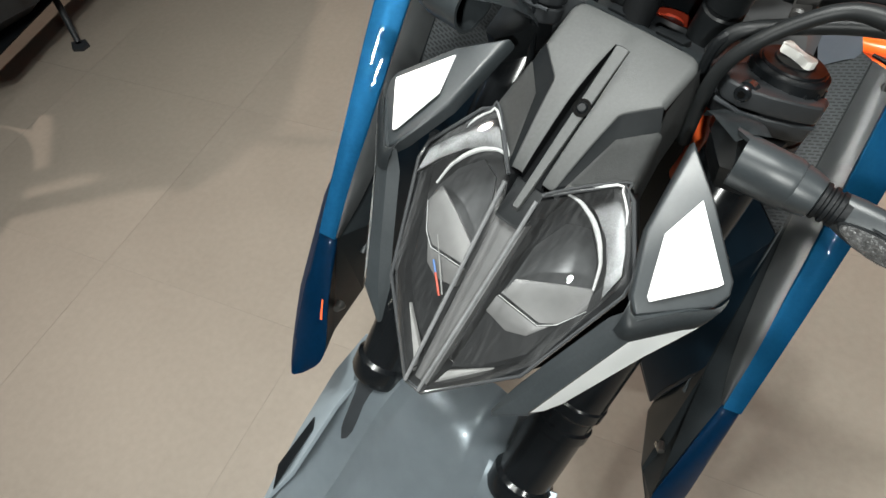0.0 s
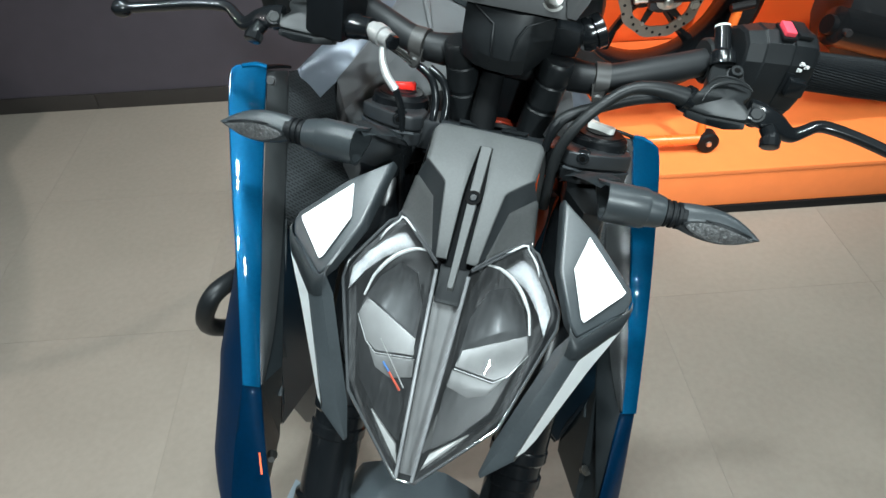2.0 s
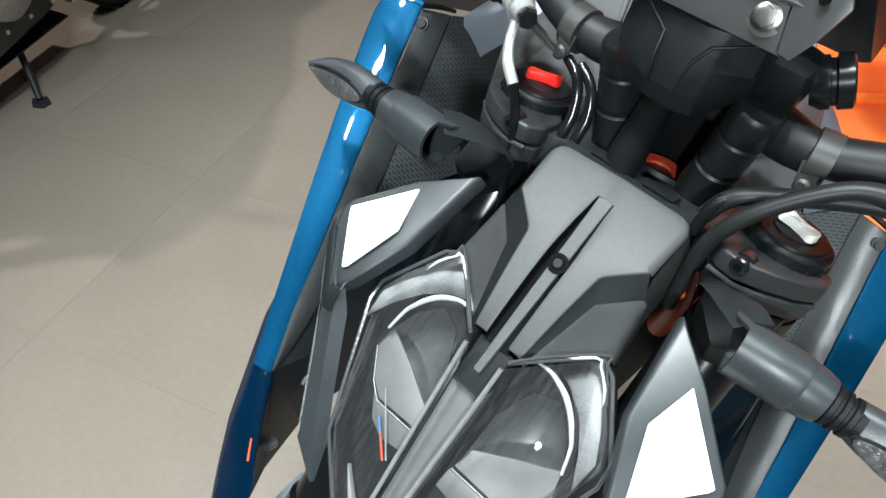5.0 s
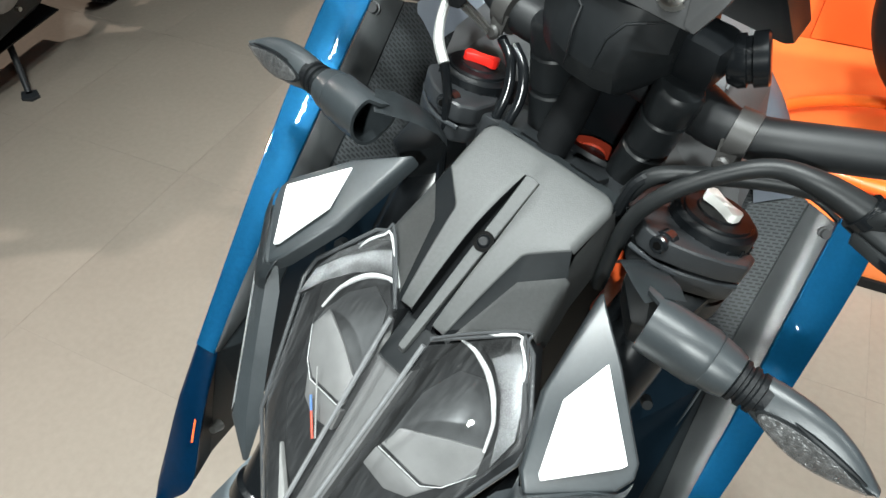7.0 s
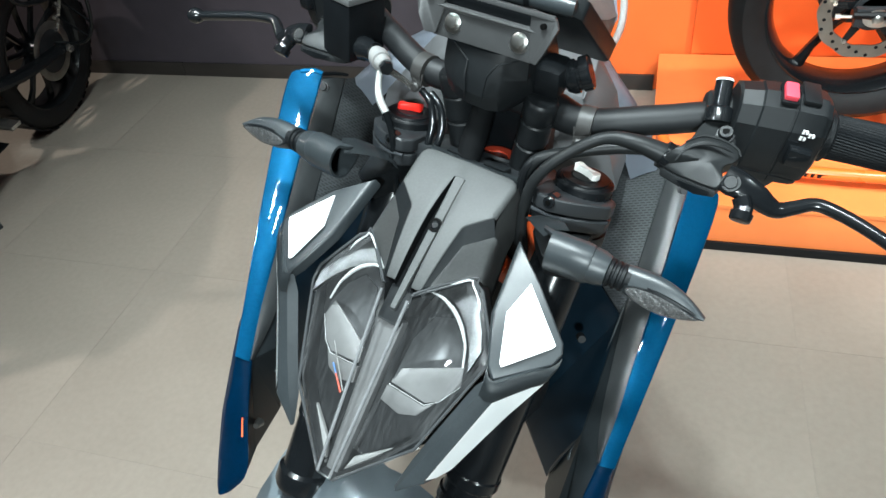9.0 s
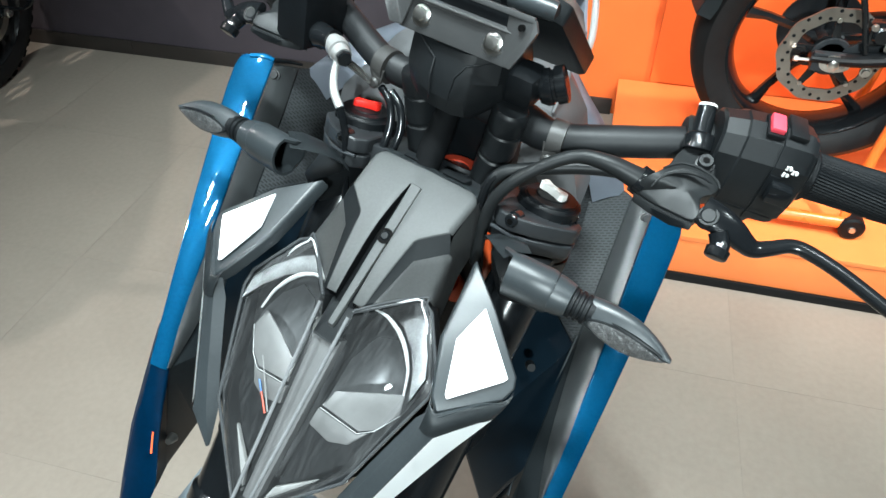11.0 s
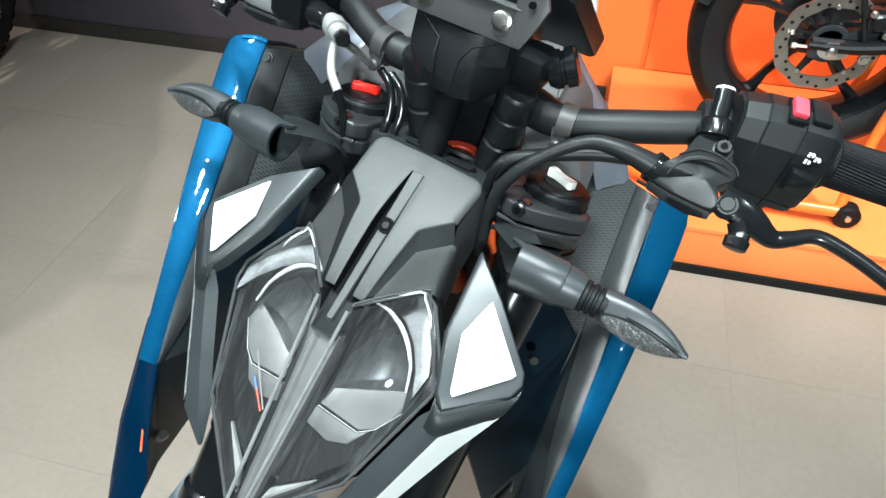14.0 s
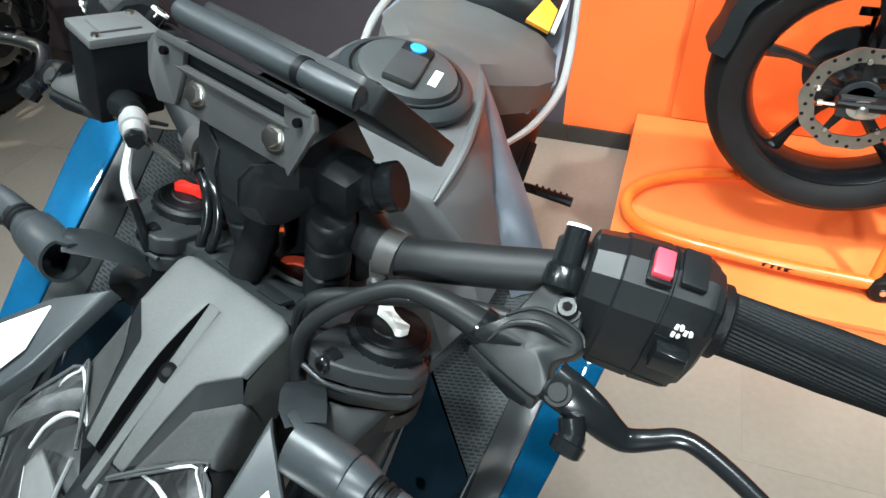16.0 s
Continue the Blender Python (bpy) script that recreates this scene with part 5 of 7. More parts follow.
def dashboard():
    """Instrument pod: wedge housing below, alloy bracket with two bolts, slim display above."""
    pod_rings = []
    for x in (-0.0365, -0.0350, -0.0270, -0.0245, -0.012, 0.005, 0.0150, 0.0175, 0.031, 0.033):
        k = 0.92 if abs(x + 0.003) > 0.042 else 1.0
        f = 0.0030 if -0.013 < x < 0.006 else 0.0
        b = max(0.0, abs(x + 0.0045) - 0.0195) * (1.15 if x > 0 else 0.65)
        low = 0.004 * abs(x) / 0.03 + b * (0.5 if x > 0 else 0.15)
        ring = [V(x, 0.088, 0.126), V(x, 0.074 - f + b * 0.3, 0.122), V(x, 0.066 - f + b * 0.6, 0.104), V(x, 0.064 - f + b, 0.088 + low), V(x, 0.069 - f * 0.5 + b, 0.073 + low), V(x, 0.080 + b, 0.066 + low), V(x, 0.112, 0.068 + low), V(x, 0.138, 0.092), V(x, 0.122, 0.126)]
        mid = V(x, 0.095, 0.100)
        pod_rings.append([mid + (p - mid) * k for p in ring])
    pod_mesh = loft(pod_rings)
    bevel(pod_mesh, 0.003, 2, 30)
    pod = sp("instrument_pod", pod_mesh, MATTE, "black instrument pod with alloy bracket and slim display", sharp=26)
    for crease in ([V(-0.030, 0.0720, 0.124), V(-0.0127, 0.0668, 0.1135), V(-0.0115, 0.0608, 0.104), V(-0.0105, 0.0600, 0.091), V(-0.0120, 0.0615, 0.082)], [V(0.032, 0.0725, 0.124), V(0.0130, 0.0660, 0.1165), V(0.0077, 0.0608, 0.108), V(0.0055, 0.0600, 0.095), V(0.0040, 0.0605, 0.084)]):
        part("pod_crease", tube(crease, [0.0004, 0.0008, 0.0009, 0.0007, 0.0003], 6, 1), MATTE, pod)
    plate = [V(-0.040, 0.0735, 0.1480), V(0.040, 0.0735, 0.1480), V(0.044, 0.0665, 0.1265), V(-0.044, 0.0665, 0.1265)]
    part("bracket", slab(plate, (0, 0.003, -0.001), 0.0008), BOLTGREY, pod, "grey bracket plate with two ears")
    part("bracket_lip", tube([V(-0.040, 0.0715, 0.1490), V(0.040, 0.0715, 0.1490)], 0.0024, 8, 2), BOLTGREY, pod)
    for s in (1, -1):
        ear = mirror([(0.034, 0.0730, 0.1640), (0.0545, 0.0705, 0.1625), (0.0580, 0.0675, 0.1570), (0.0530, 0.0610, 0.1430), (0.0470, 0.0590, 0.1310), (0.0400, 0.0640, 0.1290), (0.0360, 0.0690, 0.1460)], s)
        part("bracket_ear", slab(ear, (0, 0.0035, -0.0012), 0.0010), BOLTGREY, pod)
    rim = [V(-0.0530, 0.0712, 0.1640), V(0.0530, 0.0712, 0.1640), V(0.0540, 0.0700, 0.1605), V(-0.0540, 0.0700, 0.1605)]
    part("bracket_rim", slab(rim, (0, 0.0030, -0.0010), 0.0007), BOLTGREY, pod)
    part("bracket_tray", slab([V(-0.040, 0.0775, 0.1610), V(0.040, 0.0775, 0.1610), V(0.040, 0.0740, 0.1470), V(-0.040, 0.0740, 0.1470)], (0, 0.003, -0.001), 0), BLACK, pod, "black bracket tray")
    for s in (1, -1):
        part("ear_hole", turned((0.0465 * s, 0.0672, 0.1565), (0.0465 * s, 0.0700, 0.1555), [(0, 0.0022), (1, 0.0022)], 10), HOLE, pod)
        part("pod_bolt", turned((0.028 * s, 0.0660, 0.1405), (0.028 * s, 0.0735, 0.1370), [(0, 0.0036), (0.02, 0.0046), (0.5, 0.0048)], 6), STEEL, pod, "bright zinc hex bolt")
        part("bolt_washer", turned((0.028 * s, 0.0690, 0.1392), (0.028 * s, 0.0735, 0.1370), [(0, 0.0056), (0.1, 0.0066), (0.4, 0.0066), (0.42, 0.0086), (1, 0.0086)], 24), STEEL, pod, "zinc washer")
    nrm = V(0, 0.77, 0.64)
    a, b = V(0, 0.098, 0.154), V(0, 0.163, 0.086)
    slabpts = [a + V(-0.062, 0, 0), a + V(0.050, 0, 0), a + V(0.060, 0.006, -0.006), b + V(0.068, -0.006, 0.006), b + V(0.062, 0, 0), b + V(-0.066, 0, 0), b + V(-0.068, -0.006, 0.006), a + V(-0.068, 0.006, -0.006)]
    part("display", slab(slabpts, nrm * 0.016, 0.0025, 2), MATTE, pod, "slim black display housing")
    part("screen", slab([p + nrm * 0.0165 for p in (a + V(-0.055, 0.008, -0.008), a + V(0.050, 0.008, -0.008), b + V(0.056, -0.010, 0.010), b + V(-0.058, -0.010, 0.010))], nrm * 0.0008, 0), BLACK, pod, "dark glass screen")
    edge = part("display_edge", tube([V(-0.064, 0.1010, 0.1580), V(-0.061, 0.0985, 0.1590), V(0.046, 0.0985, 0.1590), V(0.051, 0.1010, 0.1580)], [0.0052, 0.0070, 0.0070, 0.0052], 16, 3), GREYPLASTIC, pod, "satin grey rounded display edge")
    part("edge_strap", turned((0.018, 0.0985, 0.1590), (0.023, 0.0985, 0.1590), [(0, 0.0068), (0.05, 0.0076), (0.95, 0.0076), (1, 0.0068)], 18), BLACK, edge, "black strap")
    part("socket_arm", box(0.026, 0.055, 0.090, 0.122, 0.084, 0.110, 0.009), BLACK, pod)
    knob = turned((0.0520, 0.1095, 0.0955), (0.0690, 0.1170, 0.1035), [(0, 0.0105), (0.25, 0.0135), (0.45, 0.0135), (0.48, 0.0118), (0.58, 0.0118), (0.62, 0.0138), (0.95, 0.0138), (1, 0.0125)], 24)
    part("socket_cap", knob, GLOSSBLACK, pod, "black rubber socket cap")


dashboard()


def fender():
    """Silver front mudguard: a flat crowned middle, creased shoulders that fold down, and a pointed winglet at each side."""
    spine = [V(0, -0.095, -0.262), V(0, -0.140, -0.262), V(0, -0.175, -0.296), V(0, -0.215, -0.350), V(0, -0.270, -0.392), V(0, -0.345, -0.415), V(0, -0.450, -0.420), V(0, -0.560, -0.440)]
    widths = (0.070, 0.078, 0.090, 0.100, 0.102, 0.095, 0.085, 0.060)
    line, rows = spline(spine, 4), []
    for i, p in enumerate(line):
        q = i / (len(line) - 1) * (len(spine) - 1)
        k = min(int(q), len(spine) - 2)
        w = widths[k] + (widths[k + 1] - widths[k]) * (q - k)
        crown = 0.36 + 0.10 * math.sin(math.pi * i / (len(line) - 1))
        g = min(1.0, max(0.0, (-0.138 - p.y) / 0.024))
        half = [(0, 0), (crown * 0.6, -0.0010), (crown - 0.03, -0.0028), (crown + 0.02, -0.0052), (0.66, -0.0230 + 0.005 * g), (0.80, -0.0330 + 0.016 * g), (0.88 + 0.08 * g, -0.0400 + 0.025 * g), (0.94 + 0.17 * g, -0.0520 + 0.035 * g), (0.97 + 0.24 * g, -0.0640 + 0.040 * g)]
        row = [p + V(x * w, 0.012 * x, z) for x, z in half]
        rows.append([V(-r.x, r.y, r.z) for r in reversed(row[1:])] + row)
    bm = loft(rows, closed=False)
    bmesh.ops.solidify(bm, geom=bm.faces[:], thickness=0.003)
    guard = sp("front_mudguard", bm, FENDER, "silver front mudguard under the headlamp", sharp=22)
    for s in (1, -1):
        flap = mirror([(0.092, -0.135, -0.292), (0.116, -0.125, -0.290), (0.128, -0.165, -0.330), (0.132, -0.228, -0.388), (0.118, -0.302, -0.424), (0.108, -0.262, -0.398), (0.102, -0.190, -0.334)], s)
        part("side_winglet", slab(flap, (-0.003 * s, 0.001, -0.004), 0.0012), FENDER, guard, "pointed silver winglet")
        gap = mirror([(0.112, -0.217, -0.365), (0.118, -0.208, -0.359), (0.125, -0.262, -0.401), (0.114, -0.282, -0.412)], s)
        part("winglet_gap", slab([p + V(0, -0.002, 0.003) for p in gap], (0, 0.001, -0.002), 0), BLACK, guard, "dark slot")


fender()


def wheel_parts(parent, centre, axis, radius, width, frame_m, spokes=10, disc=True, rim_mat=None):
    """Tyre, rim with spokes and disc as parts under parent."""
    c, d = Vector(centre), Vector(axis).normalized()
    u = d.orthogonal().normalized()
    w = d.cross(u)
    def ringpts(profile, sides=64):
        rings = []
        for i in range(sides + 1):
            t = 2 * math.pi * i / sides
            o = math.cos(t) * u + math.sin(t) * w
            rings.append([c + o * r + d * h for r, h in profile])
        bm = loft(rings, caps=False)
        bmesh.ops.remove_doubles(bm, verts=bm.verts, dist=1e-6)
        return bm
    hw = width / 2
    tyre = [(radius * 0.72, -hw * 0.72), (radius * 0.80, -hw * 0.98), (radius * 0.90, -hw * 0.98), (radius * 0.965, -hw * 0.75), (radius * 0.993, -hw * 0.38), (radius, 0), (radius * 0.993, hw * 0.38), (radius * 0.965, hw * 0.75), (radius * 0.90, hw * 0.98), (radius * 0.80, hw * 0.98), (radius * 0.72, hw * 0.72)]
    t_ob = part("tyre", ringpts(tyre), TYRE, parent, "black road tyre", frame_m, 40)
    rim = [(radius * 0.735, -hw * 0.78), (radius * 0.72, -hw * 0.80), (radius * 0.685, -hw * 0.60), (radius * 0.66, 0), (radius * 0.685, hw * 0.60), (radius * 0.72, hw * 0.80), (radius * 0.735, hw * 0.78)]
    part("rim", ringpts(rim), rim_mat or GLOSSBLACK, parent, "gloss black cast rim", frame_m, 40)
    bm = turned(c - d * hw * 0.7, c + d * hw * 0.7, [(0, 0.028), (0.1, 0.036), (0.9, 0.036), (1, 0.028)], 24)
    part("hub", bm, rim_mat or GLOSSBLACK, parent, "", frame_m)
    for k in range(spokes):
        t = 2 * math.pi * (k + 0.35) / spokes
        o = math.cos(t) * u + math.sin(t) * w
        tang = d.cross(o)
        a, b = c + o * 0.030, c + o * radius * 0.675
        rings = []
        for q, hwid in ((0, 0.013), (0.3, 0.0095), (0.7, 0.009), (1, 0.015)):
            p = a.lerp(b, q) + tang * 0.012 * math.sin(math.pi * q)
            rings.append([p + tang * hwid * x + d * y * 0.011 for x, y in ((-1, -0.6), (0, -1), (1, -0.6), (1, 0.6), (0, 1), (-1, 0.6))])
        part("spoke", loft(rings), rim_mat or GLOSSBLACK, parent, "", frame_m)
    return t_ob


def running_gear():
    """What carries the bike: wheels, engine, frame and stand."""
    sp("front_axle", turned((-0.10, -0.400, -0.690), (0.10, -0.400, -0.690), [(0, 0.012), (1, 0.012)], 14), GREASE, "front axle")
    wheel_parts(moto, (0, -0.400, -0.690), (1, 0, 0), 0.300, 0.115, STEER, 6)
    wheel_parts(moto, (0.08, 1.02, -0.668), (1, 0, 0), 0.310, 0.150, BIKE, 6)
    fp("rear_axle", turned((-0.05, 1.02, -0.668), (0.21, 1.02, -0.668), [(0, 0.014), (1, 0.014)], 14), GREASE, "rear axle")
    rings = []
    for y, w, z0, z1 in ((0.20, 0.075, -0.60, -0.34), (0.24, 0.115, -0.66, -0.28), (0.42, 0.140, -0.68, -0.24), (0.58, 0.120, -0.66, -0.26), (0.64, 0.080, -0.60, -0.32)):
        rings.append([V(-w, y, z0 + 0.05), V(-w * 0.7, y, z0), V(w * 0.7, y, z0), V(w, y, z0 + 0.05), V(w, y, z1 - 0.06), V(w * 0.6, y, z1), V(-w * 0.6, y, z1), V(-w, y, z1 - 0.06)])
    engine = fp("engine", loft(rings), GREASE, "dark cast engine block")
    part("engine_cover", turned((0.135, 0.44, -0.50), (0.165, 0.44, -0.50), [(0, 0.085), (0.7, 0.080), (1, 0.065)], 28), GLOSSBLACK, engine)
    part("engine_cover", turned((-0.135, 0.46, -0.50), (-0.165, 0.46, -0.50), [(0, 0.090), (0.7, 0.085), (1, 0.070)], 28), GLOSSBLACK, engine)
    for s in (1, -1):
        fp("frame_tube", tube([V(0.030 * s, 0.14, -0.02), V(0.075 * s, 0.26, -0.16), V(0.105 * s, 0.50, -0.22), V(0.095 * s, 0.66, -0.36)], 0.015, 12, 5), GUSSETRED, "orange trellis frame tube")
        fp("frame_tube", tube([V(0.028 * s, 0.10, -0.12), V(0.080 * s, 0.22, -0.26), V(0.095 * s, 0.34, -0.34)], 0.014, 12, 5), GUSSETRED, "orange trellis frame tube")
        fp("swingarm_leg", tube([V(0.06 * s + 0.03, 0.62, -0.52), V(0.10 * s + 0.06, 0.80, -0.60), V(0.10 * s + 0.08, 1.02, -0.668)], [0.032, 0.026, 0.020], 12, 5), BLACK, "black swingarm leg")
    # added plain box: keeps the gap behind the fork dark, covers the tubes
    fp("tube_cover", box(-0.105, 0.105, 0.128, 0.146, -0.330, -0.075, 0.004), BLACK, "black box added to hide the frame tubes")
    fp("side_stand", tube([V(0.13, 0.55, -0.60), V(0.20, 0.53, -0.78), V(0.275, 0.50, -0.945)], 0.011, 10, 5), BLACK, "black side stand")
    peg = fp("footrest", tube([V(0.150, 0.715, -0.293), V(0.232, 0.712, -0.284)], [0.010, 0.0115], 10, 3, flat=0.7), RUBBER, "black ribbed rider footrest")
    for k in range(6):
        part("footrest_rib", box(0.168 + 0.010 * k, 0.172 + 0.010 * k, 0.704, 0.722, -0.2870 + 0.0010 * k, -0.2835 + 0.0010 * k), RUBBER, peg)
    fp("footrest_hanger", slab([V(0.128, 0.62, -0.22), V(0.128, 0.70, -0.20), V(0.128, 0.735, -0.29), V(0.128, 0.70, -0.36), V(0.128, 0.62, -0.33)], (0.014, 0, 0), 0.003), MATTE, "black footrest hanger plate")
    # tube guard at the right flank
    fp("crash_guard", tube([V(-0.14, 0.30, -0.34), V(-0.215, 0.20, -0.315), V(-0.240, 0.17, -0.330), V(-0.236, 0.19, -0.395), V(-0.17, 0.28, -0.48)], 0.0115, 12, 6), MATTE, "black tubular engine guard")


running_gear()


def wings():
    """Blue shroud wings beside the tank: a rounded front blade, a tip darkened for its shade, a bulging flank and a
    black inner panel with moulded scales.
    """
    for s in (1, -1):
        # the blade, from the top lip down to the bend: inner edge, middle and outer edge, with rounded borders
        inner = [(0.2072, 0.2200, -0.0380), (0.2065, 0.2120, -0.0420), (0.1960, 0.1100, -0.0990), (0.1850, 0.0200, -0.1520), (0.1755, -0.0500, -0.1965)]
        outer = [(0.2300, 0.2170, -0.0375), (0.2415, 0.2050, -0.0470), (0.2250, 0.1100, -0.0990), (0.2060, 0.0200, -0.1500), (0.1912, -0.0500, -0.1950)]
        rows = []
        for a_, b_ in zip(spline(inner, 4), spline(outer, 4)):
            w = b_ - a_
            out = V(0.10, -0.66, 0.74)
            rows.append([a_ - out * 0.010 + w * 0.06, a_ - out * 0.0012, a_ + w * 0.03 - out * 0.0002, a_ + w * 0.12 + out * 0.0003, a_ + w * 0.50 + out * 0.0009, a_ + w * 0.88 + out * 0.0003, a_ + w * 0.97 - out * 0.0003, b_ - out * 0.0014, b_ - out * 0.012 - w * 0.30])
        blade = loft([mirror(r, s) for r in rows], closed=False)
        bmesh.ops.solidify(blade, geom=blade.faces[:], thickness=0.0012)
        wing = fp("shroud_wing", blade, BLUE, "metallic blue shroud wing", sharp=28)
        lip = mirror([(0.1840, 0.2400, -0.0420), (0.1960, 0.2330, -0.0400), (0.2075, 0.2215, -0.0375), (0.2180, 0.2215, -0.0370), (0.2310, 0.2165, -0.0385)], s)
        part("wing_lip", tube(lip[2:], [0.0026, 0.0030, 0.0020], 10, 4), BLUE, wing, "rounded top lip")
        part("wing_lip", tube(lip[:3], [0.0016, 0.0022, 0.0026], 10, 4), BLACK, wing, "black inner lip")
        flare = 0.014 if s > 0 else 0.0
        tin = [(0.1757, -0.0465, -0.1962), (0.1640 + flare * 0.4, -0.0840, -0.2420), (0.1520 + flare, -0.1150, -0.2860), (0.1640 + flare, -0.1250, -0.3160), (0.1740 + flare, -0.1290, -0.3260)]
        tout = [(0.1918, -0.0465, -0.1948), (0.1908 + flare * 0.3, -0.0760, -0.2450), (0.1880 + flare * 0.8, -0.0980, -0.2900), (0.1840 + flare, -0.1180, -0.3220), (0.1790 + flare, -0.1265, -0.3270)]
        rows = []
        for a_, b_ in zip(spline(tin, 4), spline(tout, 4)):
            w, out = b_ - a_, V(0.10, -0.80, 0.58)
            rows.append([a_ - out * 0.006 + w * 0.05, a_ - out * 0.0014, a_ + w * 0.08, a_ + w * 0.45 + out * 0.0012, a_ + w * 0.85 + out * 0.0002, b_ - out * 0.0022, b_ - out * 0.009 - w * 0.04])
        tip = loft([mirror(r, s) for r in rows], closed=False)
        bmesh.ops.solidify(tip, geom=tip.faces[:], thickness=0.0012)
        # shaded copy of the blade's paint
        part("wing_tip", tip, TIPBLUE, wing, "blue wing tip, darkened where it turns down", sharp=60)
        # flank behind the blade, swelling outwards below the middle
        head = [(0.2310, 0.2080, -0.0580), (0.2170, 0.1120, -0.1100), (0.2030, 0.0320, -0.1540), (0.1905, -0.0450, -0.2000), (0.1860 + flare * 0.8, -0.0950, -0.2920), (0.1810 + flare, -0.1180, -0.3270)]
        tail = [(0.2150, 0.2300, -0.1150), (0.2130, 0.1500, -0.1750), (0.2130, 0.0950, -0.2350), (0.2060, 0.0450, -0.2900), (0.1990 + flare * 0.4, -0.0250, -0.3350), (0.1830 + flare, -0.1130, -0.3330)]
        rows = []
        for q in range(7):
            f = q / 6
            bulge = 0.014 * math.sin(math.pi * f)
            rows.append([a_.lerp(b_, f) + V(bulge * min(1.0, max(0.0, k - 7) / 4) * (1 - max(0.0, k - 15) / 6), 0, 0) for k, (a_, b_) in enumerate(zip(spline(head, 4), spline(tail, 4)))])
        flank = loft([mirror(r, s) for r in rows], closed=False)
        bmesh.ops.solidify(flank, geom=flank.faces[:], thickness=0.0012)
        part("wing_flank", flank, NAVY, wing, "dark blue wing flank", sharp=60)
        if s < 0:
            dash = [(-0.1700, -0.0820, -0.2450), (-0.1685, -0.0822, -0.2450), (-0.1640, -0.0935, -0.2600), (-0.1655, -0.0940, -0.2605)]
            part("orange_mark", slab([V(*p) + V(0, -0.0016, 0.0014) for p in dash], (0, 0.001, -0.001), 0), GUSSETRED, wing, "small red-orange decal")
        ridge = mirror([(0.2070, 0.2205, -0.0400), (0.1760, -0.0470, -0.1980), (0.1525 + flare, -0.1130, -0.2870), (0.1690 + flare, -0.1220, -0.3240), (0.1560, -0.0850, -0.2960), (0.1490, -0.0350, -0.2900), (0.1580, -0.0200, -0.2020), (0.1860, 0.2360, -0.0440)], s)
        panel = fp("inner_panel", slab(ridge, (0, 0.004, -0.004), 0.001), PANELBLACK, "black inner shroud panel with moulded scales")
        top_field = mirror([(0.1855, 0.2365, -0.0445), (0.1705, 0.0900, -0.1345), (0.1080, 0.1700, -0.1200), (0.1200, 0.2900, -0.0500)], s)
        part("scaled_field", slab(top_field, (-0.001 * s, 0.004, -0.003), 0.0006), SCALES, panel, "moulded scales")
        low_field = mirror([(0.1703, 0.0890, -0.1350), (0.1595, -0.0175, -0.2005), (0.1500, -0.0250, -0.2500), (0.1480, -0.0250, -0.2870), (0.1120, 0.0400, -0.2800), (0.1060, 0.1690, -0.1210)], s)
        part("smooth_field", slab(low_field, (-0.001 * s, 0.004, -0.003), 0.0006), DARKTEAL, panel)
        bed = mirror([(0.1900, 0.2300, -0.0470), (0.1640, -0.0200, -0.2010), (0.1500, -0.0270, -0.2900), (0.1100, 0.0420, -0.2830), (0.1040, 0.1690, -0.1240), (0.1180, 0.2920, -0.0530)], s)
        part("panel_bed", slab([p + V(0, 0.007, -0.006) for p in bed], (0, 0.003, -0.003), 0), BLACK, panel)
        part("panel_bolt", turned(mirror([(0.2020, 0.2075, -0.0440)], s)[0], mirror([(0.2005, 0.2155, -0.0510)], s)[0], [(0, 0.0016), (0.0, 0.0038), (0.22, 0.0044), (0.24, 0.0056), (1, 0.0056)], 18), BOLTGREY if s > 0 else MATTE, panel, "grey socket bolt" if s > 0 else "black socket bolt")
        part("panel_hole", turned(mirror([(0.1360, 0.0590, -0.1520)], s)[0], mirror([(0.1355, 0.068, -0.158)], s)[0], [(0, 0.0028), (0.0, 0.0040), (0.2, 0.0046), (1, 0.0046)], 14), MATTE, panel, "dark socket bolt")
        # satin fold that narrows towards the bend
        edge_a = spline([(0.2055, 0.2170, -0.0415), (0.1935, 0.0950, -0.1110), (0.1830, -0.0010, -0.1660), (0.1758, -0.0470, -0.1965)], 5)
        edge_b = spline([(0.1860, 0.2350, -0.0445), (0.1735, 0.1080, -0.1220), (0.1695, 0.0050, -0.1750), (0.1735, -0.0450, -0.1985)], 5)
        rows = []
        for q in range(7):
            f = q / 6
            rows.append(mirror([a_.lerp(b_, f) + V(0, -0.66, 0.75) * (0.0010 + 0.0026 * math.sin(math.pi * f)) for a_, b_ in zip(edge_a, edge_b)], s))
        fold = loft(rows, closed=False)
        bmesh.ops.solidify(fold, geom=fold.faces[:], thickness=0.001)
        part("panel_fold", fold, PANELGREY, panel, "rounded satin fold", sharp=60)
        part("panel_crease", tube(mirror([(0.1700, 0.0980, -0.1280), (0.1560, -0.0300, -0.2330)], s), [0.0010, 0.0024], 8, 2), GREYPLASTIC, panel)
        part("panel_rivet", turned(mirror([(0.1575, -0.0790, -0.2615)], s)[0], mirror([(0.1565, -0.071, -0.2655)], s)[0], [(0, 0.003), (1, 0.005)], 10), STEEL, panel)


wings()


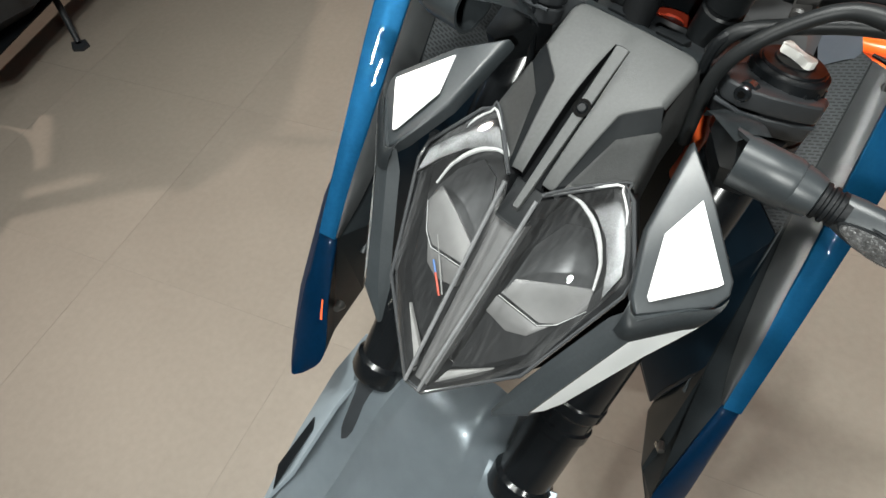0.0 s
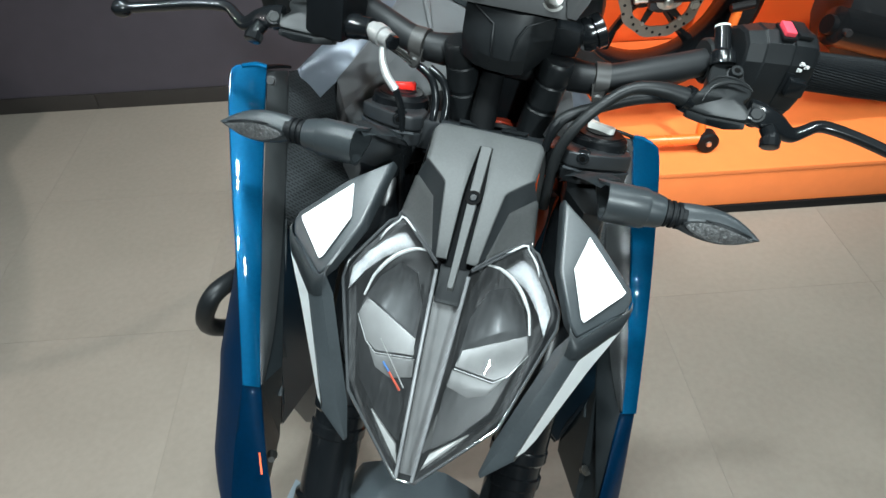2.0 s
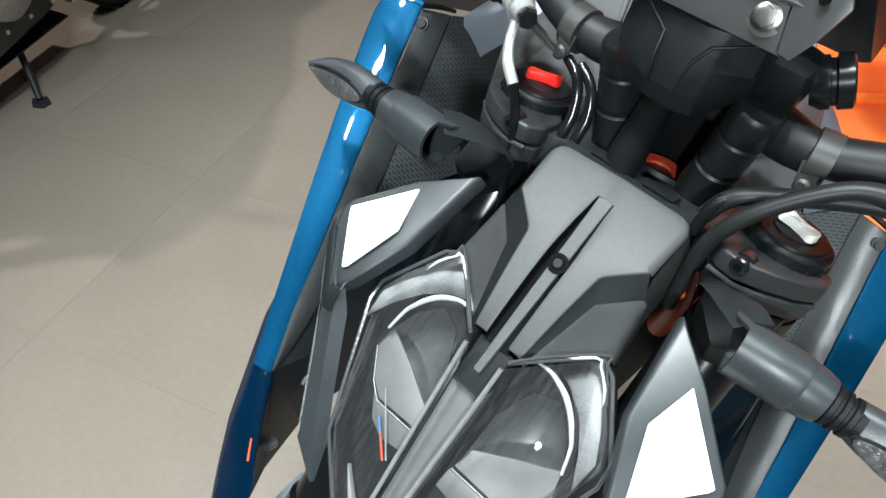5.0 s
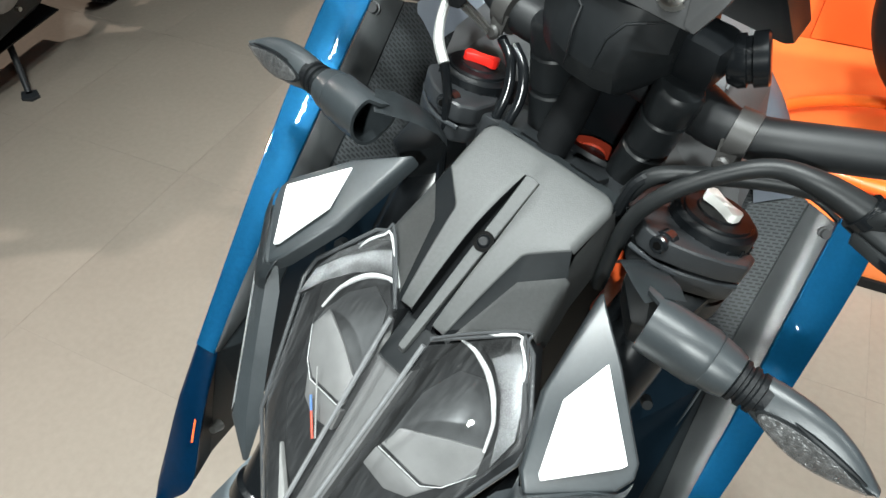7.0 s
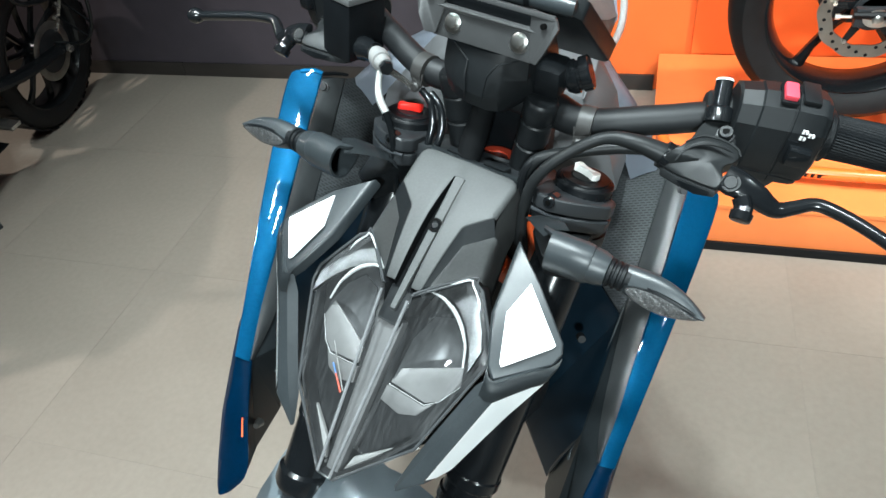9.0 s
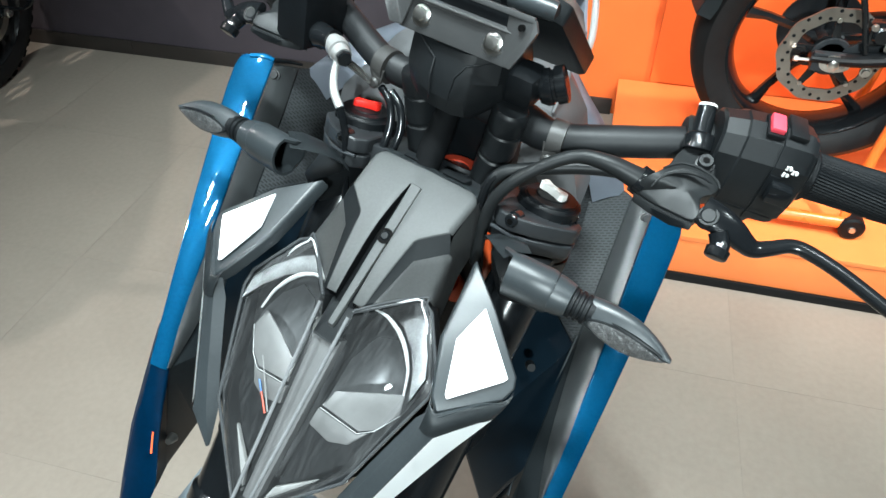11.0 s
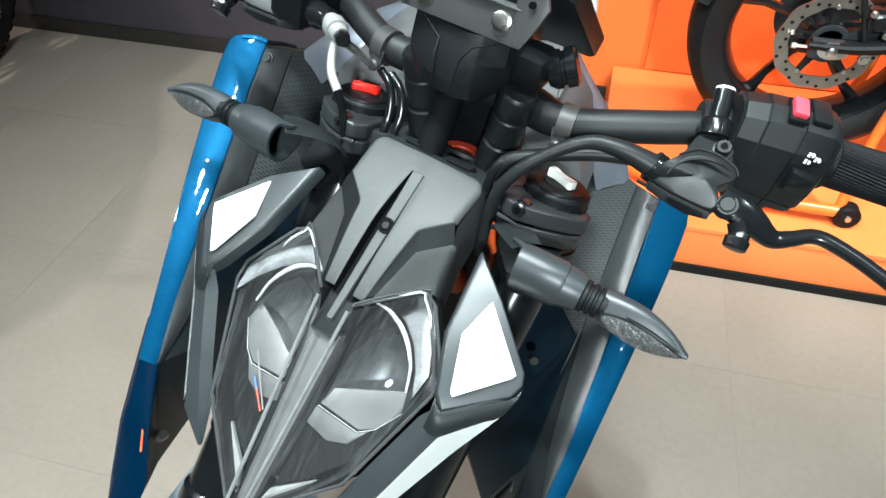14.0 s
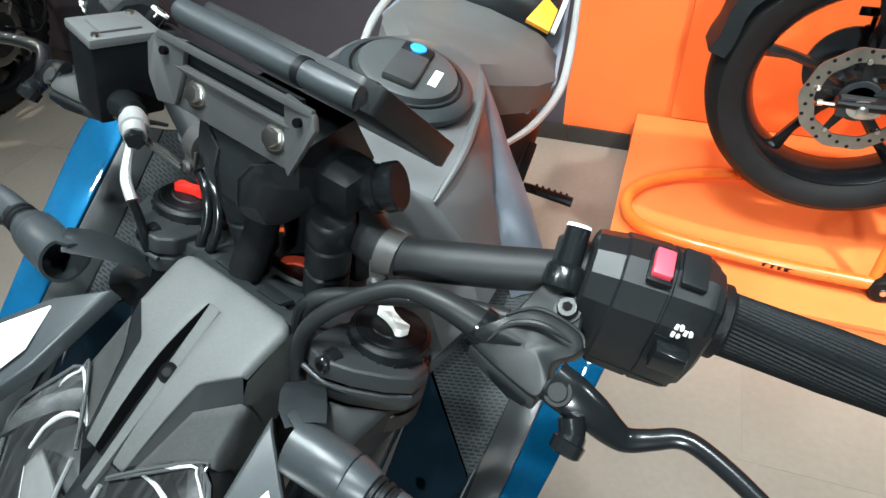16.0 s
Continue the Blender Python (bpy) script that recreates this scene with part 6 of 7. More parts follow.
def tank_and_seat():
    half = {
        0.150: [(0, 0.020), (0.040, 0.016), (0.075, -0.010), (0.110, -0.070), (0.090, -0.150)],
        0.178: [(0, 0.050), (0.060, 0.046), (0.092, 0.020), (0.128, -0.045), (0.110, -0.160)],
        0.230: [(0, 0.066), (0.064, 0.062), (0.098, 0.034), (0.136, -0.040), (0.120, -0.170)],
        0.320: [(0, 0.062), (0.058, 0.056), (0.080, 0.022), (0.098, -0.050), (0.095, -0.180)],
        0.420: [(0, 0.034), (0.042, 0.028), (0.054, 0.000), (0.064, -0.070), (0.070, -0.190)],
        0.520: [(0, -0.012), (0.038, -0.016), (0.052, -0.040), (0.062, -0.100), (0.065, -0.200)],
    }
    rings = []
    for y, pts in half.items():
        right = [V(x, y, z) for x, z in pts]
        rings.append(right + [V(-p.x, p.y, p.z) for p in reversed(right[1:])])
    bm = loft(rings)
    bevel(bm, 0.006, 2, 18)
    tank = fp("fuel_tank", bm, TANKGREY, "satin grey fuel tank", sharp=30)
    for s in (1, -1):
        inner = spline(mirror([(0.040, 0.420, 0.026), (0.058, 0.370, 0.024), (0.078, 0.320, 0.016), (0.092, 0.285, 0.006), (0.105, 0.258, -0.003), (0.1236, 0.238, -0.027), (0.150, 0.230, -0.065)], s), 5)
        outer = spline(mirror([(0.052, 0.430, 0.004), (0.080, 0.385, 0.003), (0.1000, 0.345, 0.001), (0.1180, 0.315, -0.002), (0.1348, 0.286, -0.006), (0.1600, 0.255, -0.024), (0.1810, 0.242, -0.0505)], s), 5)
        rows = []
        for q in range(6):
            f = q / 5
            rows.append([a_.lerp(b_, f) + V(0.30 * s, -0.1, 0.95) * 0.006 * math.sin(math.pi * f) for a_, b_ in zip(inner, outer)])
        blade = loft(rows, closed=False)
        bmesh.ops.solidify(blade, geom=blade.faces[:], thickness=0.003)
        part("tank_blade", blade, SILVER, tank, "slate blue tank side panel", sharp=50)
        line = mirror([(0.062, 0.176, 0.046), (0.066, 0.230, 0.060), (0.058, 0.320, 0.055), (0.042, 0.420, 0.026)], s)
        part("tank_rib", tube(line, [0.001, 0.004, 0.004, 0.001], 8, 4), TANKGREY, tank)
    c, n = V(0, 0.274, 0.0665), V(0, -0.03, 1).normalized()
    part("filler_cap", turned(c, c + n * 0.010, [(0, 0.056), (0.5, 0.056), (0.8, 0.053), (1, 0.047)], 40), GREYPLASTIC, tank, "round dark grey filler ring")
    part("filler_trim", ring_shape(c + n * 0.0100, n, 0.0450, 0.0014, 48, 8), GLOSSBLACK, tank)
    fcap = fp("filler_flap", turned(c + n * 0.0102, c + n * 0.017, [(0, 0.041), (0.7, 0.040), (1, 0.036)], 36), PANELGREY, "grey lockable filler flap")
    part("flap_ridge", box(-0.013, 0.013, 0.242, 0.286, 0.081, 0.089, 0.003), BOLTGREY, fcap)
    part("key_head", box(-0.013, 0.013, 0.2865, 0.302, 0.0805, 0.0885, 0.003), MATTE, fcap, "black key head")
    part("key_tag", turned((0.0, 0.2940, 0.0880), (0.0, 0.2940, 0.0905), [(0, 0.0068), (0.6, 0.0068), (1, 0.0050)], 18), BLUEKEY, fcap, "blue key tag")
    part("flap_label", box(0.020, 0.027, 0.258, 0.282, 0.0825, 0.0838, 0.0004), IVORY, fcap, "white label")
    srings = []
    for y, w, z in ((0.440, 0.050, 0.020), (0.500, 0.078, 0.000), (0.580, 0.105, -0.030), (0.680, 0.128, -0.062), (0.735, 0.118, -0.058), (0.760, 0.090, -0.064)):
        srings.append([V(-w, y, z - 0.060), V(-w, y, z - 0.020), V(-w * 0.75, y, z), V(0, y, z + 0.004), V(w * 0.75, y, z), V(w, y, z - 0.020), V(w, y, z - 0.060)])
    fp("rider_seat", loft(srings), SEATGREY, "grey vinyl rider seat", sharp=40)
    prings = []
    for y, w, z in ((0.765, 0.070, -0.030), (0.785, 0.090, -0.012), (0.900, 0.100, 0.000), (1.020, 0.080, 0.012), (1.060, 0.050, 0.010)):
        prings.append([V(-w, y, z - 0.070), V(-w, y, z - 0.015), V(-w * 0.8, y, z), V(w * 0.8, y, z), V(w, y, z - 0.015), V(w, y, z - 0.070)])
    fp("pillion_seat", loft(prings), MATTE, "black pillion seat pad", sharp=40)
    for s in (1, -1):
        strip = mirror([(0.086, 1.000, 0.010), (0.112, 0.860, -0.030), (0.133, 0.740, -0.072), (0.136, 0.660, -0.090), (0.118, 0.560, -0.092), (0.092, 0.470, -0.080)], s)
        fp("seat_strip", tube(strip, [0.003, 0.005, 0.006, 0.006, 0.005, 0.003], 10, 5), STRIPSILVER, "silver trim strip along the seat")
        tab = mirror([(0.055, 0.742, -0.046), (0.092, 0.746, -0.052), (0.092, 0.775, -0.030), (0.070, 0.780, -0.020)], s)
        tb = fp("tail_tab", slab(tab, (0, 0.006, -0.008), 0.001), AMBER, "orange tab at the seat joint")
        edge = mirror([(0.094, 0.745, -0.050), (0.101, 0.748, -0.052), (0.101, 0.785, -0.016), (0.094, 0.785, -0.016)], s)
        part("tab_edge", slab(edge, (0, 0.006, -0.006), 0.0006), IVORY, tb, "white edge")
        side = mirror([(0.128, 0.660, -0.080), (0.122, 0.740, -0.075), (0.104, 0.860, -0.040), (0.085, 1.080, 0.000), (0.070, 1.100, -0.050), (0.090, 0.800, -0.140), (0.110, 0.680, -0.150)], s)
        fp("tail_side", slab(side, (-0.006 * s, 0, 0), 0.002), SILVER, "silver grey tail side panel")


tank_and_seat()

# ---------------------------------------------------------------- the bike on the platform and its paddock stand
def platform_bike():
    """Rear half and front wheel of a black naked bike held up by the paddock stand."""
    hub = V(0.688, 1.920, 0.592)
    bike = empty("motorcycle", (0.9, 1.92, 0.157), "black sports motorcycle raised on an orange paddock stand", "motorcycle")
    I = Matrix.Identity(4)
    def p(name, bm, mat, label=""):
        return part(name, bm, mat, bike, label, I)
    wheel_parts(bike, hub, (0, 1, 0), 0.312, 0.150, I, 5)
    front = V(2.10, 1.920, 0.468)
    wheel_parts(bike, front, (0, 1, 0), 0.310, 0.115, I, 5)
    # rear disc: steel ring with holes, on a dark carrier
    rings = []
    for i in range(65):
        a = 2 * math.pi * i / 64
        wob = 1.0 + 0.02 * math.cos(10 * a)
        rings.append([hub + V(math.cos(a) * r * wob, -0.078 + dy, math.sin(a) * r * wob) for r, dy in ((0.117, -0.002), (0.117, 0.002), (0.086, 0.002), (0.086, -0.002))])
    bm = loft(rings, caps=False)
    bmesh.ops.remove_doubles(bm, verts=bm.verts, dist=1e-6)
    disc = p("brake_disc", bm, DISC, "drilled steel rear brake disc")
    for k in range(30):
        a = 2 * math.pi * k / 30
        r = 0.094 + 0.008 * (k % 3)
        c = hub + V(math.cos(a) * r, -0.0808, math.sin(a) * r)
        part("disc_hole", turned(c, c + V(0, 0.0006, 0), [(0, 0.0042), (1, 0.0042)], 10), BLACK, disc)
    for k in range(5):
        a = 2 * math.pi * (k + 0.2) / 5
        o, tang = V(math.cos(a), 0, math.sin(a)), V(-math.sin(a), 0, math.cos(a))
        arm_pts = [hub + o * 0.030 - tang * 0.012 + V(0, -0.080, 0), hub + o * 0.092 + tang * 0.010 + V(0, -0.080, 0), hub + o * 0.092 + tang * 0.022 + V(0, -0.080, 0), hub + o * 0.030 + tang * 0.012 + V(0, -0.080, 0)]
        part("carrier_arm", slab(arm_pts, (0, 0.006, 0), 0.001), GLOSSBLACK, disc)
        c = hub + o * 0.086 + tang * 0.014
        part("disc_bolt", turned(c + V(0, -0.084, 0), c + V(0, -0.079, 0), [(0, 0.005), (1, 0.006)], 8), STEEL, disc)
    p("disc_carrier", turned(hub + V(0, -0.080, 0), hub + V(0, -0.070, 0), [(0, 0.040), (0.5, 0.044), (1, 0.046)], 24), GLOSSBLACK, "black disc carrier")
    tone = p("tone_ring", turned(hub + V(0, -0.086, 0), hub + V(0, -0.081, 0), [(0, 0.044), (1, 0.046), (1, 0.034), (0, 0.034)], 40), GREASE, "slotted sensor ring")
    p("axle_nut", turned(hub + V(0, -0.135, 0), hub + V(0, -0.110, 0), [(0, 0.008), (0.1, 0.013), (0.6, 0.013), (0.62, 0.018), (1, 0.018)], 6), STEEL, "bright axle nut")
    plate = [hub + V(0.040 * math.cos(a) * (1.0 if math.cos(a) > 0 else 0.75), -0.1235, 0.021 * math.sin(a)) for a in [2 * math.pi * k / 14 for k in range(14)]]
    p("axle_plate", slab(plate, (0, 0.003, 0), 0.001), STEEL, "zinc axle plate")
    # swingarm and axle block
    arm = p("swingarm", tube([hub + V(-0.05, -0.105, 0.005), hub + V(0.06, -0.108, 0.01), hub + V(0.25, -0.11, 0.045), hub + V(0.50, -0.09, 0.06)], [0.020, 0.030, 0.032, 0.036], 14, 6, flat=0.55), BLACK, "black box-section swingarm")
    part("axle_block", box(hub.x - 0.045, hub.x + 0.03, hub.y - 0.120, hub.y - 0.100, hub.z - 0.022, hub.z + 0.022, 0.003), GREASE, arm)
    part("adjuster_bolt", turned(hub + V(-0.085, -0.11, 0.0), hub + V(-0.045, -0.11, 0.0), [(0, 0.007), (0.25, 0.007), (0.27, 0.004), (1, 0.004)], 8), STEEL, arm, "zinc chain adjuster bolt")
    part("arm_bolt", turned(hub + V(0.075, -0.128, -0.012), hub + V(0.075, -0.116, -0.012), [(0, 0.008), (0.5, 0.009), (0.52, 0.013), (1, 0.013)], 10), STEEL, arm)
    part("adjuster_plate", turned(hub + V(0.018, -0.124, 0.002), hub + V(0.018, -0.120, 0.002), [(0, 0.012), (1, 0.012)], 16), ALU, arm)
    p("swingarm_far", tube([hub + V(-0.05, 0.105, 0.005), hub + V(0.25, 0.11, 0.045), hub + V(0.50, 0.09, 0.06)], [0.020, 0.032, 0.036], 12, 6, flat=0.55), BLACK, "black swingarm leg")
    # caliper: bracket, two-lobed body, bolts and pad pin
    cal = p("brake_caliper", box(hub.x + 0.050, hub.x + 0.128, hub.y - 0.118, hub.y - 0.070, hub.z + 0.050, hub.z + 0.098, 0.010), GLOSSBLACK, "black rear brake caliper")
    part("caliper_lobe", turned(V(hub.x + 0.078, hub.y - 0.126, hub.z + 0.074), V(hub.x + 0.078, hub.y - 0.080, hub.z + 0.074), [(0, 0.016), (0.1, 0.021), (1, 0.022)], 20), GLOSSBLACK, cal)
    part("caliper_bracket", slab([hub + V(0.020, -0.094, 0.020), hub + V(0.060, -0.094, 0.056), hub + V(0.130, -0.094, 0.052), hub + V(0.140, -0.094, 0.020), hub + V(0.080, -0.094, 0.012)], (0, 0.010, 0), 0.002), GREASE, cal)
    for dx, dz in ((0.058, 0.092), (0.118, 0.086), (0.126, 0.058), (0.100, 0.046)):
        part("caliper_bolt", turned(V(hub.x + dx, hub.y - 0.126, hub.z + dz), V(hub.x + dx, hub.y - 0.114, hub.z + dz), [(0, 0.0055), (0.6, 0.006), (0.62, 0.008), (1, 0.008)], 8), STEEL, cal)
    # chain guard with long slots
    guard = p("chain_guard", box(hub.x - 0.03, hub.x + 0.36, hub.y + 0.060, hub.y + 0.066, hub.z + 0.130, hub.z + 0.150, 0.003), BLACK, "black slotted chain guard")
    part("guard_bar", box(hub.x - 0.01, hub.x + 0.36, hub.y + 0.060, hub.y + 0.066, hub.z + 0.095, hub.z + 0.110, 0.003), BLACK, guard)
    for q in (0.0, 0.12, 0.24, 0.345):
        part("guard_web", box(hub.x + q, hub.x + q + 0.012, hub.y + 0.060, hub.y + 0.066, hub.z + 0.1105, hub.z + 0.1295), BLACK, guard)
    p("brake_line", tube([V(hub.x + 0.11, hub.y - 0.10, hub.z + 0.11), V(hub.x + 0.20, hub.y - 0.12, hub.z + 0.13), V(hub.x + 0.40, hub.y - 0.11, hub.z + 0.12)], 0.005, 8, 6), RUBBER, "black brake line")
    p("chain", tube([hub + V(0.0, 0.085, 0.098), hub + V(0.25, 0.085, 0.085), hub + V(0.52, 0.085, 0.075)], 0.008, 6, 4), GREASE, "drive chain")
    sprocket = turned(hub + V(0, 0.080, 0), hub + V(0, 0.087, 0), [(0, 0.100), (1, 0.100)], 36)
    p("sprocket", sprocket, GREASE, "dark toothed rear sprocket")
    # hugger with its plate holder
    rings = []
    for i in range(13):
        a = radians(100 + 68 * i / 12)
        r = 0.335 + 0.010 * math.sin(i)
        rings.append([hub + V(math.cos(a) * (r + q), y, math.sin(a) * (r + q)) for y, q in ((-0.085, -0.035), (-0.075, 0.0), (0, 0.010), (0.075, 0.0), (0.085, -0.035))])
    bm = loft(rings, closed=False)
    bmesh.ops.solidify(bm, geom=bm.faces[:], thickness=0.004)
    p("rear_hugger", bm, GREYPLASTIC, "dark grey rear hugger")
    p("hugger_stay", tube([hub + V(0.06, -0.115, 0.03), hub + V(0.00, -0.110, 0.18), hub + V(-0.10, -0.085, 0.335)], 0.007, 8, 4), GLOSSBLACK, "black hugger stay")
    # silencer, engine, frame and tail, mostly out of sight
    sil = p("silencer", turned((1.16, 1.80, 0.500), (1.46, 1.84, 0.40), [(0, 0.030), (0.03, 0.052), (0.5, 0.056), (0.95, 0.050), (1, 0.030)], 24), GLOSSBLACK, "short black silencer")
    part("silencer_tip", turned((1.145, 1.798, 0.505), (1.17, 1.801, 0.497), [(0, 0.026), (1, 0.028)], 18), BLACK, sil)
    rings = []
    for x, w, z0, z1 in ((1.24, 0.09, 0.38, 0.66), (1.30, 0.13, 0.30, 0.76), (1.52, 0.15, 0.28, 0.80), (1.70, 0.13, 0.32, 0.72), (1.76, 0.08, 0.42, 0.62)):
        rings.append([V(x, 1.95 + y * w, z) for y, z in ((-1, z0 + 0.05), (-0.7, z0), (0.7, z0), (1, z0 + 0.05), (1, z1 - 0.06), (0.6, z1), (-0.6, z1), (-1, z1 - 0.06))])
    p("engine", loft(rings), GREASE, "dark engine block")
    for q in (-1, 1):
        p("frame_tube", tube([V(1.20, 1.95 + 0.11 * q, 0.62), V(1.45, 1.95 + 0.13 * q, 0.84), V(1.85, 1.95 + 0.05 * q, 0.98)], 0.016, 10, 5), ORANGE, "orange trellis frame tube")
        p("fork_leg", tube([V(1.88, 1.95 + 0.09 * q, 1.02), V(2.12, 1.95 + 0.09 * q, 0.468)], 0.026, 14, 4), GLOSSBLACK, "black fork leg")
    rings = []
    for x, w, z0, z1 in ((0.62, 0.03, 0.98, 1.02), (0.80, 0.07, 0.90, 0.97), (1.10, 0.10, 0.82, 0.92), (1.35, 0.11, 0.82, 0.94), (1.60, 0.13, 0.86, 1.06), (1.84, 0.09, 0.92, 1.04)):
        rings.append([V(x, 1.95 - w, z0), V(x, 1.95 + w, z0), V(x, 1.95 + w, z1 - 0.03), V(x, 1.95 + w * 0.6, z1), V(x, 1.95 - w * 0.6, z1), V(x, 1.95 - w, z1 - 0.03)])
    p("seat_and_tank", loft(rings), MATTE, "black seat and tank")
    p("footrest", tube([V(1.18, 1.83, 0.50), V(1.18, 1.74, 0.50)], 0.010, 10, 3), GREASE, "alloy footrest")


platform_bike()


def paddock_stand():
    """Orange tubular rear stand with rubber rollers, a printed side and two arms up to the axle."""
    st = empty("paddock_stand", (0.55, 1.95, 0.157), "orange tubular paddock stand on small rollers", "stand")
    I = Matrix.Identity(4)
    path = [V(0.86, 1.737, 0.196), V(0.66, 1.745, 0.194), V(0.44, 1.772, 0.190), V(0.310, 1.812, 0.185), V(0.258, 1.885, 0.180), V(0.262, 1.975, 0.180), V(0.330, 2.055, 0.185), V(0.46, 2.115, 0.190), V(0.66, 2.150, 0.194), V(0.86, 2.160, 0.196)]
    part("frame_loop", tube(path, 0.0165, 16, 6), ORANGETUBE, st, "orange enamelled tube", I)
    for y in (1.737, 2.160):
        r = part("roller", turned((0.862, y - 0.020, 0.190), (0.862, y + 0.020, 0.190), [(0, 0.026), (0.1, 0.032), (0.9, 0.032), (1, 0.026)], 24), RUBBER, st, "dark rubber roller", I)
        part("roller_bolt", turned((0.862, y - 0.024, 0.190), (0.862, y - 0.019, 0.190), [(0, 0.008), (1, 0.010)], 8), STEEL, r)
    for y, w in ((1.742, 1.79), (2.155, 2.05)):
        part("upright", tube([V(0.84, y, 0.200), V(0.86, w, 0.38), V(0.88, w, 0.560)], 0.013, 12, 5), ORANGETUBE, st, "orange upright", I)
        part("arm_rest", tube([V(0.86, w, 0.568), V(0.92, w, 0.578)], 0.012, 10, 3), RUBBER, st, "black rubber rest", I)
    for k, (x0, x1) in enumerate(((0.598, 0.612), (0.617, 0.627), (0.632, 0.642), (0.647, 0.672))):
        y = 1.7478 - 0.0165 - (x0 - 0.63) * 0.10
        part("print_mark", box(x0, x1, y - 0.0006, y + 0.004, 0.189, 0.200, 0), BLACK, st, "black printed mark", I)


paddock_stand()


# ---------------------------------------------------------------- the dark bike by the wall
def parked_bike():
    """Black adventure bike on its side stand, back wheel to the wall."""
    bike = empty("motorcycle", (-2.30, 1.6, 0.0), "black adventure motorcycle parked on its side stand", "motorcycle")
    lean = Matrix.Translation((-2.21, 2.10, 0.0)) @ Matrix.Rotation(radians(8), 4, "Z") @ Matrix.Rotation(radians(10), 4, "Y")
    def p(name, bm, mat, label=""):
        return part(name, bm, mat, bike, label, lean)
    wheel_parts(bike, (0, 0, 0.318), (1, 0, 0), 0.318, 0.150, lean, 10)
    wheel_parts(bike, (0, -1.45, 0.325), (1, 0, 0), 0.325, 0.105, lean, 10)
    # knobbly tread blocks
    for k in range(40):
        a = 2 * math.pi * k / 40
        o = V(0, math.cos(a), math.sin(a))
        tang = V(0, -math.sin(a), math.cos(a))
        for q in (-1, 1):
            c = V(0.036 * q, 0, 0.318) + o * 0.312
            blk = [c + V(0.024 * i, 0, 0) + tang * 0.016 * j for i, j in ((-1, -1), (1, -1), (1, 1), (-1, 1))]
            p("tread_block", slab(blk, o * 0.005, 0), TYRE)
    for q in (-1, 1):
        p("swingarm_leg", tube([V(0.105 * q, 0.04, 0.318), V(0.10 * q, -0.25, 0.34), V(0.07 * q, -0.50, 0.40)], [0.024, 0.028, 0.030], 12, 5, flat=0.6), GLOSSBLACK, "black swingarm leg")
        p("subframe_tube", tube([V(0.12 * q, 0.15, 0.98), V(0.12 * q, -0.25, 0.86), V(0.10 * q, -0.50, 0.55)], 0.012, 10, 5), GLOSSBLACK, "black subframe tube")
        p("carrier_rail", tube([V(0.17 * q, 0.28, 0.72), V(0.185 * q, 0.23, 0.60), V(0.18 * q, 0.05, 0.56), V(0.175 * q, -0.22, 0.62), V(0.15 * q, -0.25, 0.86), V(0.16 * q, 0.22, 0.92), V(0.17 * q, 0.28, 0.72)], 0.009, 10, 5), GLOSSBLACK, "black tubular pannier rail")
        p("shock_link", tube([V(0.04 * q, -0.35, 0.42), V(0.04 * q, -0.30, 0.70)], 0.020, 10, 3), GREASE)
        p("fork_leg", tube([V(0.10 * q, -1.45, 0.325), V(0.10 * q, -1.12, 1.05)], 0.026, 12, 4), GLOSSBLACK, "black fork leg")
    p("brake_disc", ring_shape((0.088, 0, 0.318), (1, 0, 0), 0.100, 0.016, 40, 6, 0.12), DISC, "steel rear brake disc")
    p("sprocket", turned((0.078, 0, 0.318), (0.086, 0, 0.318), [(0, 0.09), (1, 0.09)], 30), GREASE)
    p("axle_nut", turned((0.130, 0.04, 0.318), (0.148, 0.04, 0.318), [(0, 0.018), (0.5, 0.018), (0.6, 0.012), (1, 0.012)], 8), STEEL, "bright axle nut")
    rings = []
    for y, w, z0, z1 in ((-0.42, 0.09, 0.30, 0.60), (-0.52, 0.15, 0.22, 0.68), (-0.80, 0.17, 0.20, 0.72), (-1.00, 0.13, 0.22, 0.64), (-1.06, 0.08, 0.30, 0.52)):
        rings.append([V(-w, y, z0 + 0.05), V(-w * 0.7, y, z0), V(w * 0.7, y, z0), V(w, y, z0 + 0.05), V(w, y, z1 - 0.06), V(w * 0.6, y, z1), V(-w * 0.6, y, z1), V(-w, y, z1 - 0.06)])
    eng = p("engine", loft(rings), GREASE, "dark engine block")
    part("clutch_cover", turned((0.165, -0.70, 0.42), (0.200, -0.70, 0.42), [(0, 0.095), (0.7, 0.088), (1, 0.070)], 24), ALU, eng)
    for q in range(4):
        part("engine_bolt", turned((0.168, -0.55 - 0.1 * q, 0.31), (0.182, -0.55 - 0.1 * q, 0.31), [(0, 0.010), (1, 0.008)], 8), STEEL, eng)
    p("skid_plate", slab([V(-0.13, -0.45, 0.185), V(0.13, -0.45, 0.185), V(0.14, -1.00, 0.185), V(0.10, -1.12, 0.30), V(-0.10, -1.12, 0.30), V(-0.14, -1.00, 0.185)], (0, 0, 0.006), 0.002), BLACK, "black skid plate")
    rings = []
    for y, w, z0, z1 in ((0.30, 0.06, 0.90, 0.96), (0.10, 0.12, 0.84, 0.96), (-0.30, 0.14, 0.78, 0.90), (-0.60, 0.16, 0.72, 1.02), (-1.00, 0.18, 0.70, 1.10), (-1.20, 0.10, 0.80, 1.06)):
        rings.append([V(-w, y, z0), V(w, y, z0), V(w, y, z1 - 0.04), V(w * 0.6, y, z1), V(-w * 0.6, y, z1), V(-w, y, z1 - 0.04)])
    p("tank_and_seat", loft(rings), MATTE, "black tank and seat")
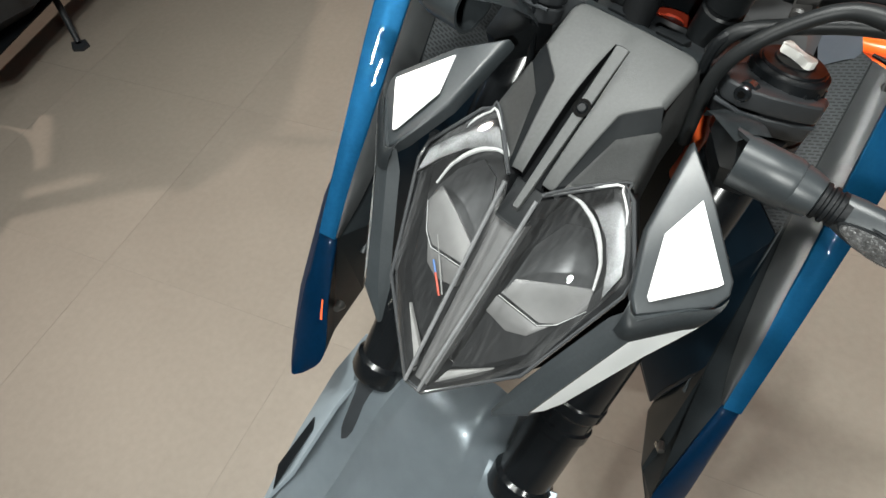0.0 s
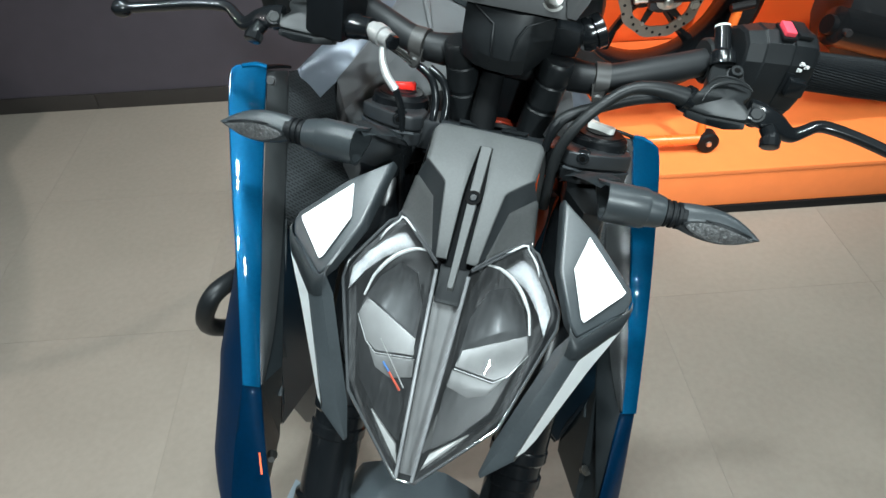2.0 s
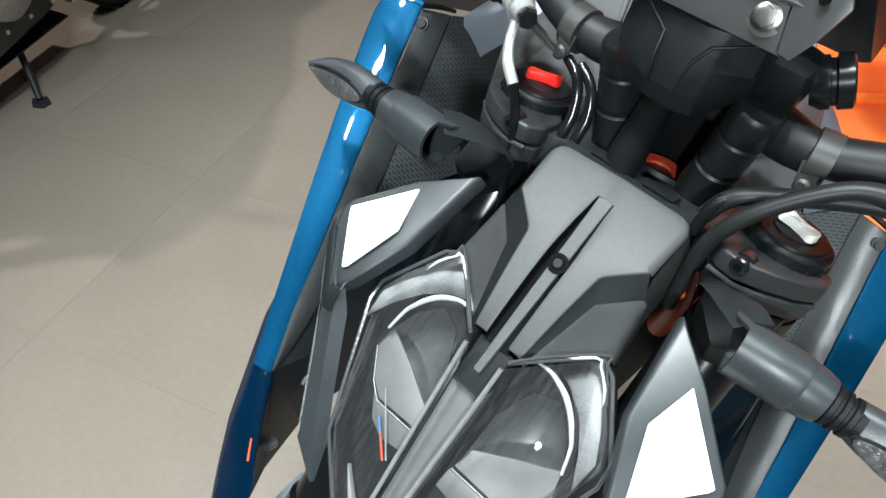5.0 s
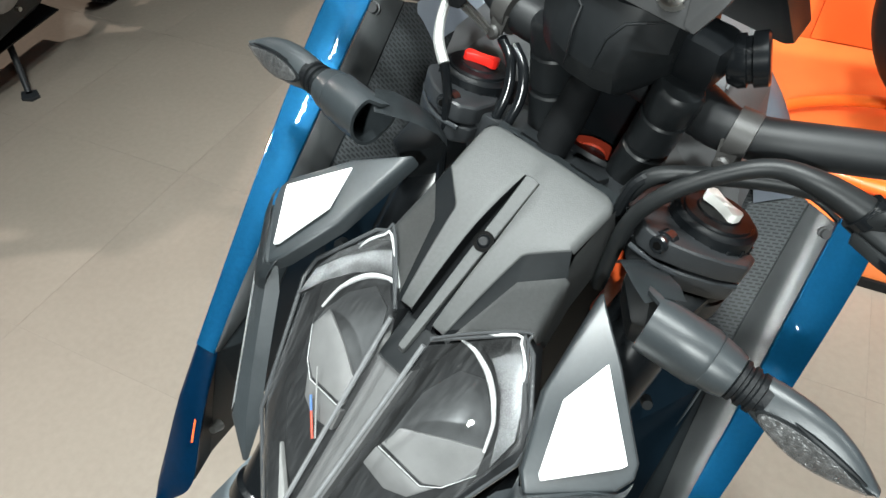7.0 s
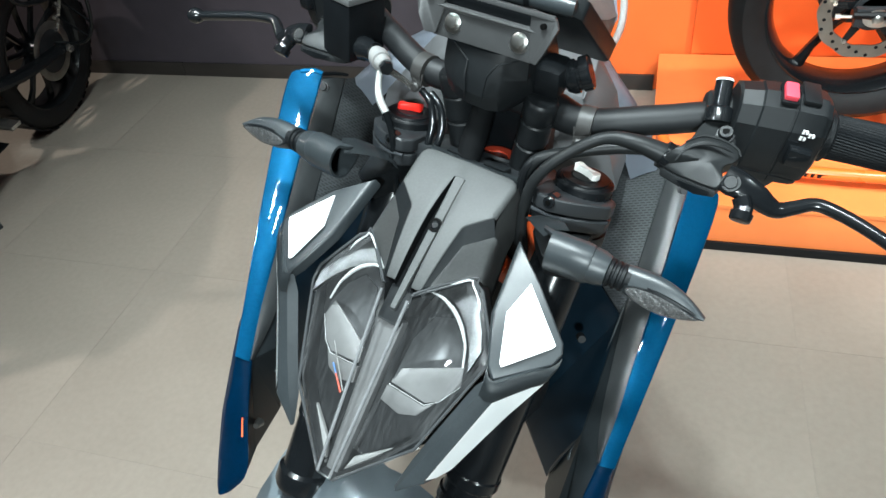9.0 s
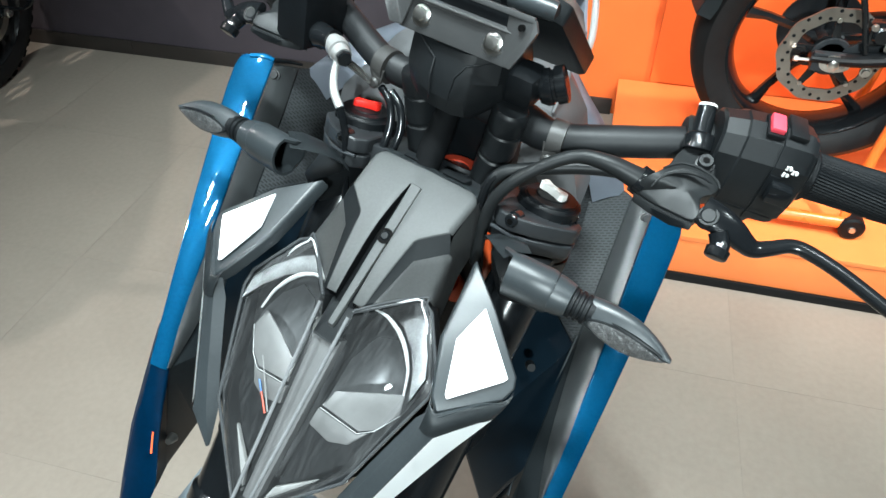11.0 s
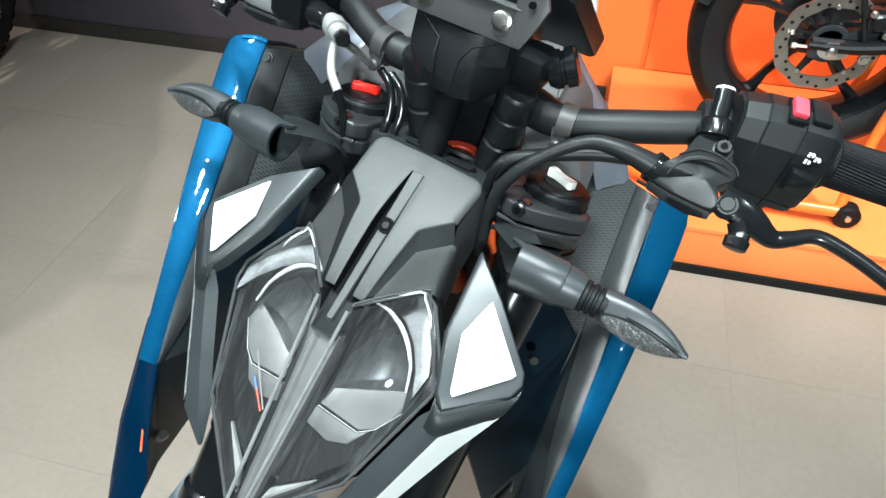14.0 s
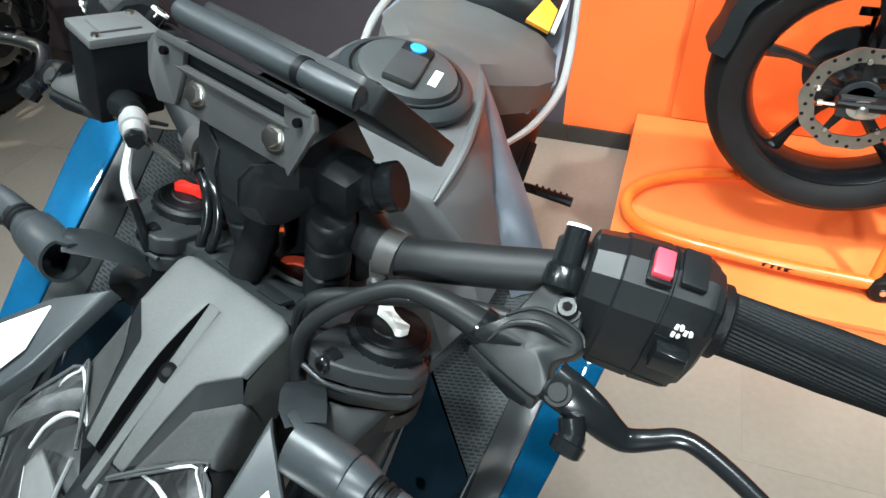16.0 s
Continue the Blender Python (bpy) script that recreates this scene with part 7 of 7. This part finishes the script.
    p("handlebar", tube([V(-0.40, -0.95, 1.16), V(-0.20, -1.04, 1.14), V(0.20, -1.04, 1.14), V(0.40, -0.95, 1.16)], 0.013, 10, 5), GLOSSBLACK, "black handlebar")
    p("footrest", box(0.14, 0.23, -0.52, -0.47, 0.30, 0.315, 0.003), STEEL, "steel footrest")
    W = Matrix.Identity(4)
    part("rack_hoop", tube([V(-2.02, 2.17, 0.70), V(-1.93, 2.20, 0.62), V(-1.885, 2.20, 0.55), V(-1.871, 2.20, 0.50), V(-1.893, 2.20, 0.40), V(-1.935, 2.20, 0.33), V(-1.990, 2.19, 0.30), V(-2.080, 2.15, 0.32)], 0.007, 10, 4), GLOSSBLACK, bike, "black tubular rack hoop", W)
    part("rack_bar", tube([V(-1.915, 2.20, 0.60), V(-2.115, 2.19, 0.29)], 0.006, 8, 2), STEEL, bike, "bright rack stay", W)
    for a, b in ((V(-1.955, 2.20, 0.54), V(-1.878, 2.20, 0.47)), (V(-2.00, 2.20, 0.47), V(-1.905, 2.20, 0.385)), (V(-2.04, 2.19, 0.41), V(-1.945, 2.20, 0.325))):
        part("rack_rung", tube([a, b], 0.004, 8, 2), GLOSSBLACK, bike, "", W)
    for k in range(5):
        c = V(-1.945 - 0.032 * k, 2.183, 0.56 - 0.050 * k)
        part("rack_bolt", turned(c, c + V(0.003, -0.012, 0), [(0, 0.010), (1, 0.008)], 8), STEEL, bike, "zinc bolt", W)
    stand = part("side_stand", tube([V(-2.22, 1.60, 0.30), V(-2.04, 1.49, 0.14), V(-1.925, 1.405, 0.016)], [0.013, 0.012, 0.010], 12, 4), GREASE, bike, "dark side stand leg", Matrix.Identity(4))
    part("stand_foot", slab([V(-1.965, 1.405, 0.010), V(-1.930, 1.375, 0.010), V(-1.895, 1.385, 0.010), V(-1.890, 1.415, 0.010), V(-1.925, 1.435, 0.010)], (0, 0, -0.010), 0.001), GREASE, stand)
    part("stand_spring", tube([V(-2.17, 1.555, 0.262), V(-2.06, 1.488, 0.150)], 0.008, 10, 3), STEEL, stand, "zinc return spring")


parked_bike()

# ---------------------------------------------------------------- floor tiles
def floor_tiles():
    bed = bpy.data.objects["floor"]
    me = finish(box(-0.2996, 0.2996, -0.2996, 0.2996, -0.0016, 0.0, 0.0), "tile", TILE)
    for i in range(-8, 8):
        for j in range(-8, 4):
            ob = new("tile", me)
            ob.parent = bed
            ob.location = (0.3 + 0.6 * i, 0.4 + 0.6 * j, 0.0)


floor_tiles()
